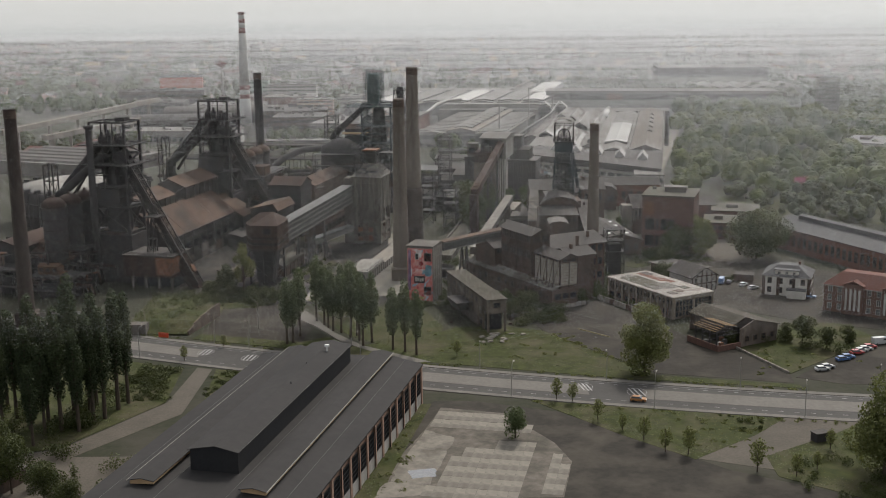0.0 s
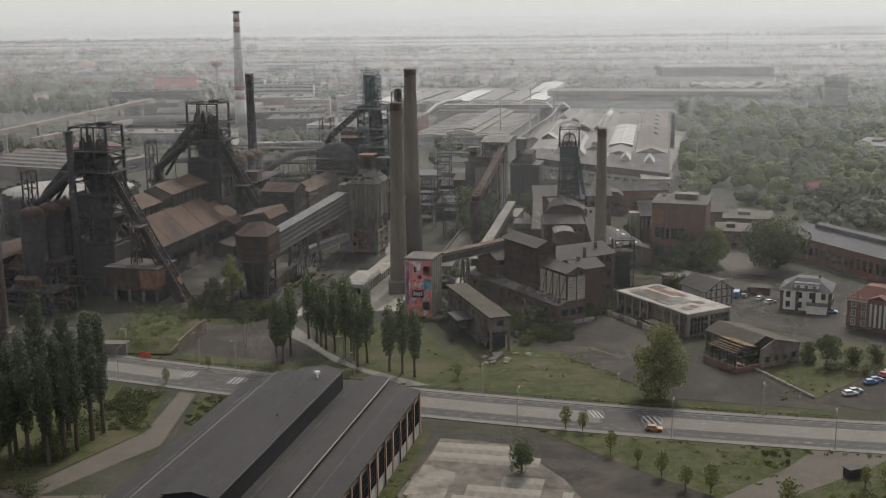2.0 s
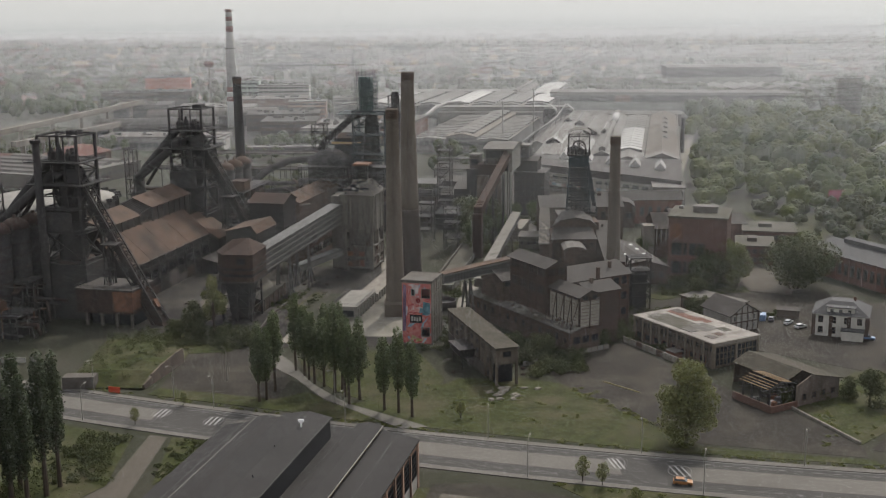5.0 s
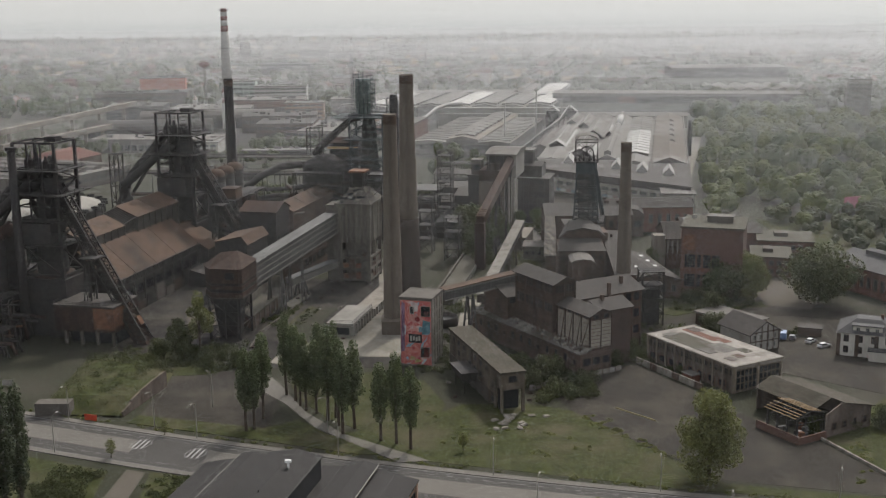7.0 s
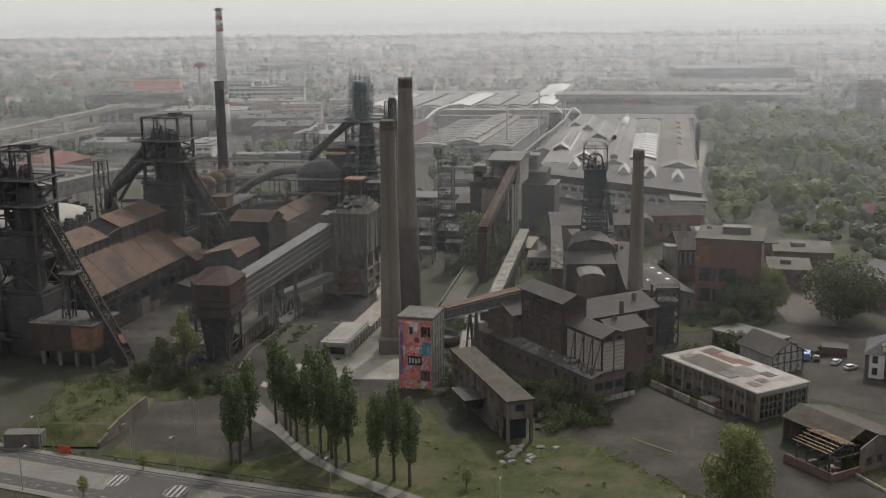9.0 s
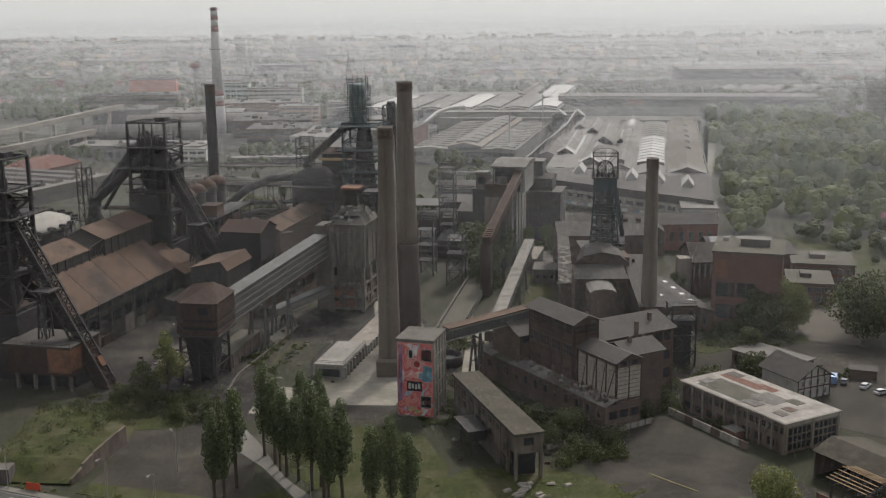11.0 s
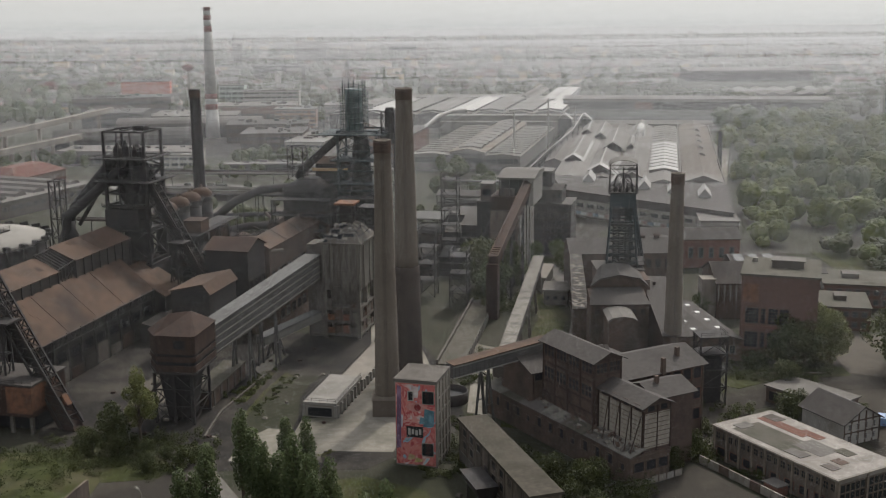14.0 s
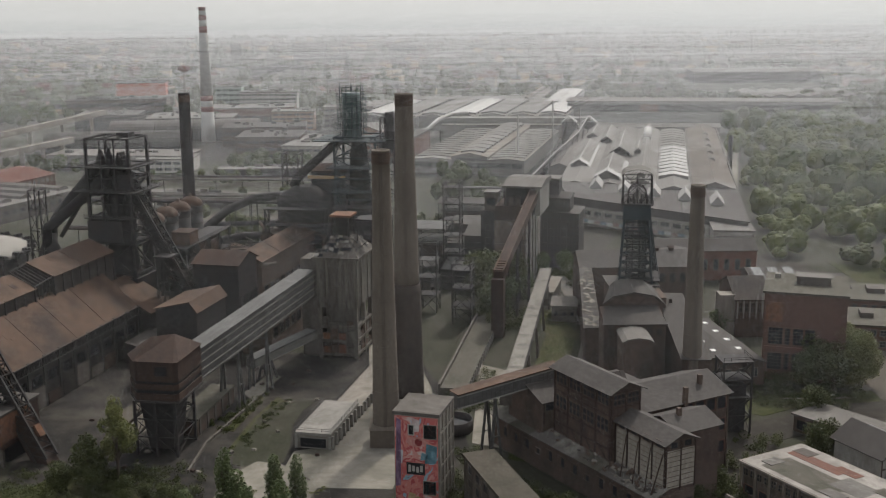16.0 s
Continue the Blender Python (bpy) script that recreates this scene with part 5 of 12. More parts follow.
    for dy, dx, dz in ((2.4, 0.0, 0.0), (-3.2, 3.2, -5.5)):
        k = Mesh()
        k.tube([(-2.4 + dx * 0.3, dy, 53.5 + dz), (-5.4 + dx * 0.5, dy, 55.0 + dz), (-8.4 + dx * 0.6, dy, 52.6 + dz), (-23.6 + dx * 0.4, dy, 36.5 + dz * 0.35), (-25.6, dy * 0.6, 33.0), (-26, dy * 0.4, 27)], [1.5, 1.65, 1.7, 1.7, 1.7, 1.7], 16)
        k.done("downcomer", STEEL_DARK, t, smooth=True)
    k = Mesh()
    k.tube([(-6, 4.4, 43.5), (-13, 4.4, 43.5), (-15, 4.4, 42.5), (-24.5, 4.4, 29)], 0.7, 10)
    k.done("gas_pipe", STEEL_DARK, t, smooth=True)
    # dust catcher with its frame
    k = Mesh()
    k.lathe(-26, 0, [(1.5, 5), (4.6, 9), (4.8, 20), (3.6, 25), (2.4, 28), (2.2, 31)], 18)
    k.done("dust_catcher", STEEL_DARK, t, smooth=True)
    k = Mesh()
    tower_frame(k, -29.4, -25.4, -4.8, -1.2, 0, 45.5, 7, 0.4)
    tower_frame(k, -28.4, -22, -4.4, 4.4, 0, 14, 2, 0.5)
    k.done("catcher_frame", STEEL_DARK, t)
    # stair flights up the flank
    k = Mesh()
    for i in range(7):
        z = 30 + i * 3.4
        s = 1 if i % 2 else -1
        k.beam((7.9, -5 * s, z), (7.9, 5 * s, z + 3.4), 0.9, 0.2)
        k.beam((8.4, -5 * s, z + 1.1), (8.4, 5 * s, z + 4.5), 0.09)
        k.box(7.4, 8.5, 5 * s - 0.7, 5 * s + 0.7, z + 3.3, z + 3.45)
    k.done("stairs", STEEL_DARK, t)
    # skip bridge down to the stock pit
    k = Mesh()
    a, b = Vector((35.2, -7.4, -1)), Vector((3.5, -2.5, 51))
    lattice(k, a + Vector((0, 0, 1.5)), b, 3.6, 22, 0.5)
    k.done("skip_bridge", STEEL_DARK, t)
    Mesh().beam(a + Vector((0, 0, 0.4)), b - Vector((0, 0, 1.2)), 0.25, 3.0).done("track_deck", STEEL_DARK, t)
    for s in (-1, 1):
        k = Mesh()
        n = Vector((0.27, 0.96, 0)) * 0.9 * s
        k.beam(a + n + Vector((0, 0, 2.5)), b + n + Vector((0, 0, 1)), 0.3)
        k.done("skip_rail", RUST_DARK, t)
    k = Mesh()
    m = Matrix.Translation(a + (b - a) * 0.1) @ (b - a).to_track_quat("Z", "Y").to_matrix().to_4x4()
    k.cuboid(m, 1.8, 2.1, 7.0)
    k.done("pit_chute", RUST_DARK, t, "rusted pit end of the skip bridge")
    k = Mesh()
    m = Matrix.Translation(a + (b - a) * 0.12 + Vector((1.6, 0, 1.9))) @ (b - a).to_track_quat("Z", "Y").to_matrix().to_4x4()
    k.cuboid(m, 0.9, 0.7, 1.5)
    k.done("skip_car", RUST_BRIGHT, t, "rusty skip car")
    k = Mesh()
    tower_frame(k, 14.5, 18, -8.6, -4.6, 0, 27, 3, 0.5, X=(16, 17.4, -7.6, -4.8))
    k.done("bridge_trestle", STEEL_DARK, t)
    k = Mesh()
    for dx in (-1.3, 1.3):
        n = 16
        for i in range(n):
            u, v = 2 * math.pi * i / n, 2 * math.pi * (i + 1) / n
            c = Vector((19.0, -9.0 + dx, 30.5))
            k.beam(c + Vector((math.cos(u), 0, math.sin(u))) * 1.9, c + Vector((math.cos(v), 0, math.sin(v))) * 1.9, 0.2)
        for i in range(4):
            u = math.pi * i / 4
            k.beam(c - Vector((math.cos(u), 0, math.sin(u))) * 1.9, c + Vector((math.cos(u), 0, math.sin(u))) * 1.9, 0.12)
    k.box(16.5, 22, -12, -6, 27.2, 27.6)
    k.done("sheave", STEEL_DARK, t, "rope sheaves beside the skip bridge")
    return t


blast_furnace(-9.5, "soot-black blast furnace with skip bridge and downcomers")
blast_furnace(86.0, "soot-black blast furnace with skip bridge and downcomers")


def round_tank(lx, ly, r, h, name="hot_stove", label="riveted dark hot stove with a domed top", frame_=LINE, material=STEEL_DARK, cap=RUST_DARK):
    t = thing(name, label, "hot stove", frame_ @ pose(lx, ly, 0), "hot stoves")
    k = Mesh()
    k.lathe(0, 0, [(r, 0), (r, h - r * 0.75)], 24)
    k.done("shell", material, t, smooth=True)
    k = Mesh()
    k.lathe(0, 0, [(r * 1.04, h - r * 0.8)] + [(r * 1.02 * math.cos(a), h - r * 0.75 + r * 0.75 * math.sin(a)) for a in [radians(12 * i) for i in range(7)]] + [(r * 0.12, h), (r * 0.12, h + 0.9)], 24)
    k.done("dome", cap, t, smooth=True)
    for z in [3 + 4 * i for i in range(int((h - r) / 4))]:
        k = Mesh().lathe(0, 0, [(r - 0.02, z), (r + 0.08, z), (r + 0.08, z + 0.25), (r - 0.02, z + 0.25)], 24)
        k.done("band", RUST_DARK, t)
    k = Mesh()
    n = 14
    pts = [(math.cos(2 * math.pi * i / n) * (r + 0.9), math.sin(2 * math.pi * i / n) * (r + 0.9), h - r * 0.8) for i in range(n + 1)]
    for a, b in zip(pts, pts[1:]):
        k.slab((a[0] * 0.85, a[1] * 0.85, a[2]), a, b, (b[0] * 0.85, b[1] * 0.85, b[2]), 0.1)
    railing(k, pts, 1.0, 3, 0.08)
    k.done("walkway", STEEL_DARK, t)


for x_, y_ in ((-147.5, 432), (-144.2, 440.6), (-140.9, 449.2)):
    round_tank(x_, y_, 4.5, 35.5, frame_=pose(0, 0, 0))
for i in range(4):
    round_tank(-97.2 + 2.05 * i, 552 + 10.1 * i, 3.9, 36.5, frame_=pose(0, 0, 0), cap=RUST, label="dark hot stove with a rusty orange dome")
sg_ = thing("stove_gallery", "sooty steel gallery with rusty valve cabins before the stoves", "gallery", pose(-91.5, 548, 0, 0, 0, -11.5))
for i in range(4):
    k = Mesh()
    tower_frame(k, -1.5, 6, 9.4 * i, 9.4 * i + 8.6, 0, 25, 4, 0.4)
    k.done("frame_bay", STEEL_DARK, sg_)
    for z in (12.5, 18.7, 25):
        Mesh().box(-2, 6.4, 9.4 * i - 0.3, 9.4 * i + 9, z, z + 0.2).done("deck", STEEL_DARK, sg_)
    Mesh().tube([(2 + i % 2, 9.4 * i, 8 + 4 * (i % 3)), (2 + i % 2, 9.4 * i + 9.4, 8 + 4 * (i % 3))], 0.9, 10).done("hot_main", RUST_DARK, sg_, smooth=True)
for y_, z_, h_ in ((4, 25.2, 4.2), (21, 18.9, 4.6)):
    Mesh().box(-0.6, 5.6, y_, y_ + 7, z_, z_ + h_).done("valve_cabin", RUST, sg_)
    Mesh().box(-0.9, 5.9, y_ - 0.3, y_ + 7.3, z_ + h_, z_ + h_ + 0.25).done("cabin_roof", RUST_DARK, sg_)
Mesh().box(-2, 6, -1, 38, 0, 11).done("burner_house", STEEL_DARK, sg_)
k = Mesh()
railing(k, [(6.3, -0.3, 25.2), (6.3, 37, 25.2)], 1.1, 2.5, 0.1)
k.done("railing", STEEL_DARK, sg_)
tk = thing("flue_stack", "short sooty steel flue beside the furnace", "chimney", LINE @ pose(-19.5, -19, 0))
Mesh().lathe(0, 0, [(1.6, 0), (1.4, 30), (1.25, 61)], 18).done("shaft", STEEL_DARK, tk, smooth=True)
Mesh().lathe(0, 0, [(1.25, 60.4), (1.8, 60.6), (1.8, 61.6), (1.2, 61.6)], 18).done("crown", STEEL_DARK, tk)


# ---- cast houses and stock houses along the line ----
def rust_hall(name, label, x0, x1, y0, y1, eave, ridge, rpos=0.5, wall=RUST_DARK, roof=RUST, along="y", base=0.0, posts=0, frame_=LINE, wins=0, over=0.6, ridge_box=False):
    t = thing(name, label, "works hall", frame_)
    k = Mesh()
    if along == "y":
        xm = x0 + (x1 - x0) * rpos
        k.prism([(x0, base), (x1, base), (x1, eave), (xm, ridge - 0.15), (x0, eave)], y0, y1)
    else:
        ym = y0 + (y1 - y0) * rpos
        k.prism_x([(y0, base), (y1, base), (y1, eave), (ym, ridge - 0.15), (y0, eave)], x0, x1)
    k.done("wall", wall, t)
    k = Mesh()
    k.gable(x0, x1, y0, y1, eave, ridge, 0.2, over, along, rpos)
    k.done("roof", roof, t)
    if along == "y" and roof is RUST and y1 - y0 > 20:
        xm = x0 + (x1 - x0) * rpos
        sl = math.atan2(ridge - eave, x1 - xm)
        ln = math.hypot(ridge - eave, x1 - xm) + over
        joint = Mesh().box(0, ln, -0.08, 0.08, 0.0, 0.09).data("sheet_joint", RUST_DARK)
        rr = random.Random(int(y1 * 10))
        for i in range(1, int((y1 - y0) / 15)):
            one(joint, "sheet_joint", t, pose(xm, y0 + 15.5 * i, ridge + 0.02, 0, math.degrees(sl), 0))
        for i in range(int((y1 - y0) / 16)):
            w_, d_ = rr.uniform(1.2, 3.4), rr.uniform(1.5, 4.5)
            p_ = Mesh().box(0, w_, 0, d_, 0, 0.05).data("roof_sheet", rr.choice((RUST_DARK, RUST)))
            one(p_, "roof_sheet", t, pose(xm, y0 + rr.uniform(1, y1 - y0 - 5), ridge + 0.03, 0, math.degrees(sl), 0) @ pose(rr.uniform(0.5, ln - 4), 0, 0))
    if posts:
        post = Mesh().box(-0.22, 0.28, -0.3, 0.3, base, eave).data("post", STEEL_DARK)
        for i in range(posts + 1):
            one(post, "post", t, pose(x1 + 0.1, y0 + (y1 - y0) * i / posts, 0))
    if wins:
        w = window_mesh((y1 - y0) / wins * 0.62, min(3.0, (eave - base) * 0.4), STEEL_DARK, GLASS, 4, 3, 0.1, 0.1)
        put_row(w, t, (x1 + 0.05, y0 + 0.5), (x1 + 0.05, y1 - 0.5), wins, base + (eave - base) * 0.45)
    if ridge_box:
        k = Mesh()
        xm = x0 + (x1 - x0) * rpos
        k.prism([(xm - 1.5, ridge - 0.6), (xm + 1.5, ridge - 0.6), (xm + 1.5, ridge + 1.0), (xm, ridge + 1.7), (xm - 1.5, ridge + 1.0)], y0 + 3, y1 - 3)
        k.done("ridge_vent", roof, t)
    return t


rust_hall("cast_house", "long cast house with a great rusty sheet roof", -24, 0, 2, 67, 14, 24.2, 0.5, SOOT_WALL, RUST, posts=9, wins=9)
rust_hall("gas_house", "sooty sheet gas-cleaning house crowded with pipes", -44, -24, -30, -12, 12, 15, 0.5, STEEL_DARK, RUST_DARK, along="x", wins=5)
rust_hall("gas_house", "tall sooty sheet house beside the stoves", -60, -44, -32, -2, 16, 18.5, 0.5, STEEL_DARK, RUST_DARK, along="y", wins=6)
rust_hall("blower_house", "sooty blower house behind the racks", -34, -22.6, -6, 12, 13, 15, 0.5, STEEL_DARK, RUST_DARK, along="y")
rust_hall("cast_house_upper", "raised cast house storey with a rusty roof", -24.5, -11.4, 5, 32.5, 27.4, 30.8, 0.4, SHEET_DARK, RUST, base=14, posts=6)
rust_hall("cast_house_upper", "raised cast house storey with a rusty roof", -24.5, -11, 41.5, 74, 28.9, 32.4, 0.4, SHEET_DARK, RUST, base=14, posts=7)
cw = thing("side_truss", "sooty lattice truss under the cast house eaves", "truss", LINE)
for i in range(9):
    k = Mesh()
    y_ = 2.4 + 7.2 * i
    k.beam((0.9, y_, 11.4), (0.9, y_ + 7.2, 11.4), 0.3)
    k.beam((0.9, y_, 13.8), (0.9, y_ + 7.2, 13.8), 0.3)
    for j in range(4):
        k.beam((0.9, y_ + 1.8 * j, 11.4), (0.9, y_ + 1.8 * j + 0.9, 13.8), 0.16)
        k.beam((0.9, y_ + 1.8 * j + 0.9, 13.8), (0.9, y_ + 1.8 * (j + 1), 11.4), 0.16)
    k.done("truss_bay", STEEL_DARK, cw)
    Mesh().box(0.1, 0.3, y_ + 0.6, y_ + 6.6, 0.2, (4.4, 6.0, 3.2)[i % 3]).done("wall_panel", (SHEET, CONCRETE_DARK, RUST_DARK, SOOT_WALL)[i % 4], cw)
rt = thing("roof_truss", "bare steel trusses of a fallen roof", "truss", LINE)
for i in range(6):
    k = Mesh()
    k.beam((-11.4, 32.8 + i * 1.7, 27.6), (-19, 32.8 + i * 1.7, 31.4), 0.28)
    k.beam((-11.4, 32.8 + i * 1.7, 20), (-11.4, 32.8 + i * 1.7, 27.6), 0.25)
    k.beam((-19, 32.8 + i * 1.7, 20), (-19, 32.8 + i * 1.7, 31.4), 0.25)
    k.done("truss_frame", STEEL_DARK, rt)
for a, b, w_ in (((-11.4, 32.6, 27.6), (-11.4, 41.5, 28.6), 0.35), ((-11.4, 32.6, 22), (-11.4, 41.5, 27), 0.25), ((-19, 32.6, 31.4), (-19, 41.5, 32), 0.35)):
    Mesh().beam(a, b, w_).done("tie_beam", STEEL_DARK, rt)
Mesh().box(-24, -12.4, 33, 42, 14, 17).done("base_block", STEEL_DARK, rt)
rust_hall("cast_house_end", "furnace end of the cast house with a rusty lean-to", -22, 4, 67.5, 82, 12, 20, 0.45, SOOT_WALL, RUST)
rust_hall("stock_house", "sooty stock house with a rusty pitched roof", 16, 28.5, 48.5, 68, 19.0, 21.4, 0.85, STEEL_DARK, RUST, along="y", wins=6)
rust_hall("stock_house", "dark boarded stock house with a rusty brown roof", 12, 27, 81.5, 96, 24.4, 27.2, 0.55, STEEL_DARK, RUST_DARK, along="x", wins=4)
rust_hall("stock_house", "sooty stock house with a rusty pitched roof", 17, 27, 100, 150, 21.5, 24.6, 0.4, BRICK_SOOT, RUST, along="y", wins=10)
rust_hall("bin_house", "sooty bin house with a shallow rusty roof", 32.5, 42, 70, 110, 11, 13, 0.3, BRICK_SOOT, RUST, along="y", wins=8)
rust_hall("lean_to", "rusty lean-to beside the cast house", 2, 9, 54, 78, 5, 6.5, 0.1, STEEL_DARK, TAR)


def charging_box():
    t = thing("winch_house", "brown sheet winch house on short columns", "winch house", pose(-110, 437, 0, 0, 0, -14))
    k = Mesh().box(-11, 9.5, -8, 7, 4.6, 12.6)
    k.done("body", RUST_DARK, t)
    k = Mesh().box(-11.4, 9.9, -8.4, 7.4, 12.6, 13.0)
    k.done("roof", TAR, t)
    k = Mesh().box(2.5, 9.55, -8.08, -8, 5.5, 12.2)
    k.box(9.5, 9.58, -8, 4, 6, 12.2)
    k.done("rust_plate", RUST_BRIGHT, t, "orange rusted plates")
    k = Mesh()
    railing(k, [(-11.2, 7, 13), (-11.2, -8.2, 13), (9.7, -8.2, 13)], 1.0, 2.2, 0.09)
    k.done("railing", STEEL_DARK, t)
    for x in (-8, -2.5, 3, 8.5):
        for y in (-7, 6):
            k = Mesh().box(x - 0.4, x + 0.4, y - 0.4, y + 0.4, 0, 4.6)
            k.done("column", CONCRETE_DARK, t)
    # black block imitates the shade between the columns under the floor
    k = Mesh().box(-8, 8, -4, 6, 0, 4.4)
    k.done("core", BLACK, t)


charging_box()

# steel floors, pipes and cabins in front of the first furnace
for i, (x0, x1, y0, y1, h) in enumerate(((-62, -34, -24, -8, 13), (-62, -40, -44, -28, 9.5), (-33, -20, -30, -18, 15), (-34, -14, -46, -33, 8), (-66, -44, -6, 30, 12))):
    t = thing("pipe_rack", "sooty steel rack with pipes and walkways", "pipe rack", LINE, "pipe racks")
    nx, ny = max(2, round((x1 - x0) / 6)), max(2, round((y1 - y0) / 6))
    k = Mesh()
    for a in range(nx + 1):
        for b in range(ny + 1):
            x, y = x0 + (x1 - x0) * a / nx, y0 + (y1 - y0) * b / ny
            k.beam((x, y, 0), (x, y, h), 0.4)
            if a < nx:
                for z in (h * 0.5, h):
                    k.beam((x, y, z), (x + (x1 - x0) / nx, y, z), 0.3)
                k.beam((x, y, 0), (x + (x1 - x0) / nx, y, h * 0.5), 0.16)
            if b < ny:
                k.beam((x, y, h), (x, y + (y1 - y0) / ny, h), 0.3)
    k.done("rack_frame", STEEL_DARK, t)
    k = Mesh().box(x0, x1, y0 + 1, y1 - 1, h + 0.1, h + 0.25)
    railing(k, [(x0, y0 + 1, h + 0.2), (x1, y0 + 1, h + 0.2), (x1, y1 - 1, h + 0.2)], 1.1, 2.5, 0.09)
    k.done("deck", STEEL_DARK, t)
    for j in range(3):
        k = Mesh()
        y = y0 + (y1 - y0) * (0.25 + 0.25 * j)
        k.tube([(x0 - 3, y, h * 0.55), (x1 + 3, y, h * 0.55), (x1 + 4, y, 1.0)], 0.35 + 0.3 * (j == 1), 10)
        k.done("pipe", RUST_DARK if j % 2 else STEEL_DARK, t, smooth=True)
    k = Mesh().box(x0 + 3, x1 - 3, y0 + 3, y1 - 3, 0, h * 0.7)
    k.done("tank_house", STEEL_DARK, t)
for lx, ly, lz, w in ((-38, -22, 13.3, 7), (-27, -40, 8.3, 8), (-52, -38, 9.8, 5)):
    t = thing("control_cabin", "rusty yellow-brown sheet cabin on the rack", "cabin", LINE @ pose(lx, ly, lz))
    Mesh().box(-w / 2, w / 2, -2, 2.5, 0, 3.4).done("body", RUST, t)
    Mesh().gable(-w / 2, w / 2, -2, 2.5, 3.4, 4.2, 0.12, 0.3, "x").done("roof", RUST, t)
    w_ = window_mesh(1.1, 1.1, STEEL_DARK, GLASS, 2, 2)
    put_row(w_, t, (-w / 2, -2.04), (w / 2, -2.04), 3, 1.4)

# stand pipes, posts and runs among the racks
random.seed(63)
for i in range(70):
    x, y = random.uniform(-66, -14), random.uniform(-46, -8)
    h_ = random.uniform(6, 17)
    t = thing("stand_pipe", "sooty stand pipe among the furnace racks", "pipe", LINE @ pose(x, y, 0), "stand pipes")
    r_ = random.choice((0.15, 0.2, 0.3, 0.5))
    Mesh().tube([(0, 0, 0), (0, 0, h_ - 1), (random.uniform(-0.6, 0.6), 0.6, h_), (random.uniform(-6, 6), 2, h_ + 0.2)], r_, 8).done("pipe", random.choice((STEEL_DARK, RUST_DARK, STEEL_DARK, RUST_BRIGHT, CONCRETE_DARK)), t, smooth=True)
    Mesh().lathe(0, 0, [(r_ + 0.15, 2), (r_ + 0.15, 2.3)], 8).done("flange", STEEL_DARK, t)
for i in range(12):
    y = -46 + 4.4 * i
    z = random.uniform(4, 15)
    t = thing("pipe_run", "long rusty pipe run across the furnace yard", "pipe", LINE, "pipe runs")
    Mesh().tube([(-68, y, z), (-40, y + random.uniform(-2, 2), z), (-12, y, z + random.uniform(-2, 2))], random.uniform(0.25, 0.6), 8).done("pipe", random.choice((STEEL_DARK, RUST_DARK)), t, smooth=True)
    for x in (-60, -40, -20):
        Mesh().beam((x, y, 0), (x, y, z), 0.3).done("support", STEEL_DARK, t)
for i in range(5):
    t = thing("notice_board", "white notice board on the works fence", "board", pose(-140 + 4.2 * i, 389 + 0.5 * i, 0, 0, 0, -8), "fence boards")
    Mesh().box(-1.6, 1.6, -0.05, 0.05, 0.3, 1.9).done("panel", PLASTER if i % 2 else CONCRETE_LIGHT, t)
    for x in (-1.5, 1.5):
        Mesh().box(x - 0.05, x + 0.05, -0.05, 0.05, 0, 2.0).done("post", STEEL_DARK, t)

# big gas mains behind the furnaces
def main_pipe(pts, r, label="fat sooty gas main on steel supports", legs=4, material=STEEL_DARK):
    t = thing("gas_main", label, "pipe", pose(0, 0, 0), "gas mains")
    Mesh().tube(pts, r, 16).done("pipe", material, t, smooth=True)
    for i in range(legs):
        f = (i + 0.5) / legs * (len(pts) - 1)
        j = int(f)
        p = Vector(pts[j]).lerp(Vector(pts[min(j + 1, len(pts) - 1)]), f - j)
        k = Mesh()
        k.beam((p.x - r, p.y, 0), (p.x - r * 0.6, p.y, p.z - r * 0.6), 0.4)
        k.beam((p.x + r, p.y, 0), (p.x + r * 0.6, p.y, p.z - r * 0.6), 0.4)
        k.beam((p.x - r, p.y, p.z * 0.4), (p.x + r, p.y, p.z * 0.7), 0.22)
        k.done("support", STEEL_DARK, t)


main_pipe([(-96, 612, 16), (-86, 622, 24), (-76, 626, 28), (-62, 628, 29), (-50, 624, 27)], 1.7, legs=5)
main_pipe([(-100, 600, 13), (-78, 606, 17), (-52, 610, 17)], 1.5, legs=5)
main_pipe([(-96, 596, 9), (-76, 598, 11), (-50, 602, 11)], 1.2, legs=5)
main_pipe([(-98, 655, 12), (-70, 660, 12), (-40, 662, 12)], 1.0, legs=6)
for i in range(4):
    t = thing("pipe_rack", "sooty steel rack with pipes and walkways", "pipe rack", pose(-92 + i * 12, 604 + 3 * i, 0, 0, 0, -8), "pipe racks")
    k = Mesh()
    tower_frame(k, 0, 11, 0, 9, 0, 15, 3, 0.4)
    k.box(0, 11, 0, 9, 10, 10.2)
    railing(k, [(0, 0, 15), (11, 0, 15), (11, 9, 15)], 1.0, 2.5, 0.08)
    k.done("rack_frame", STEEL_DARK, t)
    for j in range(3):
        Mesh().tube([(-2, 2 + 2.4 * j, 6 + 3 * (j % 2)), (13, 2 + 2.4 * j, 6 + 3 * (j % 2))], 0.45, 10).done("pipe", RUST_DARK, t, smooth=True)


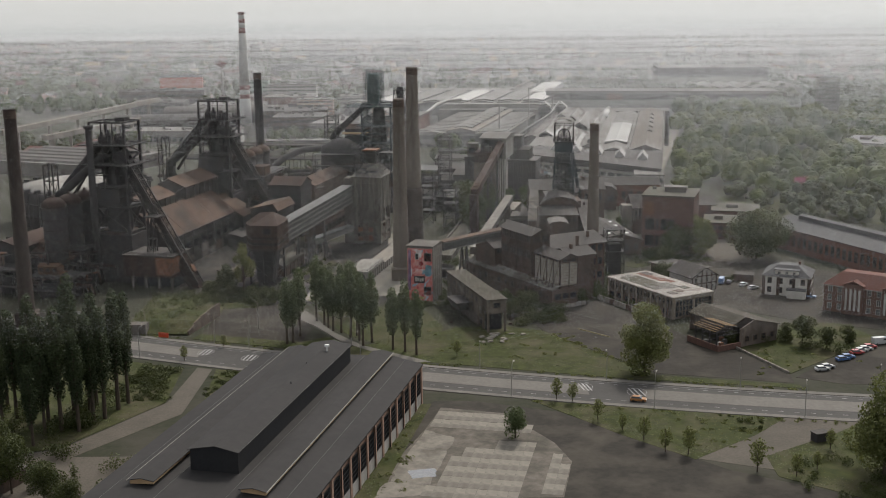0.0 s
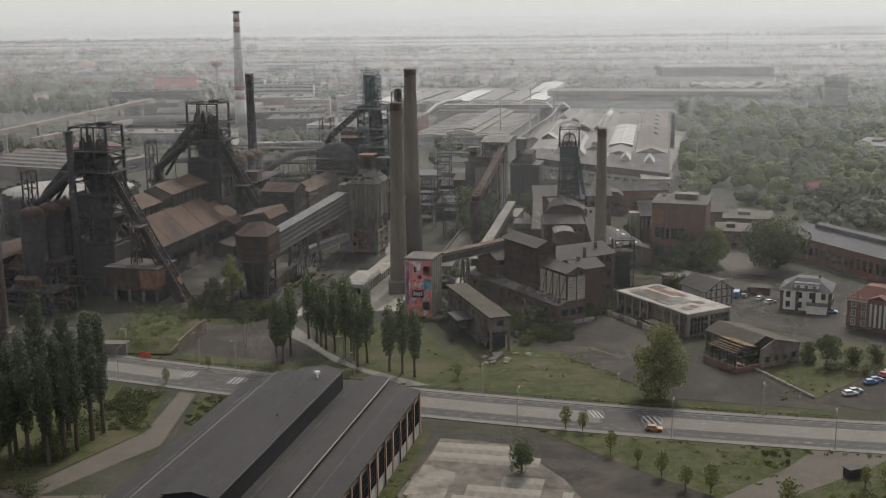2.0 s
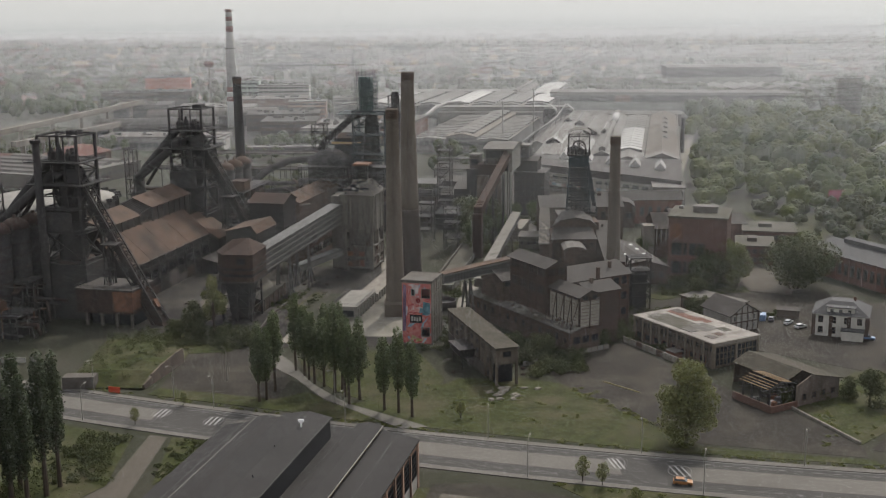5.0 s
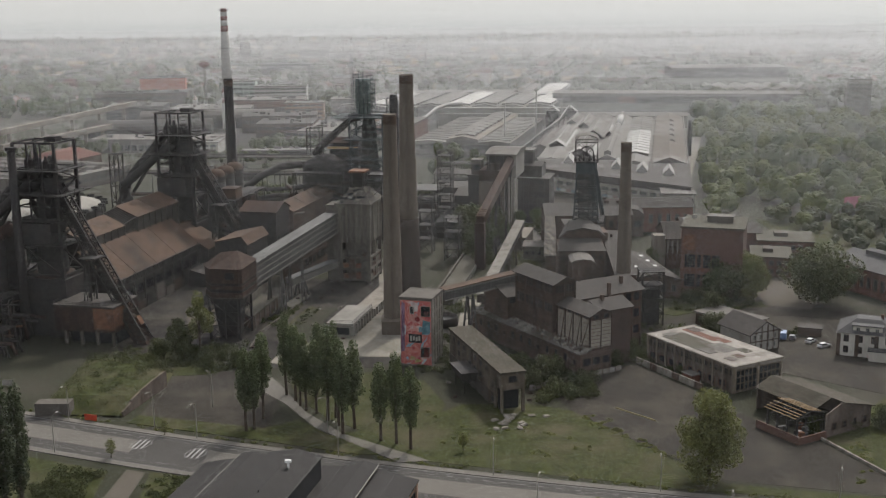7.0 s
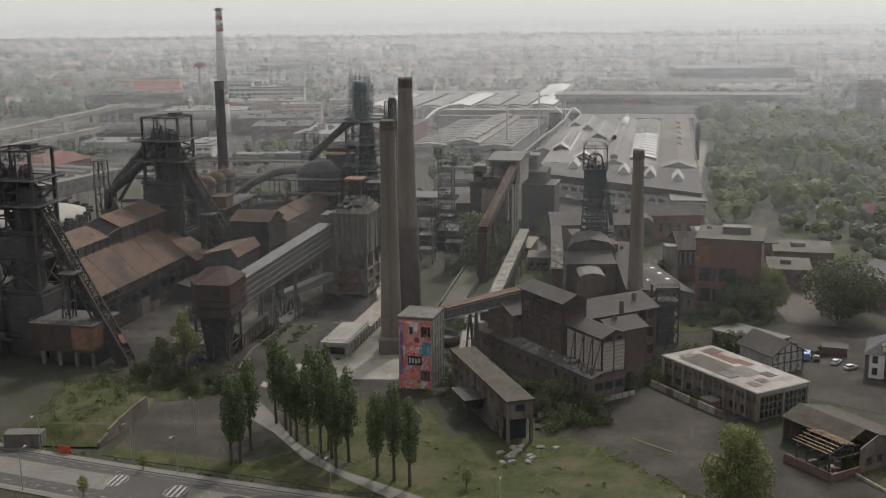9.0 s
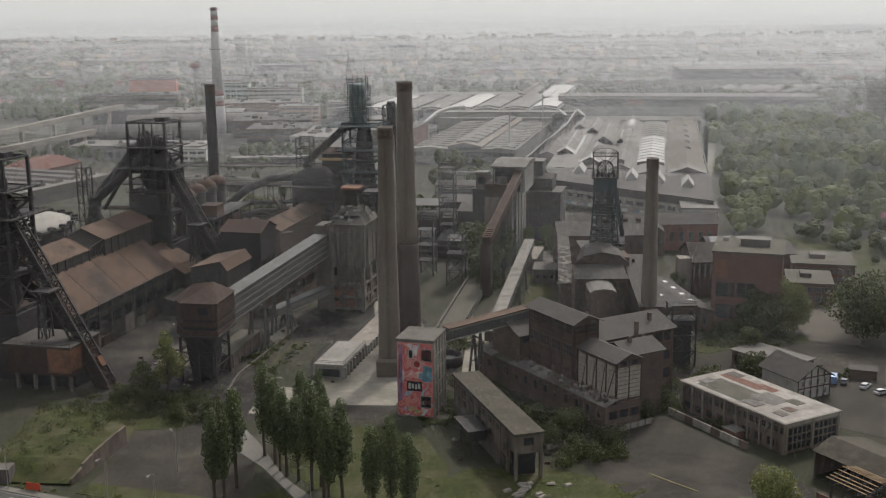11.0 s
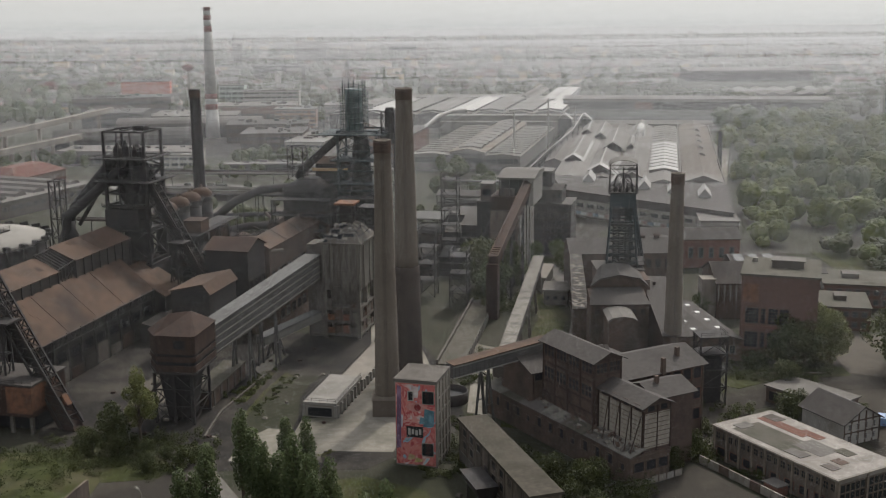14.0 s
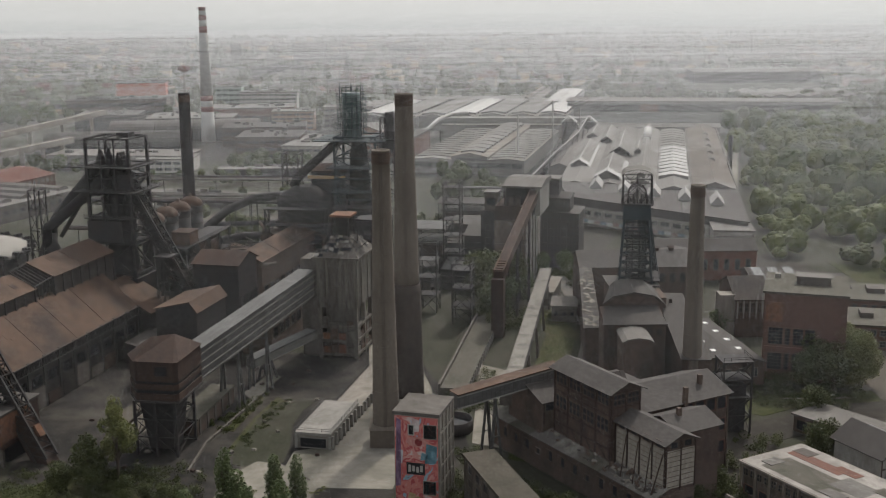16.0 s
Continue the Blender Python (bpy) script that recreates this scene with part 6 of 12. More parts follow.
# ---- furnace with the lookout tower ----
def lookout_furnace():
    t = thing("lookout_furnace", "dark blast furnace topped by a green spiral lookout tower", "blast furnace", pose(-32.7, 602, 0, 0, 0, -10))
    k = Mesh()
    k.box(-7.5, 7.5, -6.5, 6.5, 0, 17)
    k.done("base_house", STEEL_DARK, t)
    k = Mesh()
    tower_frame(k, -7.6, 7.6, -6.5, 6.5, 17, 55, 5, 0.75, brace=2)
    k.done("frame", STEEL_GREEN, t)
    k = Mesh()
    k.lathe(0, 0, [(5.4, 0), (5.4, 20), (3.6, 40), (3.4, 48), (2.4, 54)], 20)
    k.done("shaft", STEEL_DARK, t, smooth=True)
    for z, e in ((26, 1.2), (35, 1.6), (44, 2.6), (54, 3.6)):
        k = Mesh()
        k.box(-7.6 - e * (2 if z > 50 else 1), 7.6 + e, -6.5 - e, 6.5 + e, z - 0.35, z)
        railing(k, [(-7.6 - e * (2 if z > 50 else 1), -6.5 - e, z), (7.6 + e, -6.5 - e, z), (7.6 + e, 6.5 + e, z)], 1.1, 2.2, 0.1)
        k.done("platform", STEEL_GREEN, t)
    k = Mesh()
    k.lathe(-2.4, 0, [(3.4, 54), (3.4, 70.5)], 20)
    k.done("core", mat("green_glazing", (0.09, 0.14, 0.13), (0.06, 0.1, 0.095), 0.6, 0.3, spec=0.5), t, "green glazed lookout core", smooth=True)
    post = Mesh().box(-0.06, 0.06, -0.06, 0.06, 0, 1.2).data("ramp_post", STEEL_GREEN)
    for i in range(8):
        n, R = 20, 5.6 if i < 7 else 4.6
        k, rail = Mesh(), []
        for j in range(n + 1):
            a, z = 2 * math.pi * j / n, 56 + 2.0 * i + 2.0 * j / n
            c, s = math.cos(a), math.sin(a)
            k.v += [(-2.4 + 4.0 * c, 4.0 * s, z), (-2.4 + R * c, R * s, z), (-2.4 + R * c, R * s, z + 0.15), (-2.4 + 4.0 * c, 4.0 * s, z + 0.15)]
            rail.append((-2.4 + R * c, R * s, z + 1.3))
            if j % 2 == 0 and j < n:
                one(post, "ramp_post", t, pose(-2.4 + R * c * 0.98, R * s * 0.98, z + 0.12))
        for j in range(n):
            for e in range(4):
                k.f.append((4 * j + e, 4 * j + (e + 1) % 4, 4 * j + 4 + (e + 1) % 4, 4 * j + 4 + e))
                k.m.append(0)
        k.done("spiral_ramp", STEEL_GREEN, t)
        Mesh().tube(rail, 0.08, 5).done("ramp_rail", STEEL_GREEN, t)
    for i in range(14):
        a = 2 * math.pi * i / 14
        Mesh().beam((-2.4 + 4.3 * math.cos(a), 4.3 * math.sin(a), 54), (-2.4 + 4.3 * math.cos(a), 4.3 * math.sin(a), 72.5 + 0.8 * (i % 3)), 0.2).done("mast", STEEL_GREEN, t)
    k = Mesh()
    k.tube([(-3, -1.5, 54), (-8, -1.5, 52.5), (-23, -2, 39.5), (-25, -2, 36)], 1.6, 14)
    k.done("downcomer", STEEL_DARK, t, smooth=True)
    k = Mesh()
    tower_frame(k, -28, -22, -5, 1, 36, 48.5, 3, 0.4)
    k.done("catcher_frame", STEEL_DARK, t)
    k = Mesh()
    tower_frame(k, 9, 14, -4, 4, 0, 62, 9, 0.4, brace=2)
    k.box(8.6, 14.4, -4.4, 4.4, 50, 54)
    k.lathe(11.5, 0, [(1.9, 54), (1.9, 62), (1.5, 63.5)], 14)
    k.done("lift_tower", STEEL_DARK, t)
    k = Mesh()
    k.lathe(-20, -3, [(10.5, 0), (10.5, 31), (9.6, 33), (4, 36.5)], 28)
    k.done("gas_cleaner", STEEL_DARK, t, smooth=True)
    for z in (8, 16, 24):
        Mesh().lathe(-20, -3, [(10.4, z), (10.75, z), (10.75, z + 0.5), (10.4, z + 0.5)], 28).done("band", RUST_DARK, t)
    k = Mesh()
    tower_frame(k, -31, -9, -18, -13.4, 0, 30, 5, 0.45)
    k.done("cleaner_gantry", STEEL_DARK, t)
    for z in (12, 18, 24, 30):
        Mesh().box(-31.4, -8.6, -18.4, -13, z, z + 0.22).done("gantry_floor", STEEL_DARK, t)
    k = Mesh()
    n = 20
    pts = [(-20 + 10.8 * math.cos(2 * math.pi * i / n), -3 + 10.8 * math.sin(2 * math.pi * i / n), 31.4) for i in range(n + 1)]
    railing(k, pts, 1.1, 3, 0.14)
    k.done("cleaner_rail", STEEL_DARK, t)
    Mesh().box(-19, -6, 2, 12, 0, 41.5).done("cleaner_house", STEEL_DARK, t)
    Mesh().gable(-19, -6, 2, 12, 41.5, 43.5, 0.2, 0.5, "x").done("cleaner_roof", RUST_DARK, t)
    Mesh().box(-20, -6, 0.6, 1.9, 38.6, 39.6).done("cleaner_walk", CREAM, t, "faded yellow walkway")
    Mesh().box(-6, 9.5, -15, -6.6, 0, 14).done("valve_house", STEEL_DARK, t)
    Mesh().gable(-6, 9.5, -15, -6.6, 14, 16, 0.2, 0.4, "x").done("valve_roof", RUST_DARK, t)
    k = Mesh()
    tower_frame(k, -7, 12, -13, -6.6, 16, 30, 3, 0.4, brace=2)
    k.done("front_gantry", STEEL_DARK, t)
    for z in (20.5, 25.2, 30):
        Mesh().box(-7.4, 12.4, -13.4, -6.4, z, z + 0.2).done("gantry_floor", STEEL_DARK, t)


lookout_furnace()
# slim steel frames beside the bunker
for x, y, h in ((1.5, 600, 38), (-7, 560, 24), (4, 545, 20)):
    t = thing("lattice_tower", "slim sooty lattice tower", "tower", pose(x, y, 0, 0, 0, -12), "lattice towers")
    k = Mesh()
    tower_frame(k, -3, 3, -3, 3, 0, h, max(3, int(h / 5)), 0.35, brace=2)
    k.done("frame", STEEL_DARK, t)
    for z in range(6, int(h), 6):
        Mesh().box(-3.4, 3.4, -3.4, 3.4, z, z + 0.15).done("floor", STEEL_DARK, t)


# ---- gas holder turned hall ----
def gas_holder():
    t = thing("gas_holder", "low round hall with a pale shallow dome and ringed galleries", "gas holder", pose(-181, 578, 0))
    R = 31
    Mesh().lathe(0, 0, [(R, 0), (R, 17.5)], 64).done("wall", STEEL_DARK, t, smooth=True)
    Mesh().lathe(0, 0, [(R + 0.4, 17.5), (R + 0.4, 18.2), (R * 0.7, 20.2), (R * 0.35, 21.4), (0.4, 21.8)], 64).done("dome", CONCRETE_LIGHT, t, "pale domed roof", smooth=True)
    for z in (6.0, 12.0, 17.6):
        k = Mesh()
        n = 48
        pts = [(math.cos(2 * math.pi * i / n) * (R + 1.6), math.sin(2 * math.pi * i / n) * (R + 1.6), z) for i in range(n + 1)]
        for a, b in zip(pts, pts[1:]):
            k.slab((a[0] * 0.95, a[1] * 0.95, z), a, b, (b[0] * 0.95, b[1] * 0.95, z), 0.15)
        railing(k, pts, 1.1, 4, 0.12)
        k.done("gallery", STEEL_DARK, t)
    post = Mesh().box(-0.3, 0.3, -0.3, 0.3, 0, 18)
    for a in (0, 1, 2):
        post.tube([(-1 + a, -0.8, 19), (-1 + a, 0.8, 19)], 0.5, 8)
    post.box(-1.6, 1.6, -0.8, 0.8, 18.0, 18.5)
    me = post.data("guide_post", STEEL_DARK)
    for i in range(28):
        a = 2 * math.pi * i / 28
        one(me, "guide_post", t, Matrix.Translation((math.cos(a) * (R + 1.2), math.sin(a) * (R + 1.2), 0)) @ Matrix.Rotation(a, 4, "Z"))


gas_holder()


# pipes, gangways and small roofs between stock houses, stoves and bunker
random.seed(17)
for i in range(26):
    x, y = random.uniform(-14, 34), random.uniform(96, 176)
    t = thing("stand_pipe", "sooty stand pipe among the furnace racks", "pipe", LINE @ pose(x, y, 0), "stand pipes")
    h_, r_ = random.uniform(9, 21), random.choice((0.18, 0.25, 0.4, 0.6))
    Mesh().tube([(0, 0, 0), (0, 0, h_ - 1), (0.3, 0.7, h_), (random.uniform(-9, 9), random.uniform(3, 10), h_ + 0.3)], r_, 8).done("pipe", random.choice((STEEL_DARK, RUST_DARK, STEEL_DARK, SHEET)), t, smooth=True)
    Mesh().lathe(0, 0, [(r_ + 0.15, 2), (r_ + 0.15, 2.3)], 8).done("flange", STEEL_DARK, t)
for i in range(6):
    t = thing("gangway", "sooty railed gangway on trestles between the houses", "gangway", LINE @ pose(-12 + 2.2 * i, 99 + 11 * i, 0, 0, 0, 12 * (i % 3) - 10), "gangways")
    z = 12 + 2.2 * (i % 4)
    k = Mesh()
    lattice(k, (0, 0, z), (24, 2, z + 2), 1.7, 10, 0.2)
    k.done("girder", STEEL_DARK, t)
    for x in (1, 12, 23):
        k = Mesh()
        tower_frame(k, x - 0.8, x + 0.8, 0, 2, 0, z - 0.8, 3, 0.25)
        k.done("trestle", STEEL_DARK, t)
for i, (x, y, w, d, h) in enumerate(((-10, 100, 9, 10, 13), (2, 118, 8, 12, 11), (-8, 138, 10, 9, 15), (6, 150, 7, 8, 19), (32, 118, 7, 16, 9), (33, 142, 6, 12, 12))):
    rust_hall("valve_house", "small sooty valve house with a rusty roof", x, x + w, y, y + d, h, h + 1.6, 0.5, (STEEL_DARK, BRICK_SOOT)[i % 2], (RUST, RUST_DARK)[i % 2], wins=2)

# ---- coal preparation house of the colliery ----
def prep_house():
    """Stepped preparation house; the corner of the boarded block is its origin, y runs along the flank."""
    t = thing("preparation_house", "stepped sooty brick preparation house with grey felt roofs", "works building", pose(40.95, 393.9, 0, 0, 0, 29))
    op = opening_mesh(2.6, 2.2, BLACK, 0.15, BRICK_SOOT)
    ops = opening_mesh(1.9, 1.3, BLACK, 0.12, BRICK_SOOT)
    # low annex along the flank, its eaves a little askew
    k = Mesh()
    ring_ = [(-3.4, -0.3), (7.4, -0.3), (7.4, 15), (2, 56), (-5.6, 56)]
    n = len(ring_)
    hs_ = [7.0, 7.6, 8.0, 8.6, 7.4]
    k.add([(x, y, 0) for x, y in ring_] + [(x, y, h) for (x, y), h in zip(ring_, hs_)], [(4, 3, 2, 1, 0), (5, 6, 7, 8, 9)] + [(i, (i + 1) % n, n + (i + 1) % n, n + i) for i in range(n)])
    k.done("annex_wall", BRICK_SOOT, t)
    for i in range(7):
        y0, y1 = -0.9 + 8.2 * i, -0.9 + 8.2 * (i + 1) - 0.06
        e = lambda y: -4.0 - 0.041 * (y + 0.9)
        r_ = lambda y: 0.2 if y < 16 else (-1.1 if y < 37 else 2.4)
        k = Mesh()
        k.slab((e(y0), y0, 7.3 + 0.006 * y0), (r_(y0 + 1), y0, 8.7 + 0.006 * y0), (r_(y0 + 1), y1, 8.7 + 0.006 * y1), (e(y1), y1, 7.3 + 0.006 * y1), 0.22)
        k.done("annex_roof", (WORN_FELT, TAR_PALE, MOSS_ROOF)[i % 3], t, "broken mossy felt lean-to roof")
    rng = random.Random(11)
    rub = [Mesh().frustum(-0.6, 0.6, -0.35, 0.3, 0, -0.4, 0.5, -0.2, 0.25, h_).data("rubble", q_) for h_, q_ in ((0.2, CONCRETE_DARK), (0.3, CONCRETE), (0.12, TAR), (0.25, BRICK_SOOT))]
    for i in range(110):
        x, y = rng.uniform(-3.6, -0.3), rng.uniform(0, 40)
        ob = one(rng.choice(rub), "rubble", t, pose(x, y, 7.5 + (x + 4) * 0.34 + 0.006 * y, 0, -17, rng.uniform(0, 180)))
        ob.scale = [rng.uniform(0.5, 1.5)] * 3
    for i in range(12):
        y = 2.5 + 4.4 * i
        one(op if i % 4 else ops, "opening", t, pose(-3.46 - 0.039 * (y + 0.3), y, 3.6, 0, 0, -92.3))
    put_row(op, t, (-2.8, -0.36), (7.2, -0.36), 3, 3.4, "opening")
    for z in (3.0, 6.6):
        Mesh().box(-3.5, 7.5, -0.44, -0.3, z, z + 0.3).done("string_course", BRICK_SOOT, t)
    # boarded block
    k = Mesh()
    k.box(0, 7.6, 0, 16, 6.6, 18.0)
    k.prism([(0, 18.0), (7.6, 18.0), (3.8, 19.5)], 0, 16)
    k.done("middle_wall", BRICK_BROWN, t)
    board = Mesh().box(-1.76, 1.76, -0.1, 0, 0, 8.0).data("boarding", BOARD)
    for i in range(2):
        one(board, "boarding", t, pose(1.95 + 3.7 * i, 0, 8.2))
    for i in range(4):
        one(board, "boarding", t, pose(0, 2.0 + 3.95 * i, 8.6, 0, 0, -90))
    rail = Mesh().box(-3.7, 3.7, -0.13, -0.1, -0.05, 0.05).data("batten", RUST_DARK)
    rail2 = Mesh().box(-7.9, 7.9, -0.13, -0.1, -0.035, 0.035).data("batten", RUST_DARK)
    for i in range(8):
        one(rail, "batten", t, pose(3.8, 0, 8.6 + i * 1.05))
        one(rail2, "batten", t, pose(0, 7.95, 9.0 + i * 1.05, 0, 0, -90))
    post = Mesh().box(-0.14, 0.14, -0.22, 0.05, 7.2, 18.0).data("post", RUST_DARK)
    for x in (0.1, 3.8, 7.5):
        one(post, "post", t, pose(x, 0, 0))
    for y in (0.1, 4.0, 8.0, 12.0, 15.9):
        one(post, "post", t, pose(0, y, 0, 0, 0, -90))
    put_row(ops, t, (0.3, -0.06), (7.3, -0.06), 2, 16.6, "opening")
    for i in range(4):
        one(ops, "opening", t, pose(-0.06, 2.0 + 3.95 * i, 16.7, 0, 0, -90))
    Mesh().gable(0, 7.6, 0, 16, 18.1, 19.7, 0.18, 0.9).done("middle_roof", TAR, t)
    for i in range(5):
        k = Mesh().beam((-0.25, 0.4 + 3.9 * i, 15.8), (-3.2, -1.6 + 3.9 * i if i else 0.2, 7.9), 0.18)
        k.done("raking_strut", RUST_DARK, t)
    # high block: brick panels in a steel grid, two rows of broad windows
    k = Mesh()
    k.box(-1.3, 6.4, 16, 36.5, 6, 24.0)
    k.prism([(-1.3, 24.0), (6.4, 24.0), (2.55, 25.6)], 16, 36.5)
    k.done("high_wall", BRICK_BROWN, t)
    Mesh().gable(-1.3, 6.4, 16, 36.5, 24.1, 25.8, 0.2, 1.0).done("high_roof", TAR, t)
    for z in (11.2, 14.0, 18.6, 20.2, 23.5):
        Mesh().box(-1.44, -1.3, 16, 36.5, z, z + 0.32).done("steel_band", RUST_DARK, t)
        Mesh().box(-1.3, 6.4, 15.86, 16, z, z + 0.32).done("steel_band", RUST_DARK, t)
    sp = Mesh().box(-0.17, 0.17, -0.18, 0.02, 7, 24).data("steel_post", RUST_DARK)
    for i in range(5):
        one(sp, "steel_post", t, pose(-1.3, 16.2 + 5.03 * i, 0, 0, 0, -90))
    for x in (-1.1, 2.55, 6.2):
        one(sp, "steel_post", t, pose(x, 16, 0))
    wide = sash_mesh(3.9, 2.7, BRICK_SOOT, BLACK, 3, 2, 0.14, 0.12)
    for i in range(4):
        for z in (15.0, 20.7):
            one(wide, "window", t, pose(-1.36, 18.7 + 5.03 * i, z, 0, 0, -90))
    front = sash_mesh(2.9, 2.3, BRICK_SOOT, BLACK, 3, 2, 0.12, 0.1)
    for x in (0.7, 4.4):
        one(front, "window", t, pose(x, 15.94, 20.9))
    brace = Mesh().beam((0, 0, 0), (0, 3.6, 3.4), 0.14).data("brace", RUST_DARK)
    for i in range(4):
        one(brace, "brace", t, pose(-1.42, 16.8 + 5.03 * i, 8.4))
    # lower cross block and rear wing
    Mesh().prism_x([(5, 0), (15.6, 0), (15.6, 17.2), (10.3, 19.0), (5, 17.2)], 7.8, 18.4).done("side_wall", BRICK_BROWN, t)
    Mesh().gable(7.7, 18.4, 5, 15.6, 17.3, 19.2, 0.18, 0.8, "x").done("side_roof", TAR, t)
    Mesh().prism_x([(17, 0), (33, 0), (33, 18.0), (25, 20.6), (17, 18.0)], 6.6, 32).done("rear_wall", BRICK_BROWN, t)
    Mesh().gable(6.6, 32, 17, 33, 18.1, 20.9, 0.2, 0.9, "x").done("rear_roof", TAR, t)
    wn = opening_mesh(2.4, 2.8, BLACK, 0.15, BRICK)
    for z in (4, 9.2, 14.4):
        put_row(wn, t, (19, 16.95), (31.6, 16.95), 4, z, "opening")
    for z in (9.0, 14.2):
        put_row(wn, t, (32.05, 17), (32.05, 33), 4, z, "opening")
        put_row(ops, t, (18.45, 5.4), (18.45, 15.2), 3, z, "opening")
    for x in (19.2, 22.3, 25.5, 28.6, 31.8):
        Mesh().box(x - 0.2, x + 0.2, 16.8, 17, 0, 18).done("pilaster", BRICK_SOOT, t)
    Mesh().box(6, 24, 33, 47, 0, 15.5).done("back_wall", BRICK_SOOT, t)
    Mesh().box(5.6, 24.4, 33.05, 47.4, 15.5, 15.8).done("back_roof", TAR, t)
    # two rows of raised corrugated roof lights
    saw = Mesh().prism_x([(0, 0), (3.2, 0), (1.6, 2.3)], -0.62, 0.62).data("rooflight", SHEET)
    for i in range(6):
        one(saw, "rooflight", t, pose(8.4 + 1.32 * i, 34.0, 17.6 - 1.6))
        one(saw, "rooflight", t, pose(13.6 + 1.32 * i, 38.6, 17.6 - 1.6))
    # half-timbered block behind, and flues
    Mesh().prism_x([(38, 0), (52, 0), (52, 15.6), (45, 18.0), (38, 15.6)], -3.4, 8.5).done("back_block", BRICK_SOOT, t)
    Mesh().gable(-3.4, 8.5, 38, 52, 15.7, 18.3, 0.2, 0.8, "x").done("back_block_roof", TAR, t)
    put_row(opening_mesh(2.2, 1.8, BLACK, 0.12, SHEET), t, (-3.0, 37.94), (8.2, 37.94), 4, 13.2, "opening")
    for i in range(5):
        Mesh().box(-3.3 + 2.9 * i, -3.0 + 2.9 * i, 37.86, 38, 10, 15.6).done("timber", RUST_DARK, t)
    for x, y, h in ((18.8, 16.2, 21.5), (11.2, 9.4, 20.4), (27, 21, 21.6)):
        Mesh().box(x - 0.45, x + 0.45, y - 0.45, y + 0.45, h - 6, h).done("flue", BRICK_SOOT, t)
    return t


prep_house()


def lattice_shed(x, y, rz):
    t = thing("steel_stage", "small open steel stage with platforms", "steel stage", pose(x, y, 0, 0, 0, rz))
    k = Mesh()
    tower_frame(k, 0, 7, 0, 6, 0, 18, 4, 0.4, brace=2)
    for z in (9, 13.5, 18):
        k.box(-0.3, 7.3, -0.3, 6.3, z, z + 0.2)
    railing(k, [(0, 0, 18.2), (7, 0, 18.2), (7, 6, 18.2)], 1.1, 2, 0.09)
    k.done("frame", STEEL_DARK, t)
    Mesh().box(1, 6, 1, 5, 0, 12).done("bin", STEEL_DARK, t)


lattice_shed(64.5, 444, 5)


# ---- covered bridge from the mural tower, and the long sloping bridge ----
inclined_gallery((-0.5, 423, 15.3), (24.0, 437, 17.5), 3.4, 3.0, STEEL_GREY, "covered_bridge", "grey covered bridge with a rusty roof between tower and preparation house", legs=(0.35,), top=RUST)
inclined_gallery((12.2, 437, 10.5), (34.0, 578, 7.2), 3.3, 2.4, SHEET, "conveyor_bridge", "long low conveyor bridge with a pale broken felt roof", legs=(0.12, 0.3, 0.5, 0.7, 0.88), top=WORN_FELT)
t = thing("round_tank", "low dark round settling tank", "tank", pose(-0.5, 449, 0))
Mesh().lathe(0, 0, [(5.0, 0), (5.0, 3.0), (4.7, 3.0), (4.7, 1.5)], 32).done("shell", STEEL_DARK, t, smooth=True)
Mesh().lathe(0, 0, [(4.69, 1.4), (4.69, 1.6)], 32).done("water", BLACK, t)
t = thing("small_hut", "small concrete hut with a flat felt roof", "hut", pose(33, 545, 0, 0, 0, -8))
Mesh().box(0, 8, 0, 12, 0, 5).done("wall", CONCRETE_DARK, t)
Mesh().box(-0.5, 8.5, -0.5, 12.5, 5, 5.4).done("roof", TAR_PALE, t)
put_row(opening_mesh(1.4, 1.6, BLACK, 0.1, CONCRETE), t, (0, -0.05), (8, -0.05), 3, 1.8, "opening")


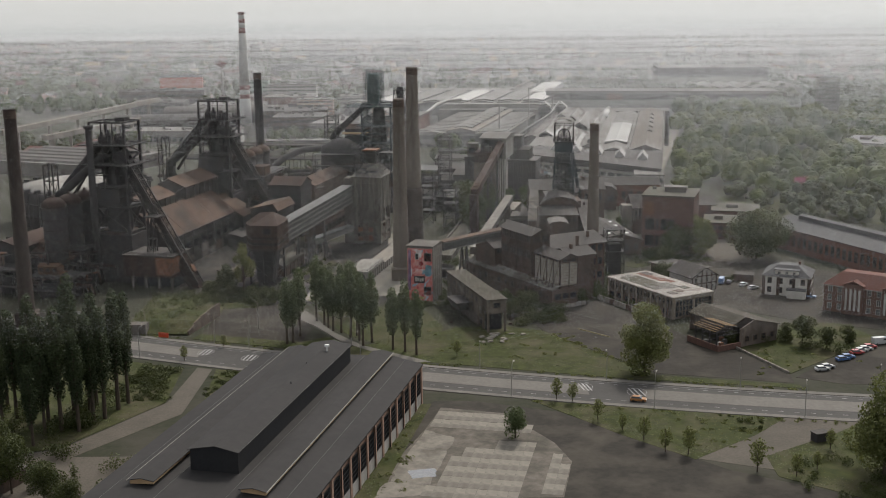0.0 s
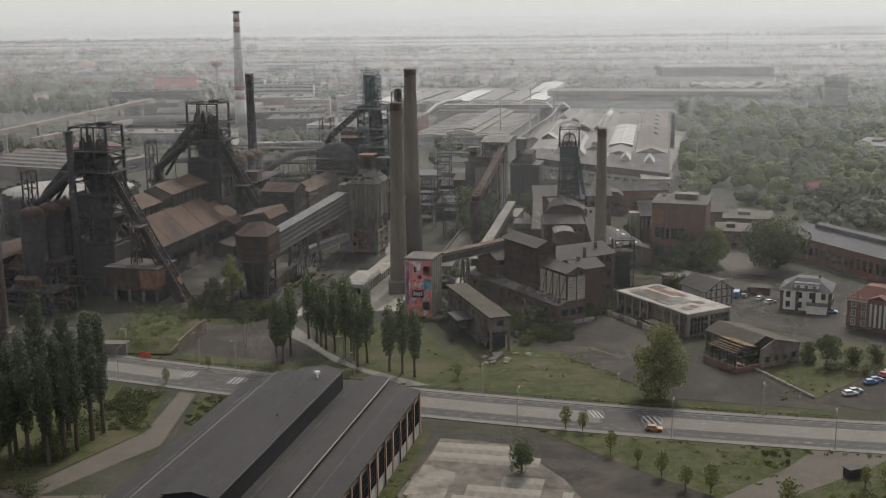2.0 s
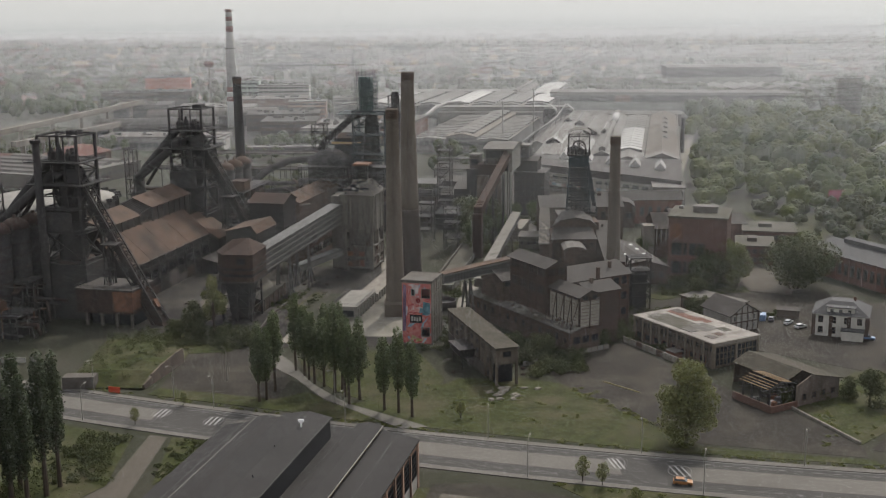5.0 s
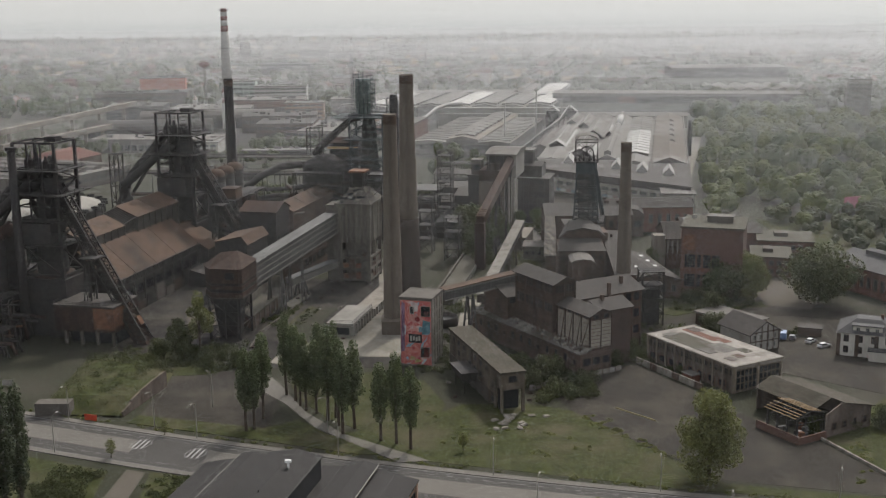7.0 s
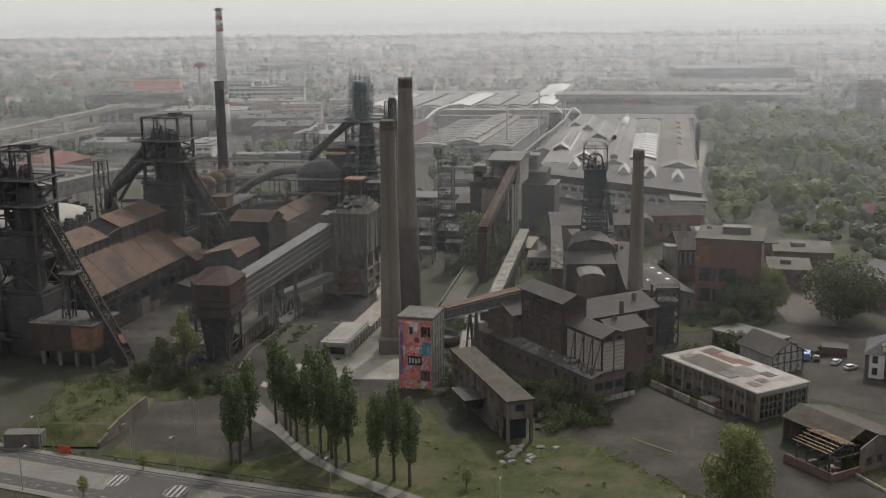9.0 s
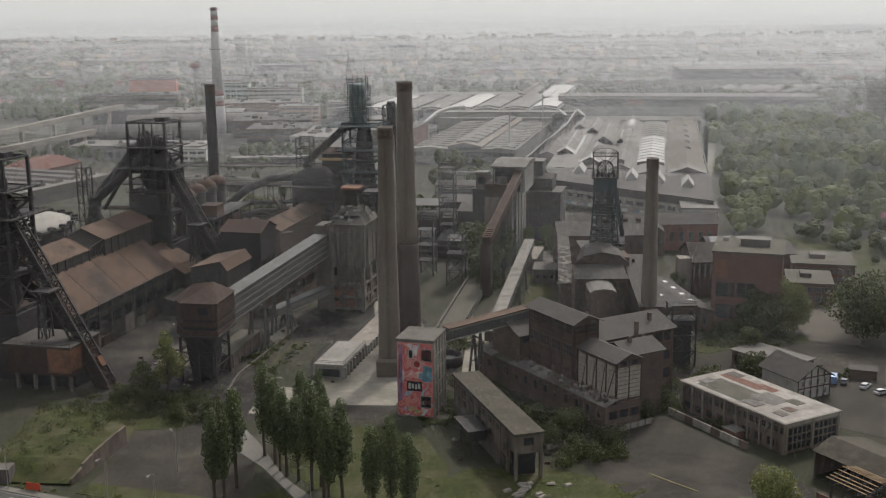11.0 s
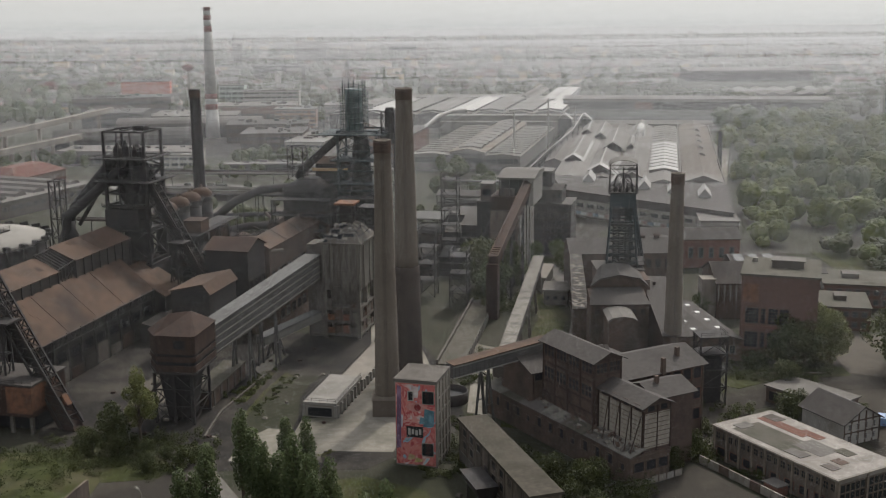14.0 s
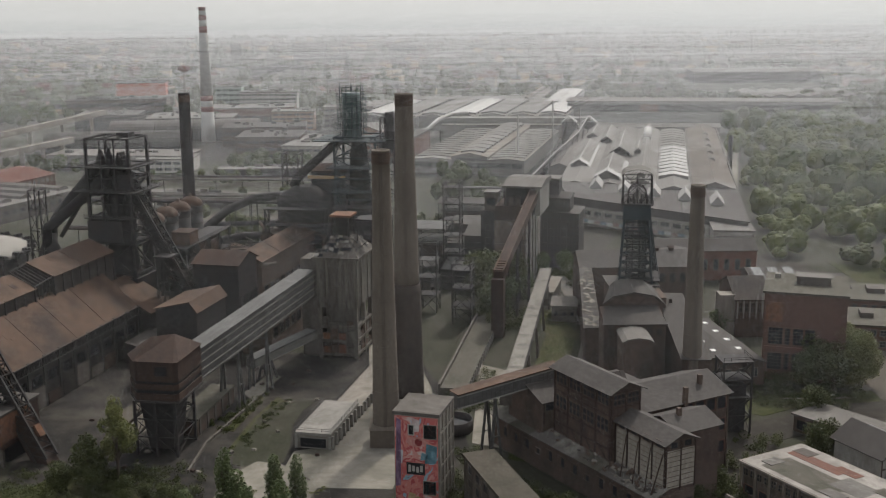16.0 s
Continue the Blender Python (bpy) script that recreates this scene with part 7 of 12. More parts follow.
# ---- ruined concrete shed ----
def ruin():
    t = thing("ruined_shed", "crumbling long concrete shed with a mossy flat roof", "ruin", pose(14.3, 364.5, 0, 0, 0, 17))
    k = Mesh()
    k.box(0.2, 6.4, 3.5, 44, 3.6, 10.6)
    k.box(0.2, 6.4, 0.1, 3.5, 6.3, 10.6)
    k.done("wall", RUIN_WALL, t)
    Mesh().box(0, 6.6, 10, 44, 0, 3.6).done("lower_wall", CONCRETE_DARK, t)
    Mesh().box(-0.3, 6.9, -0.4, 44.4, 10.6, 11.2).done("roof", RUIN_ROOF, t)
    # black sheet stands in for the shade inside the open bay
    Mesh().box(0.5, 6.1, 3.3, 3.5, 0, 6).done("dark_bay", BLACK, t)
    for x in (0, 5.9):
        for i in range(10):
            Mesh().box(x, x + 0.7, i * 4.8, i * 4.8 + 0.7, 0, 10.6).done("column", RUIN_WALL, t)
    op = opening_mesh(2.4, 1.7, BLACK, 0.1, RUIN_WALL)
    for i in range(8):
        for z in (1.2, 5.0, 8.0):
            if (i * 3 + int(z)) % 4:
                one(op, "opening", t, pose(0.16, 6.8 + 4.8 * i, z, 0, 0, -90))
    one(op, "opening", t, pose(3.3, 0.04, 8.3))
    k = Mesh()
    k.frustum(-4, -0.6, 18, 26, 3.2, -5.5, -0.5, 16, 27, 6.4)
    k.beam((-4, 18, 0), (-4, 18, 3.3), 0.3)
    k.beam((-4, 26, 0), (-4, 26, 3.3), 0.3)
    k.done("hopper", STEEL_DARK, t)
    random.seed(4)
    chip = Mesh().frustum(-1, 1, -0.7, 0.7, 0, -0.7, 0.8, -0.5, 0.4, 0.4).data("slab", CONCRETE)
    for i in range(16):
        ob = new("rubble_slab", chip)
        ob.matrix_basis = pose(18 + random.uniform(-7, 9), 358 + random.uniform(-5, 6), 0.1, random.uniform(-15, 15), random.uniform(-10, 10), random.uniform(0, 180))
        tagged(ob, "broken concrete slab lying in the grass", "rubble", "rubble slabs")


ruin()


# ---- flat-roofed two-storey hall ----
def white_hall():
    t = thing("flat_hall", "two-storey brick and concrete hall with a patched white flat roof", "hall", pose(60.4, 409.7, 0, 0, 0, 29))
    W, L, H = 17.4, 36.2, 7.4
    Mesh().box(0, W, -L, 0, 0, H).done("wall", RUIN_WALL, t)
    Mesh().box(-0.5, W + 0.5, -L - 0.5, 0.5, H, H + 0.35).done("roof_slab", CONCRETE, t)
    Mesh().box(-0.1, W + 0.1, -L - 0.1, 0.1, H + 0.35, H + 0.42).done("roof_felt", mat("patched_white_felt", (0.29, 0.265, 0.235), (0.21, 0.19, 0.168), 0.5, 0.9, 0, 0.1, 0.12, (0.12, 0.105, 0.09), 0.8), t, "patched white roof felt")
    random.seed(8)
    for q, (x, y, w, d, m) in enumerate(((5.5, -13, 8, 18, MOSS_ROOF), (9, -22, 6, 8, TAR_PALE), (12.5, -9, 3, 14, BRICK), (14, -16, 2.6, 6, BRICK), (7.5, -30, 2.5, 3.0, BRICK_SOOT), (12.4, -27, 3, 4, MOSS_ROOF), (3.6, -31, 2.4, 3.4, SHEET), (14.4, -4, 3.2, 4.4, SHEET), (5, -4, 4, 3, TAR_PALE), (3.2, -22, 3, 5, TAR_PALE))):
        Mesh().box(x - w / 2, x + w / 2, y - d / 2, y + d / 2, H + 0.42, H + 0.45 + 0.012 * q).done("felt_patch", m, t)
    for i in range(10):
        Mesh().box(-0.35, 0.0, -i * 4.0 - 0.35, -i * 4.0 + 0.1, 0, H).done("pier", RENDER, t)
    for x in (0, W - 0.5, W / 2 - 0.25):
        Mesh().box(x, x + 0.5, -L - 0.35, -L, 0, H).done("pier", RENDER, t)
    Mesh().box(0, W, -L - 0.2, -L, 6.6, H).done("lintel", CONCRETE, t)
    big = sash_mesh(7.2, 5.4, RUIN_WALL, GLASS, 5, 3, 0.28, 0.2)
    one(big, "window", t, pose(4.5, -L - 0.1, 0.8))
    one(big, "window", t, pose(12.9, -L - 0.1, 0.8))
    w = sash_mesh(1.3, 1.5, RUIN_WALL, GLASS, 2, 2, 0.08, 0.1)
    for i in range(18):
        one(w, "window", t, pose(-0.06, -1.3 - 2.0 * i, 4.9, 0, 0, -90))
    op = opening_mesh(2.6, 1.9, BLACK, 0.1, BRICK)
    for i in range(8):
        one(op, "opening", t, pose(-0.06, -2.4 - 4.2 * i, 1.0, 0, 0, -90))
    f = thing("yard_wall", "low pale block wall before the hall", "wall", pose(60.4, 409.7, 0, 0, 0, 29), kind="structure")
    for i in range(9):
        Mesh().box(-5.6, -5.2, -30 + i * 3.2, -27 + i * 3.2, 0, 1.9).done("wall_panel", CONCRETE if i % 3 else BRICK_SOOT, f)
    h = thing("small_hut", "tiny lean-to hut with a felt roof", "hut", pose(60.4, 409.7, 0, 0, 0, 29))
    Mesh().box(-4, -1, -24, -20, 0, 2.2).done("wall", BRICK, h)
    Mesh().box(-4.3, -0.8, -24.3, -19.7, 2.2, 2.4).done("roof", TAR_PALE, h)


white_hall()


# ---- winding tower and colliery halls ----
def winding_tower():
    t = thing("winding_tower", "blue-black steel winding tower with a rounded sheave cage", "headframe", pose(54.3, 512, 0, 0, 0, -8))
    k = Mesh()
    tower_frame(k, -4.8, 4.8, -4.8, 4.8, 21, 41, 8, 0.4, X=(-3.4, 3.4, -3.4, 3.4), brace=2)
    k.done("shaft_frame", STEEL_GREEN, t)
    k = Mesh()
    tower_frame(k, -2.7, 2.7, -2.7, 2.7, 21, 41, 10, 0.32, brace=2)
    for x in (-1.0, 1.0):
        for y in (-2.7, 0, 2.7):
            k.beam((x, y, 21), (x, y, 41), 0.24)
    k.done("guide_frame", STEEL_DARK, t)
    for z in (25.4, 29.8, 35.2):
        Mesh().box(-3.8, 3.8, -3.8, 3.8, z, z + 0.18).done("landing", STEEL_DARK, t)
    for s in (-1, 1):
        k = Mesh()
        lattice(k, (5.2 + s * 1.6, 9.6 + s, 20.0), (2.6 + s * 0.8, 3.0, 41), 0.9, 15, 0.24)
        k.done("raking_leg", STEEL_GREEN, t)
    k = Mesh()
    k.box(-4.6, 7.0, -4.8, 8.0, 22.6, 22.9)
    railing(k, [(-4.6, 8.0, 22.9), (-4.6, -4.8, 22.9), (7, -4.8, 22.9), (7, 8.0, 22.9)], 1.1, 2, 0.1)
    k.done("base_stage", STEEL_DARK, t)
    Mesh().box(-3.9, 3.9, -3.9, 3.9, 40.6, 45).done("head_house", STEEL_GREEN, t)
    k = Mesh()
    k.box(-4.5, 4.5, -4.5, 4.5, 45, 45.3)
    railing(k, [(-4.5, -4.5, 45.3), (4.5, -4.5, 45.3), (4.5, 4.5, 45.3), (-4.5, 4.5, 45.3), (-4.5, -4.5, 45.3)], 1.3, 0.8, 0.1)
    k.done("gallery", STEEL_DARK, t)
    k = Mesh()
    for x in (-4.1, 4.1):
        for y in (-4.1, -1.4, 1.4, 4.1):
            k.beam((x, y, 45), (x, y, 53), 0.35)
    for y in (-4.1, 4.1):
        k.beam((-4.1, y, 45.5), (4.1, y, 53), 0.16)
        k.beam((4.1, y, 45.5), (-4.1, y, 53), 0.16)
        for i in range(9):
            x0 = -4.1 + i * 8.2 / 8
            k.beam((x0, y, 52.6), (min(x0 + 1.0, 4.1), y, 53.6), 0.14)
        k.beam((-4.1, y, 52.6), (4.1, y, 52.6), 0.25)
        k.beam((0, y, 45), (0, y, 53), 0.2)
    k.done("cage", STEEL_DARK, t)
    arc = [(4.6 * math.cos(math.pi * i / 10), 53 + 2.3 * math.sin(math.pi * i / 10)) for i in range(11)]
    Mesh().prism([(x, z + 0.16) for x, z in arc] + arc[::-1], -4.8, 4.8).done("arched_roof", TAR_PALE, t, "rounded grey sheet roof")
    for y in (-1.6, 1.6):
        k = Mesh()
        n = 22
        for i in range(n):
            u, v = 2 * math.pi * i / n, 2 * math.pi * (i + 1) / n
            k.beam((math.cos(u) * 2.6, y, 47.8 + math.sin(u) * 2.6), (math.cos(v) * 2.6, y, 47.8 + math.sin(v) * 2.6), 0.28)
        for i in range(5):
            u = math.pi * i / 5
            k.beam((-math.cos(u) * 2.6, y, 47.8 - math.sin(u) * 2.6), (math.cos(u) * 2.6, y, 47.8 + math.sin(u) * 2.6), 0.12)
        k.done("sheave", STEEL_DARK, t)
    for x in (-2.6, -1.0, 1.2, 2.8):
        Mesh().lathe(x, -2.8, [(0.35, 45.3), (0.45, 46.6), (0.2, 47.4), (0.1, 48.0)], 8).done("bearing_post", STEEL_DARK, t)
    return t


winding_tower()


def barrel_hall(name, label, m, x0, x1, y0, y1, eave, rise, wall, roof, wins=0, n=12):
    """Hall under a segmental barrel roof along y."""
    t = thing(name, label, "works hall", m)
    xm, w = (x0 + x1) / 2, (x1 - x0) / 2
    arc = [(xm + w * math.cos(math.pi * i / n), eave + rise * math.sin(math.pi * i / n)) for i in range(n + 1)]
    Mesh().prism([(x0, 0), (x1, 0)] + arc, y0, y1).done("wall", wall, t)
    low = [(x, z + 0.03) for x, z in arc]
    Mesh().prism([(x, z + 0.32) for x, z in arc] + low[::-1], y0 - 0.5, y1 + 0.5).done("roof", roof, t)
    if wins:
        me = window_mesh((x1 - x0) / wins * 0.55, 2.6, wall, GLASS, 3, 3)
        put_row(me, t, (x0, y0 - 0.05), (x1, y0 - 0.05), wins, eave * 0.45)
        me = window_mesh(1.8, 2.6, wall, GLASS, 3, 3)
        put_row(me, t, (x1 + 0.05, y0), (x1 + 0.05, y1), max(2, round((y1 - y0) / 5)), eave * 0.45)
    return t


GLAZED_STRIP = mat("dusty_strip_glazing", (0.17, 0.17, 0.165), (0.13, 0.13, 0.125), 0.6, 0.7, 0, 0.05, 0.1, (0.1, 0.098, 0.092), 0.5)
HEAD = pose(50.4, 490, 0, 0, 0, 0)


def shaft_hall():
    """Stepped hall under the winding tower: broken-pitched main roof, lean-to, porch and a long sloping wing."""
    t = thing("shaft_hall", "sooty stepped shaft hall with dark felt roofs under the winding tower", "works hall", HEAD)
    prof = [(-8.4, 20.2), (-5.6, 22.6), (0, 23.7), (5.6, 22.6), (8.2, 20.2)]
    back = [(-4.6, 22.2), (-3.4, 23.4), (0.4, 24.1), (4.8, 23.4), (8.4, 21.0)]
    Mesh().prism([(-8.2, 0), (8.0, 0)] + [(x * 0.985, z - 0.1) for x, z in prof[::-1]], 0, 3).done("wall", BRICK_SOOT, t)
    Mesh().box(-4.4, 9.6, 3, 28, 0, 21.4).done("tower_base", BRICK_SOOT, t)
    k = Mesh()
    k.add([(x * 1.05, -0.7, z + 0.3) for x, z in prof] + [(x, 14, z + 0.3) for x, z in back] + [(x * 1.05, -0.7, z) for x, z in prof] + [(x, 14, z - 0.4) for x, z in back],
          [(i, i + 1, i + 6, i + 5) for i in range(4)] + [(10 + i, 15 + i, 16 + i, 11 + i) for i in range(4)] + [(i, 10 + i, 11 + i, i + 1) for i in range(4)] + [(5 + i, 6 + i, 16 + i, 15 + i) for i in range(4)] + [(0, 5, 15, 10), (4, 14, 19, 9)])
    k.slab((-4.9, 13.9, 22.0), (10, 13.9, 22.0), (10, 28.4, 21.8), (-4.9, 28.4, 21.8), 0.35)
    k.done("roof", TAR, t)
    k = Mesh()
    for a, b in (((-7.6, 20.3), (7.4, 20.3)), ((-7.6, 20.3), (-5.2, 22.2)), ((-5.2, 22.2), (0, 23.3)), ((0, 23.3), (5.2, 22.2)), ((5.2, 22.2), (7.4, 20.3)), ((-4.4, 20.3), (-3.4, 22.5)), ((-1.4, 20.3), (-3.4, 22.5)), ((-1.4, 20.3), (0, 23.1)), ((1.4, 20.3), (0, 23.1)), ((1.4, 20.3), (3.4, 22.5)), ((4.4, 20.3), (3.4, 22.5))):
        k.beam((a[0], -0.12, a[1]), (b[0], -0.12, b[1]), 0.22)
    k.done("gable_truss", RUST_DARK, t)
    # lean-to before the gable
    Mesh().prism_x([(-10.4, 0), (0, 0), (0, 19.9), (-10.4, 17.7)], -9.6, 7.0).done("lean_to_wall", BRICK_SOOT, t)
    k = Mesh()
    k.slab((-10.2, -11, 17.7), (7.4, -11, 17.7), (6.2, -0.15, 20.1), (-8.2, -0.15, 20.1), 0.25)
    k.done("lean_to_roof", TAR, t)
    put_row(window_mesh(1.5, 1.6, BRICK_SOOT, GLASS, 3, 3, 0.1, 0.1), t, (-9.2, -10.45), (6.6, -10.45), 6, 14.6)
    # porch
    arc = [(-6.2, 15.9), (-4.9, 16.7), (-2.2, 17.1), (0.5, 16.7), (1.8, 15.9)]
    Mesh().prism([(-6.0, 0), (1.6, 0)] + [(x, z - 0.1) for x, z in arc[::-1]], -22, -10.6).done("porch_wall", BRICK_SOOT, t)
    Mesh().prism(arc[::-1] + [(x * 1.04 - 0.05, z + 0.25) for x, z in arc], -22.5, -10.7).done("porch_roof", TAR_PALE, t)
    # long sloping wing
    Mesh().prism_x([(-25, 0), (12, 0), (12, 20.0), (-25, 12.4)], 8.4, 15.6).done("wing_wall", BRICK_BROWN, t)
    k = Mesh()
    k.slab((8.1, -25.6, 12.5), (16.0, -25.6, 12.3), (16.0, 12.4, 20.2), (8.1, 12.4, 20.5), 0.25)
    k.done("wing_roof", TAR, t)
    put_row(window_mesh(1.5, 2.4, BRICK_SOOT, GLASS, 2, 3, 0.1, 0.1), t, (15.65, -24), (15.65, 11), 8, 5.5)
    for x, y, z in ((11.0, 6.0, 19.2), (13.4, -6.0, 16.6)):
        Mesh().box(x, x + 0.8, y, y + 0.8, z - 1.2, z + 0.9).done("roof_vent", RUST_DARK, t)
    return t


shaft_hall()
bh = thing("butterfly_hall", "low hall whose dark roof is painted with pale birds", "works hall", pose(0, 0, 0))
k = Mesh()
k.add([(37.3, 493, 0), (41.7, 493, 0), (45.9, 546, 0), (42.4, 546, 0), (37.3, 493, 13), (41.7, 493, 13), (45.9, 546, 17.5), (42.4, 546, 17.5)], [(0, 1, 5, 4), (1, 2, 6, 5), (2, 3, 7, 6), (3, 0, 4, 7), (4, 5, 6, 7)])
k.done("wall", BRICK_SOOT, bh)
k = Mesh()
k.slab((36.8, 492.4, 13.0), (41.8, 492.4, 13.0), (46.0, 546.2, 17.6), (41.9, 546.2, 17.6), 0.25)
k.done("roof", TAR, bh)
bf = thing("bird_mural", "pale painted birds on a dark roof", "roof painting", pose(0, 0, 0))
random.seed(21)
bird = Mesh().add([(-1.2, 0, 0), (0, -0.25, 0.02), (1.3, 0.3, 0), (0.2, 0.5, 0.02), (-0.5, 0.95, 0)], [(0, 1, 3, 4), (1, 2, 3)])
bird.add([(-1.2, 0, -0.05), (0, -0.25, -0.05), (1.3, 0.3, -0.05), (0.2, 0.5, -0.05), (-0.5, 0.95, -0.05)], [(4, 3, 1, 0), (3, 2, 1)])
bme = bird.data("bird", CONCRETE)
for i in range(52):
    u, v = random.uniform(0.1, 0.9), random.random() ** 1.3 * 0.97 + 0.015
    ob = one(bme, "bird", bf, pose(36.8 + 5.1 * v + u * (5.0 - 0.9 * v), 492.4 + 53.8 * v, 13.3 + 4.6 * v, 4.9, 0, 0) @ pose(0, 0, 0, 0, 0, random.uniform(0, 360)))
    ob.scale = [random.uniform(0.6, 1.15)] * 3
rust_hall("engine_hall", "long engine hall with a broad felt roof", 0, 35.5, 0, 20, 17.8, 21.2, 0.5, BRICK_SOOT, TAR, along="x", frame_=pose(42.3, 546.5, 0, 0, 0, 0), over=0.5)
put_row(window_mesh(1.7, 3.0, BRICK_SOOT, GLASS, 3, 4), bpy.data.objects["engine_hall"], (22, -0.05), (35, -0.05), 4, 12.5)
for x_ in (25.5, 30.5):
    k = Mesh()
    k.box(x_, x_ + 1.6, 9.2, 10.8, 20.6, 22.0)
    k.gable(x_, x_ + 1.6, 9.2, 10.8, 22.0, 22.5, 0.12, 0.2, "x")
    k.done("ridge_vent", RUST_DARK, bpy.data.objects["engine_hall"])
barrel_hall("machine_hall", "engine hall with a rounded felt roof", pose(74, 590, 0, 0, 0, -8), 0, 16, 0, 26, 10, 2.6, BRICK_SOOT, TAR, 3, 4)
rust_hall("workshop", "long brick workshop with a grey roof", 0, 38, 0, 14, 11.6, 14.8, 0.5, BRICK, TAR, along="x", frame_=pose(76, 598, 0, 0, 0, 0))
put_row(window_mesh(1.6, 4.0, CONCRETE, GLASS, 2, 4), bpy.data.objects["workshop"], (1, -0.05), (37, -0.05), 9, 4)
rust_hall("gate_house", "low dark-roofed house with pale posts in its front", 0, 10.5, 0, 22, 12.3, 17.0, 0.5, BRICK_SOOT, SHEET_DARK, along="x", frame_=pose(88.0, 525, 0, 0, 0, 0))
gh = bpy.data.objects["gate_house"]
for i in range(6):
    Mesh().box(0.3 + 1.95 * i, 0.6 + 1.95 * i, -0.2, 0, 6.0, 12.0).done("front_post", CONCRETE_LIGHT, gh)
put_row(window_mesh(1.2, 3.0, CONCRETE, GLASS, 1, 2, 0.1, 0.08), gh, (0.4, -0.04), (10.1, -0.04), 5, 8.0)
Mesh().box(-4.8, -0.1, 1.0, 6.5, 0, 13.2).done("stair_block", CONCRETE, gh, "stained concrete stair block")
rust_hall("strip_shed", "low shed with pale strip skylights across its roof", 0, 19, 0, 16, 12.2, 14.4, 0.6, BRICK_BROWN, SHEET_DARK, along="x", frame_=pose(99.5, 549, 0, 0, 0, 0))
ss = bpy.data.objects["strip_shed"]
for x_ in (1.4, 6.6, 11.8):
    k = Mesh()
    k.slab((x_, -0.3, 12.25), (x_ + 3.2, -0.3, 12.25), (x_ + 3.2, 9.2, 14.43), (x_, 9.2, 14.43), 0.12)
    k.done("strip_skylight", GLAZED_STRIP, ss, "dusty pale strip skylight")
rust_hall("workshop", "low brick workshop beside the brick block", 0, 14, 0, 18, 8.5, 11.2, 0.5, BRICK, TAR, along="x", frame_=pose(119, 553, 0, 0, 0, 0))
saw_t = thing("skylight_shed", "felt-roofed shed with small pale skylights", "works hall", pose(68, 478, 0, 0, 0, 8))
Mesh().prism([(0, 0), (17, 0), (17, 6.5), (8, 9.2), (0, 8)], 0, 42).done("wall", BRICK_SOOT, saw_t)
k = Mesh()
k.slab((-0.5, -0.6, 8.1), (8, -0.6, 9.4), (8, 42.6, 9.4), (-0.5, 42.6, 8.1), 0.25)
k.slab((8, -0.6, 9.4), (17.6, -0.6, 6.5), (17.6, 42.6, 6.5), (8, 42.6, 9.4), 0.25)
k.done("roof", TAR, saw_t)
sk = Mesh().box(-0.7, 0.7, -0.9, 0.9, 0, 0.25).data("skylight", WHITE_PAINT)
for i in range(4):
    for x, z in ((4, 8.75), (12.5, 8.0)):
        one(sk, "skylight", saw_t, pose(x, 5 + 8.5 * i + (x > 5) * 3, z))
me = window_mesh(1.6, 2.4, CONCRETE, GLASS, 2, 3)
put_row(me, saw_t, (17.05, 1), (17.05, 41), 8, 2.4)
put_row(me, saw_t, (1, -0.05), (16, -0.05), 4, 2.4)


def brick_block():
    t = thing("brick_block", "tall red-brown brick block with a pale flat roof", "works building", pose(85.4, 485.7, 0, 0, 0, -18))
    W, D, H = 21.5, 22.5, 24.4
    Mesh().box(0, W, 0, D, 0, H).done("wall", BRICK_RED, t)
    Mesh().box(-0.5, W + 0.5, -0.5, D + 0.5, H, H + 0.6).done("roof", MOSS_ROOF, t)
    Mesh().box(8, 17, 10, 15, H + 0.6, H + 2.6).done("roof_house", CONCRETE_DARK, t)
    Mesh().box(7.6, 17.4, 9.6, 15.4, H + 2.6, H + 2.9).done("roof_house_top", TAR_PALE, t)
    Mesh().box(2, 3.6, 16, 17.6, H + 0.6, H + 1.8).done("vent_box", CONCRETE_LIGHT, t)
    me = sash_mesh(5.6, 4.6, BRICK_SOOT, GLASS, 6, 5, 0.12)
    put_row(me, t, (1, -0.06), (14, -0.06), 2, 10.2)
    put_row(me, t, (1, -0.06), (20.5, -0.06), 3, 3.0)
    for i in range(5):
        Mesh().box(i * 5.25, i * 5.25 + 0.5, -0.3, 0, 0, H).done("pilaster", BRICK_RED, t)
    Mesh().box(0, W, -0.25, 0, 9.0, 9.5).done("string_course", BRICK, t)
    Mesh().box(0.6, 5.0, -0.1, 0, 16.5, 22).done("faded_panel", RUST_BRIGHT, t, "faded orange panel")
    put_row(sash_mesh(2.2, 3.4, BRICK_SOOT, GLASS, 3, 4), t, (W + 0.05, 1), (W + 0.05, 21), 5, 8)


brick_block()


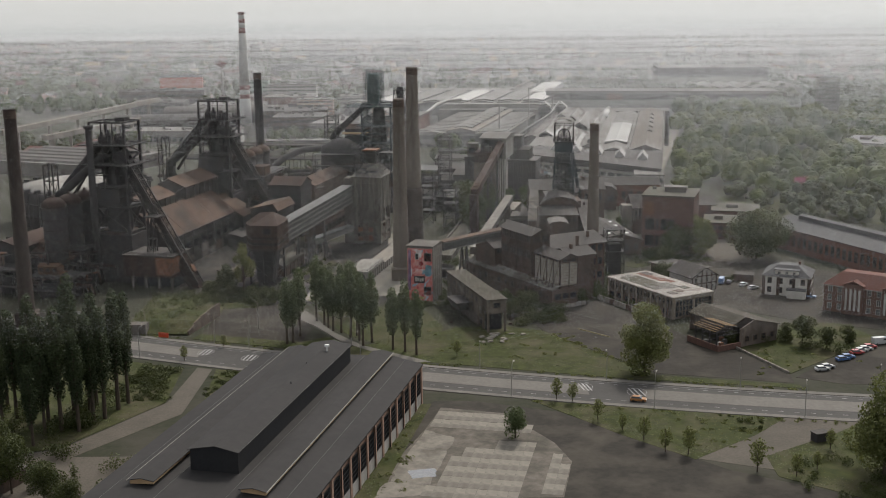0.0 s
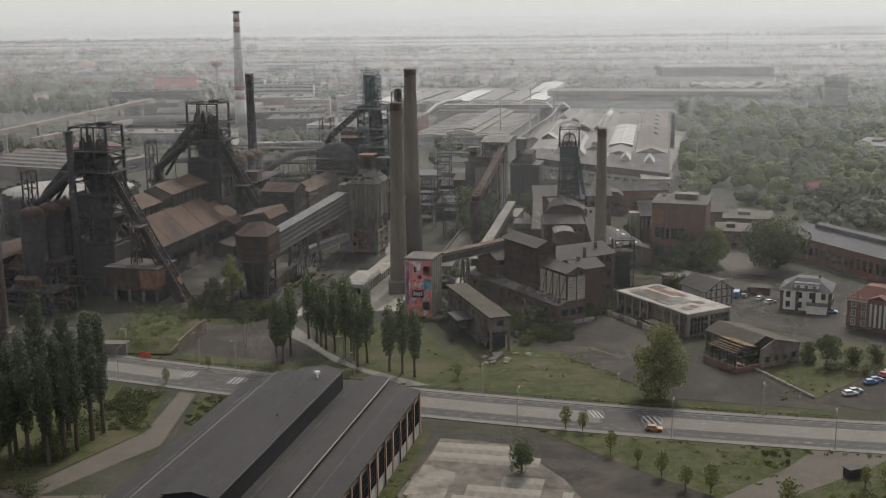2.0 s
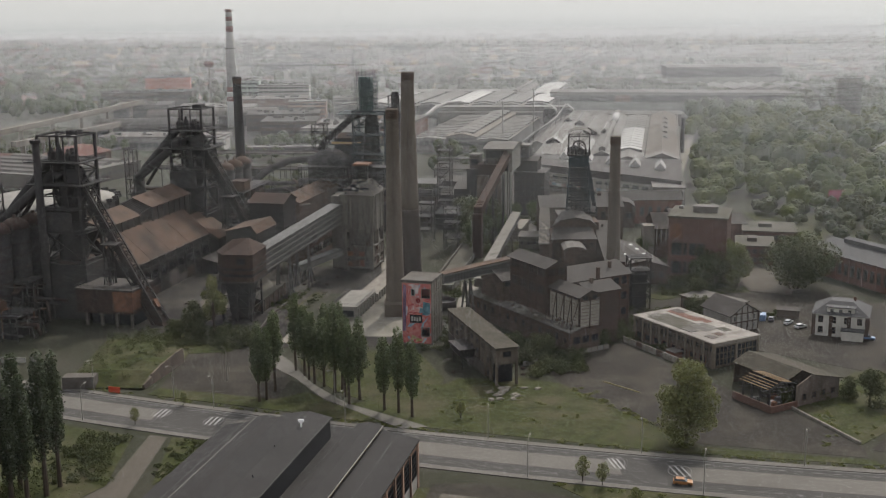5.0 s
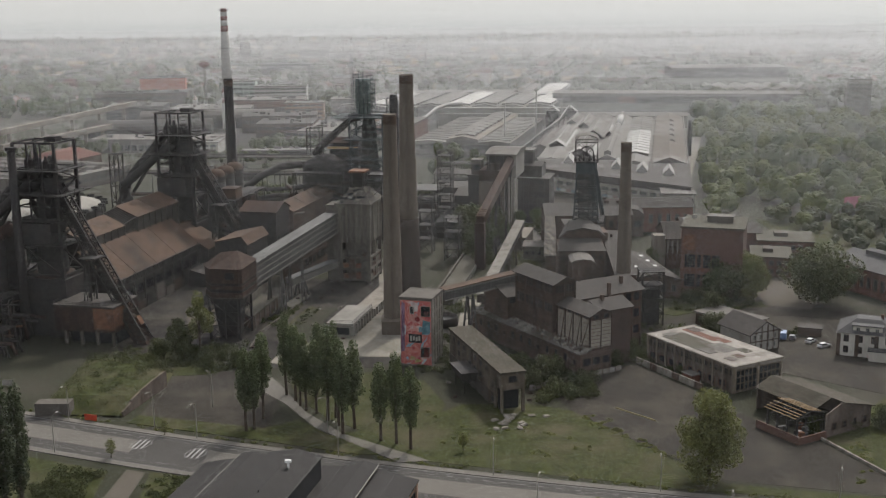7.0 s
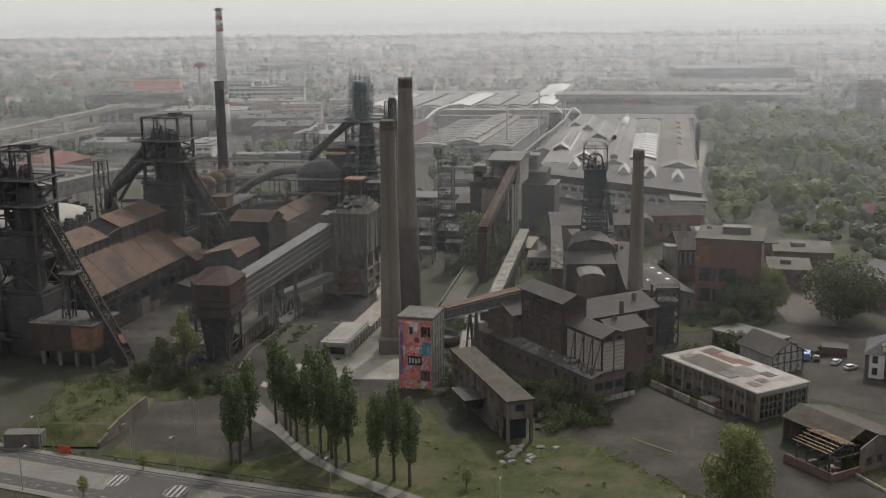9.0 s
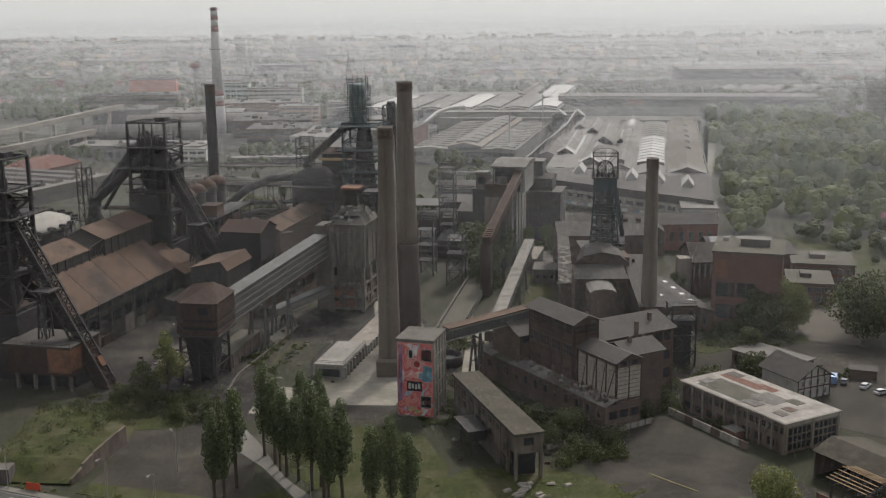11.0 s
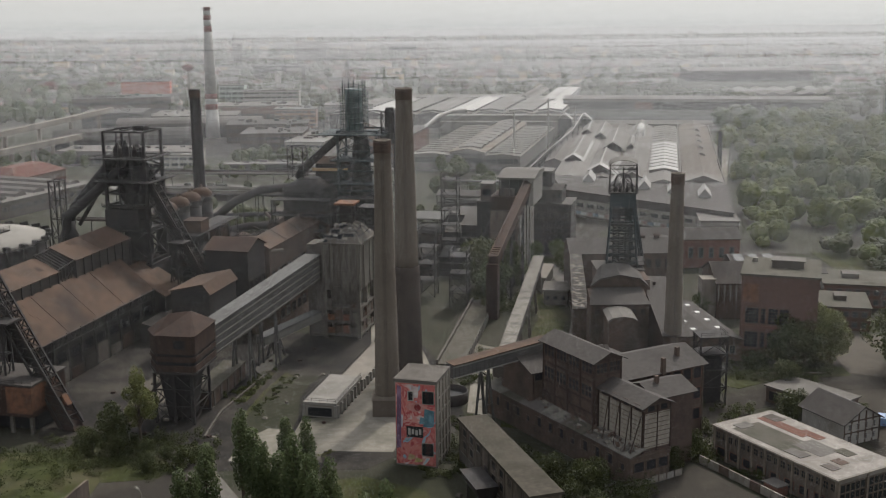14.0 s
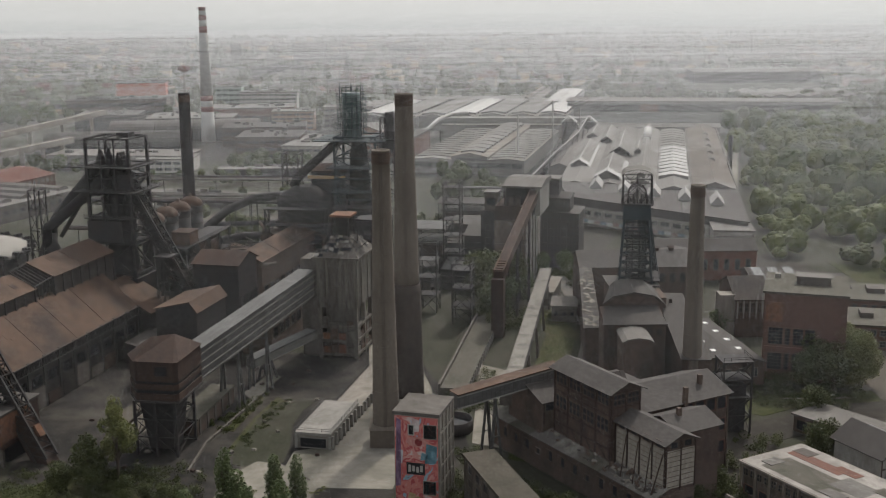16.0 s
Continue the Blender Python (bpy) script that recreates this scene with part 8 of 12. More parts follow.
# ---- coal silo with the inclined belt ----
def silo():
    t = thing("coal_silo", "tall concrete coal silo with an inclined belt casing", "silo", pose(27.6, 588.8, 0, 0, 0, -13.8))
    Mesh().box(-11.5, 0, 0, 26, 0, 25).done("wall", STAINED_WALL, t)
    Mesh().box(-11.4, -0.1, 0.1, 25.9, 25, 30.2).done("upper_wall", RUST_DARK, t, "rust-stained upper wall")
    # lighter concrete on this side paints sunlight into its colour
    Mesh().box(0, 0.25, -0.1, 26.1, 0, 27).done("lit_face", CONCRETE_LIGHT, t, "concrete side face made paler to look sunlit")
    for y in (6.5, 13, 19.5):
        Mesh().box(0.25, 0.6, y, y + 0.6, 0, 27).done("pilaster", CONCRETE_DARK, t)
    for z in (8, 16, 24.6):
        Mesh().box(-11.7, 0.1, -0.25, 0, z, z + 0.4).done("band", CONCRETE_DARK, t)
    # head house on the top, open at the front
    for x in (-8.0, -4.5, -1.0, 2.6):
        Mesh().box(x, x + 0.5, 0.4, 0.9, 30.2, 36.8).done("head_column", STEEL_DARK, t)
    Mesh().box(-7.8, 0.2, 3.5, 22, 30.2, 36.8).done("head_core", STEEL_DARK, t)
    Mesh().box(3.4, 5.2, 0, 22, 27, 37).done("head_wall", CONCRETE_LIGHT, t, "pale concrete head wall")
    Mesh().box(0.25, 3.4, 2, 22, 27, 36.8).done("belt_room", STEEL_DARK, t)
    Mesh().prism_x([(-0.8, 37), (22.8, 37), (22.8, 38.4), (11, 39.2), (-0.8, 37.7)], -8.6, 5.8).done("roof", TAR_PALE, t)
    k = Mesh()
    railing(k, [(-11.3, 0.3, 30.2), (-8, 0.3, 30.2)], 1.1, 1.6, 0.09)
    k.done("railing", STEEL_DARK, t)
    Mesh().box(-6.5, -2.5, 1.0, 3.2, 30.2, 33).done("motor_house", SHEET, t)
    inv = pose(27.6, 588.8, 0, 0, 0, -13.8).inverted()
    a, b = inv @ Vector((14.8, 529, 19.4)), inv @ Vector((31.2, 591.5, 35.2))
    m = Matrix.Translation((a + b) / 2) @ (b - a).to_track_quat("Z", "Y").to_matrix().to_4x4()
    k = Mesh()
    k.cuboid(m, 1.5, 1.5, (b - a).length / 2)
    k.done("belt_casing", RUST_DARK, t)
    for s_ in (-1, 1):
        k = Mesh()
        o = Vector((s_ * 1.45, 0, 1.7))
        k.beam(a + o, b + o, 0.35, 0.35)
        k.done("casing_rim", RUST, t)
    for i in range(5):
        p = a + (b - a) * (0.01 + 0.025 * i)
        Mesh().cuboid(Matrix.Translation(p) @ m.to_3x3().to_4x4(), 1.7, 1.75, 0.3).done("casing_rib", RUST, t)
    Mesh().box(a.x - 1.9, a.x + 1.9, a.y - 2.2, a.y + 1.2, 0, 18.6).done("foot_house", RUST_DARK, t)
    for f_ in (0.35, 0.68):
        p = a + (b - a) * f_
        k = Mesh()
        tower_frame(k, p.x - 1.6, p.x + 1.6, p.y - 1.4, p.y + 1.4, 0, p.z - 1.7, 4, 0.35)
        k.done("belt_trestle", STEEL_DARK, t)
    k = Mesh()
    tower_frame(k, -4.6, -1.2, -7.5, -4.5, 0, 15, 3, 0.3)
    k.done("casing_trestle", STEEL_DARK, t)
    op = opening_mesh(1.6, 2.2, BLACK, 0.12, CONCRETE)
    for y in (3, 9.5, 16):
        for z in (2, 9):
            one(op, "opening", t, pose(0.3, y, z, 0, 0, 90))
    sh = thing("stair_tower", "dark sheet-clad stair tower beside the silo", "tower", pose(12.5, 602.6, 0, 0, 0, -13.8))
    Mesh().box(-0.6, 4.6, 0, 9, 0, 26).done("wall", STEEL_DARK, sh)
    Mesh().box(-1, 5, -0.4, 9.4, 26, 26.5).done("roof", TAR, sh)
    Mesh().box(0.6, 5.4, 1, 7, 26.5, 33).done("hoist_house", SHEET, sh)
    Mesh().box(0.3, 5.7, 0.7, 7.3, 33, 33.4).done("hoist_roof", TAR_PALE, sh)
    one(opening_mesh(3.4, 2.8, BLACK, 0.2, SHEET), "opening", sh, pose(3, 0.95, 28.4))
    for z in (4, 9, 14, 19):
        one(op, "opening", sh, pose(2, -0.06, z))
    d = thing("dark_bunker", "dark sheet-clad bunker beside the coal silo", "bunker", pose(36, 624, 0, 0, 0, -13.8))
    Mesh().box(0, 15, 0, 17, 0, 21).done("wall", STEEL_DARK, d)
    Mesh().box(-0.4, 15.4, -0.4, 17.4, 21, 21.6).done("roof", TAR, d)
    Mesh().box(0.5, 11, 3, 15, 21.6, 27).done("upper_house", SOOT_WALL, d)
    Mesh().gable(0.5, 11, 3, 15, 27, 28.6, 0.2, 0.4, "x").done("upper_roof", TAR, d)
    Mesh().box(1, 6.5, 4, 13, 28, 34).done("head_house", STEEL_DARK, d)
    Mesh().box(0.6, 6.9, 3.6, 13.4, 34, 34.5).done("head_roof", TAR_PALE, d)
    put_row(op, d, (6.5, 2.94), (10.8, 2.94), 2, 23.5, "opening")
    for z in (3.6, 9.6, 15.6):
        put_row(op, d, (0.6, -0.06), (14.6, -0.06), 5, z, "opening")
    for z in range(3, 21, 3):
        Mesh().box(-0.15, 15.15, -0.15, 17.15, z, z + 0.3).done("band", RUST_DARK, d)
    for i in range(6):
        Mesh().box(2.5 * i, 2.5 * i + 0.35, -0.3, 0, 0, 21).done("post", STEEL_DARK, d)


silo()
# pale low roof of the belt gallery that runs to the silo's foot
bg_ = thing("gallery_shed", "crumbling concrete gallery shed beside the silo", "works building", pose(27, 566, 0, 0, 0, -13))
Mesh().box(3, 8.5, 0, 22, 0, 4.5).done("wall", CONCRETE_DARK, bg_)
Mesh().box(2.6, 8.9, -0.4, 22.4, 4.5, 5.0).done("roof", CONCRETE, bg_)
for i, (x, y, w, d, h, hb) in enumerate(((-1.5, 606, 7, 12, 13.5, 15), (5.6, 604.5, 6.6, 12, 16.5, 18.5), (-3, 588, 14, 14, 7.5, 9), (0, 625, 12, 14, 17, 18))):
    t = thing("screen_house", "sooty stepped screening house of sheet and steel", "works hall", pose(x, y, 0, 0, 0, -12), "stepped screening houses")
    Mesh().prism_x([(1, 0), (d, 0), (d, hb), (1, h)], 0, w).done("wall", STEEL_DARK, t)
    k = Mesh()
    k.slab((-0.4, 0.4, h + 0.1), (w + 0.4, 0.4, h + 0.1), (w + 0.4, d + 0.4, hb + 0.2), (-0.4, d + 0.4, hb + 0.2), 0.25)
    k.done("roof", (TAR, TAR, STEEL_GREY, TAR)[i], t)
    for z in (h * 0.35, h * 0.7):
        k = Mesh().box(-0.4, w + 0.4, -1.4, 1, z, z + 0.25)
        railing(k, [(-0.3, -1.3, z + 0.2), (w + 0.3, -1.3, z + 0.2)], 1.1, 1.8, 0.09)
        k.done("gangway", STEEL_DARK, t)
    for j in range(4):
        Mesh().beam((w * j / 3, -1.3, 0), (w * j / 3, -1.3, h * 0.7), 0.28).done("post", STEEL_DARK, t)
    put_row(opening_mesh(1.3, 1.5, BLACK, 0.1, RUST_DARK), t, (0.3, 0.94), (w - 0.3, 0.94), 3, h * 0.75, "opening")
# coke screening frames left of the silo
for x, y, w, d, h in ((-13.5, 607, 12.5, 17, 19), (-16, 584, 11, 14, 10), (-4, 690, 22, 16, 14)):
    t = thing("screening_house", "sooty open steel screening house with a sheet roof", "works hall", pose(x, y, 0, 0, 0, -10), "screening houses")
    k = Mesh()
    tower_frame(k, 0, w, 0, d, 0, h, 4, 0.4)
    for z in (h * 0.4, h * 0.7):
        k.box(0, w, 0, d, z, z + 0.25)
    k.done("frame", STEEL_DARK, t)
    Mesh().gable(0, w, 0, d, h, h + 1.6, 0.2, 0.5, "x").done("roof", STEEL_GREY if h > 18 else TAR, t)
    Mesh().box(2, w - 2, 2, d - 2, 0, h * 0.65).done("machine", RUST_DARK, t)

# ---- villas and halls on the right ----
def hip_roof(k, x0, x1, y0, y1, z0, z1, ins, over=0.5):
    """Hipped roof with a flat or short ridge; ins: how far the ridge keeps from the eaves."""
    return k.frustum(x0 - over, x1 + over, y0 - over, y1 + over, z0, x0 + ins, x1 - ins, y0 + ins, y1 - ins, z1)


def villa(name, label, m, W, D, H, wall, roof, storeys=2, n=4, rise=3.6, dormer=True):
    t = thing(name, label, "house", m)
    Mesh().box(0, W, 0, D, 0, H).done("wall", wall, t)
    k = Mesh()
    hip_roof(k, 0, W, 0, D, H, H + rise, min(W, D) * 0.33)
    k.done("roof", roof, t)
    Mesh().box(-0.25, W + 0.25, -0.25, D + 0.25, H - 0.35, H).done("cornice", PLASTER, t)
    w = window_mesh(1.2, 1.8, BRICK_SOOT if wall is WHITE_WASH else PLASTER, GLASS, 2, 2, 0.1, 0.16)
    for s in range(storeys):
        z = 1.2 + s * (H - 0.4) / storeys
        put_row(w, t, (0.5, -0.05), (W - 0.5, -0.05), n, z)
        put_row(w, t, (W + 0.05, 0.5), (W + 0.05, D - 0.5), max(2, n - 1), z)
        for i in range(max(2, n - 1)):
            one(w, "window", t, pose(-0.05, D * (i + 0.5) / max(2, n - 1), z, 0, 0, -90))
    if dormer:
        d = Mesh().prism_x([(0.6, H), (3.6, H), (3.6, H + 2.3), (0.6, H + 1.9)], W * 0.25, W * 0.75).done("dormer", wall, t)
        Mesh().box(W * 0.25 - 0.3, W * 0.75 + 0.3, 0.2, 4.0, H + 2.25, H + 2.45).done("dormer_roof", roof, d)
        w2 = window_mesh(0.9, 1.2, PLASTER, GLASS, 2, 2, 0.08, 0.1)
        for i in range(3):
            one(w2, "window", d, pose(W * (0.34 + 0.16 * i), 0.55, H + 0.4))
    Mesh().box(W * 0.7, W * 0.7 + 0.8, D * 0.5, D * 0.5 + 0.8, H + 1, H + rise + 1.0).done("chimney_stack", BRICK_RED, t)
    return t


v = villa("villa", "white plaster villa with brick corner piers and a slate hipped roof", pose(117.3, 411.5, 0, 0, 0, -23), 16.5, 14.5, 7.2, WHITE_WASH, SLATE, 2, 4, 3.4)
for x in (-0.25, 4.9, 10.4, 15.7):
    Mesh().box(x, x + 1.1, -0.2, 0, 0, 6.8).done("brick_pier", BRICK_SOOT, v)
Mesh().box(9, 15.5, -3.5, 0, 0, 3.0).done("porch", WHITE_WASH, v)
Mesh().box(8.7, 15.8, -3.8, 0, 3.0, 3.3).done("porch_roof", SLATE, v)
r = villa("brick_villa", "long red brick office with white bands and tiled roof", pose(132.2, 388.5, 0, 0, 0, -37), 34, 14, 9.5, BRICK_RED, TILE_RED, 3, 10, 4.2, dormer=False)
for x in (7, 20):
    g_ = Mesh().box(x, x + 6.5, -1.0, 0, 0, 10.6).done("bay", BRICK_RED, r)
    for i in range(4):
        Mesh().box(x + 0.6 + 1.5 * i, x + 1.3 + 1.5 * i, -1.12, -1.0, 1.5, 9.0).done("white_band", PLASTER, g_)
    Mesh().gable(x, x + 6.5, -1.0, 5, 10.6, 12.0, 0.2, 0.4, "y").done("bay_roof", TILE_RED, g_)
c = thing("half_timbered_house", "small half-timbered house with a dark gabled roof", "house", pose(92, 414.5, 0, 0, 0, 25))
Mesh().prism([(0, 0), (11, 0), (11, 6), (5.5, 9), (0, 6)], 0, 14).done("wall", PLASTER, c)
Mesh().gable(0, 11, 0, 14, 6.1, 9.3, 0.25, 0.9).done("roof", TAR, c)
for i in range(6):
    Mesh().box(2.2 * i - 0.15 * (i > 0), 2.2 * i + 0.25, -0.12, 0, 0, 6 + min(i, 5 - i) * 1.0).done("timber", BRICK_SOOT, c)
for z in (2.9, 5.7):
    Mesh().box(0, 11, -0.14, 0, z, z + 0.3).done("timber", BRICK_SOOT, c)
put_row(window_mesh(1.0, 1.4, PLASTER, GLASS), c, (0.5, -0.06), (10.5, -0.06), 4, 3.7)
put_row(window_mesh(1.0, 1.4, PLASTER, GLASS), c, (0.5, -0.06), (10.5, -0.06), 4, 0.9)
put_row(window_mesh(1.0, 1.4, PLASTER, GLASS), c, (11.06, 0.5), (11.06, 13.5), 4, 3.4)
sk = Mesh().box(-0.5, 0.5, -0.7, 0.7, 0, 0.1).data("skylight", WHITE_PAINT)
for y in (4, 7.5, 11):
    one(sk, "skylight", c, pose(8.2, y, 7.95, 0, 30, 0))
h = thing("low_workshop", "low long workshop with a felt roof beside the lane", "works building", pose(82.5, 446, 0, 0, 0, -53))
Mesh().box(0, 20, 0, 11, 0, 4.2).done("wall", BRICK_SOOT, h)
Mesh().box(-0.5, 20.5, -0.5, 11.5, 4.2, 4.6).done("roof", TAR_PALE, h)
put_row(opening_mesh(3, 2.4, BLACK, 0.12, BRICK_SOOT), h, (0.5, -0.05), (19.5, -0.05), 5, 0.8, "opening")


def open_shed():
    t = thing("open_shed", "half-ruined shed with bare yellow roof trusses", "shed", pose(92.5, 345.5, 0, 0, 0, 29))
    k = Mesh()
    k.prism([(0, 0), (15.5, 0), (15.5, 5.6), (5.5, 8.0), (0, 5.8)], 0.2, 0.6)
    k.prism([(0, 0), (15.5, 0), (15.5, 5.6), (5.5, 8.0), (0, 5.8)], 23.4, 23.8)
    k.box(15.2, 15.6, 0.2, 23.8, 0, 5.6)
    k.done("wall", STAINED_WALL, t)
    k = Mesh()
    k.slab((5.5, -0.4, 8.2), (16.2, -0.4, 5.6), (16.2, 24.2, 5.6), (5.5, 24.2, 8.2), 0.25)
    k.slab((-0.3, 4, 5.9), (5.5, 4, 8.2), (5.5, 24.2, 8.2), (-0.3, 24.2, 5.9), 0.25)
    k.done("roof", RUIN_ROOF, t, "dark mossy sheet roof")
    w = window_mesh(1.4, 1.6, BRICK_SOOT, GLASS, 3, 2)
    put_row(w, t, (1, 0.14), (15, 0.14), 4, 1.6)
    tr = Mesh()
    tr.beam((0, 0, 4.6), (-9, 0, 4.6), 0.2)
    tr.beam((0, 0, 6.4), (-4.5, 0, 7.4), 0.2)
    tr.beam((-4.5, 0, 7.4), (-9, 0, 6.0), 0.2)
    for i in range(4):
        tr.beam((-2 * i, 0, 4.6), (-2 * i - 1, 0, 6.6 + 0.5 * (2 - abs(i - 2.5))), 0.14)
        tr.beam((-2 * i - 1, 0, 6.6 + 0.5 * (2 - abs(i - 2.5))), (-2 * i - 2, 0, 4.6), 0.14)
    me = tr.data("truss", STEEL_DARK)
    for i in range(4):
        one(me, "truss", t, pose(0, 1 + 3.2 * i, 0))
    pu = Mesh().box(-0.07, 0.07, 0, 10.5, -0.07, 0.07).data("purlin", CREAM)
    for x, z in ((-0.8, 6.7), (-2, 6.95), (-3.2, 7.2), (-4.5, 7.5), (-5.8, 7.1), (-7, 6.7), (-8, 6.4), (-9, 6.1)):
        one(pu, "purlin", t, pose(x, 1.5, z))
    col = Mesh().box(-0.2, 0.2, -0.2, 0.2, 0, 6.0).data("column", STEEL_DARK)
    for i in range(4):
        one(col, "column", t, pose(-9, 1 + 3.2 * i, 0))
    Mesh().box(-9.5, -9.1, 0, 14, 0, 2.0).done("low_wall", BRICK_RED, t)
    Mesh().box(-9.5, 0, -0.2, 0.2, 0, 1.8).done("low_wall", BRICK_RED, t)
    random.seed(2)
    for i in range(14):
        k = Mesh()
        x, y = random.uniform(-8, -1), random.uniform(1, 11)
        k.box(x - 0.6, x + 0.6, y - 0.5, y + 0.5, 0, random.uniform(0.5, 2.0))
        tagged(k.done("scrap_crate", random.choice([STEEL_DARK, PLASTER, RUST_BRIGHT, STEEL_GREY]), m=t.matrix_basis.copy()), "scrap and crates stored in the open shed", "crate", "scrap crates")


open_shed()


def brick_hall():
    t = thing("brick_hall", "long dark red brick hall with a grey roof and ridge monitor", "works hall", pose(143.5, 497, 0, 0, 0, -66))
    L, W, H = 75, 22, 9.6
    Mesh().prism_x([(0, 0), (W, 0), (W, H), (W / 2, H + 3.2), (0, H)], 0, L).done("wall", BRICK, t)
    Mesh().gable(0, L, 0, W, H, H + 3.4, 0.25, 0.6, "x").done("roof", SLATE, t)
    Mesh().prism_x([(W / 2 - 2.2, H + 2.4), (W / 2 + 2.2, H + 2.4), (W / 2 + 2.2, H + 4.3), (W / 2, H + 5), (W / 2 - 2.2, H + 4.3)], 8, L - 8).done("monitor", SLATE, t)
    w = sash_mesh(1.7, 4.2, BRICK_SOOT, GLASS, 3, 5, 0.09, 0.12)
    put_row(w, t, (1, -0.06), (L - 1, -0.06), 22, 2.6)
    for i in range(12):
        Mesh().box(i * 6.75, i * 6.75 + 0.6, -0.3, 0, 0, H).done("pilaster", BRICK, t)
    put_row(sash_mesh(1.7, 4.2, BRICK_SOOT, GLASS, 3, 5), t, (L + 0.05, 1), (L + 0.05, W - 1), 5, 2.6)


brick_hall()
for i, (x, y, rz, W, D, H, wall, rf) in enumerate(((118, 512, -14, 15, 20, 7.2, BRICK_RED, MOSS_ROOF), (128, 540, -14, 22, 22, 7.5, BRICK_RED, MOSS_ROOF), (268, 770, -30, 26, 46, 11, PLASTER, STEEL_GREY), (345, 1066, -12, 20, 14, 34, CONCRETE, TAR), (300, 735, -30, 20, 18, 7, PLASTER, TILE_RED), (262, 700, -40, 24, 12, 6, CONCRETE_LIGHT, TILE_RED))):
    t = thing("block_building", ("red brick annex with a flat roof", "red brick annex with a mossy flat roof", "pale block with a metal roof beyond the wood", "pale high block of flats beyond the wood", "pale house with a red roof", "low pale hall with a red roof")[i], "building", pose(x, y, 0, 0, 0, rz))
    Mesh().box(0, W, 0, D, 0, H).done("wall", wall, t)
    if rf is TILE_RED:
        Mesh().gable(0, W, 0, D, H, H + 4, 0.25, 0.5, "x").done("roof", rf, t)
    else:
        Mesh().box(-0.4, W + 0.4, -0.4, D + 0.4, H, H + 0.5).done("roof", rf, t)
        Mesh().box(W * 0.3, W * 0.55, D * 0.4, D * 0.7, H + 0.5, H + 2).done("roof_house", CONCRETE_DARK, t)
    w = sash_mesh(1.6, 1.7, CONCRETE_LIGHT, GLASS, 2, 2)
    for s in range(max(1, int(H / 3.6))):
        put_row(w, t, (0.5, -0.05), (W - 0.5, -0.05), max(3, int(W / 3)), 1.1 + 3.4 * s)
        for j in range(max(2, int(D / 4))):
            one(w, "window", t, pose(-0.05, D * (j + 0.5) / max(2, int(D / 4)), 1.1 + 3.4 * s, 0, 0, -90))
t = thing("billboard", "faded red advertising board on posts", "billboard", pose(200, 628, 0, 0, 0, 5))
Mesh().box(-6.5, 6.5, 0, 0.4, 4.5, 10).done("board", mat("faded_red_board", (0.42, 0.15, 0.17), None, 0.6, 0.7), t)
for x in (-5, 0, 5):
    Mesh().box(x - 0.2, x + 0.2, 0.1, 0.4, 0, 4.6).done("post", STEEL_DARK, t)


# ---- rolling mill halls behind ----
MILL = pose(131, 690, 0, 0, 0, -11)
ROOF_A = mat("pale_sheet_roof", (0.158, 0.147, 0.133), (0.12, 0.112, 0.101), 0.5, 0.85, 0.0, 0.1, 0.05, (0.12, 0.108, 0.097), 0.7, vary=0.15, spec=0.1)
ROOF_B = mat("brown_sheet_roof", (0.125, 0.112, 0.1), (0.096, 0.086, 0.077), 0.5, 0.85, 0.0, 0.1, 0.05, (0.075, 0.066, 0.058), 0.7, vary=0.15, spec=0.1)
ROOF_D = mat("rust_brown_roof", (0.15, 0.125, 0.1), (0.11, 0.092, 0.075), 0.5, 0.85, 0.0, 0.1, 0.06, (0.08, 0.068, 0.057), 0.75, vary=0.15, spec=0.1)
PALE_WALL = mat("pale_mill_wall", (0.27, 0.25, 0.22), (0.2, 0.185, 0.165), 0.4, 0.9, 0, 0.1, 0.06, (0.13, 0.12, 0.105), 0.6, 2)
ROOF_C = mat("bright_metal_roof", (0.28, 0.264, 0.24), (0.215, 0.202, 0.185), 0.5, 0.6, 0.1, 0.1, 0.05, (0.18, 0.168, 0.15), 0.5, spec=0.3)
WALL_MILL = mat("grey_mill_wall", (0.2, 0.185, 0.17), (0.15, 0.14, 0.128), 0.4, 0.9, 0, 0.1, 0.06, (0.1, 0.092, 0.082), 0.6, 2)


def mill_bay(x0, x1, y0, y1, eave, ridge, roof, lanterns=0, lantern_mat=None, m=MILL, wall=WALL_MILL, monitor=True, label="long rolling hall bay with a pitched sheet roof and lanterns"):
    t = thing("mill_hall", label, "works hall", m, "mill halls")
    xm = (x0 + x1) / 2
    Mesh().prism([(x0, 0), (x1, 0), (x1, eave), (xm, ridge), (x0, eave)], y0, y1).done("wall", wall, t)
    Mesh().gable(x0, x1, y0, y1, eave + 0.1, ridge + 0.15, 0.25, 0.5).done("roof", roof, t)
    if lanterns:
        n = lanterns
        w = (x1 - x0) * 0.4
        for i in range(n):
            ya, yb = y0 + (y1 - y0) * (i + 0.2) / n, y0 + (y1 - y0) * (i + 0.72) / n
            l = Mesh().prism_x([(ya, eave + 1), (yb, eave + 1), ((ya + yb) / 2, ridge + 3.4)], xm - w, xm + w)
            l.done("lantern", lantern_mat or roof, t)
    elif monitor:
        w = (x1 - x0) * 0.14
        Mesh().prism([(xm - w, ridge - 1), (xm + w, ridge - 1), (xm + w, ridge + 1.6), (xm, ridge + 2.4), (xm - w, ridge + 1.6)], y0 + 4, y1 - 4).done("monitor", lantern_mat or roof, t)
        Mesh().box(xm - w - 0.05, xm + w + 0.05, y0 + 5, y1 - 5, ridge - 0.2, ridge + 1.3).done("monitor_glazing", GLASS, t)
    return t



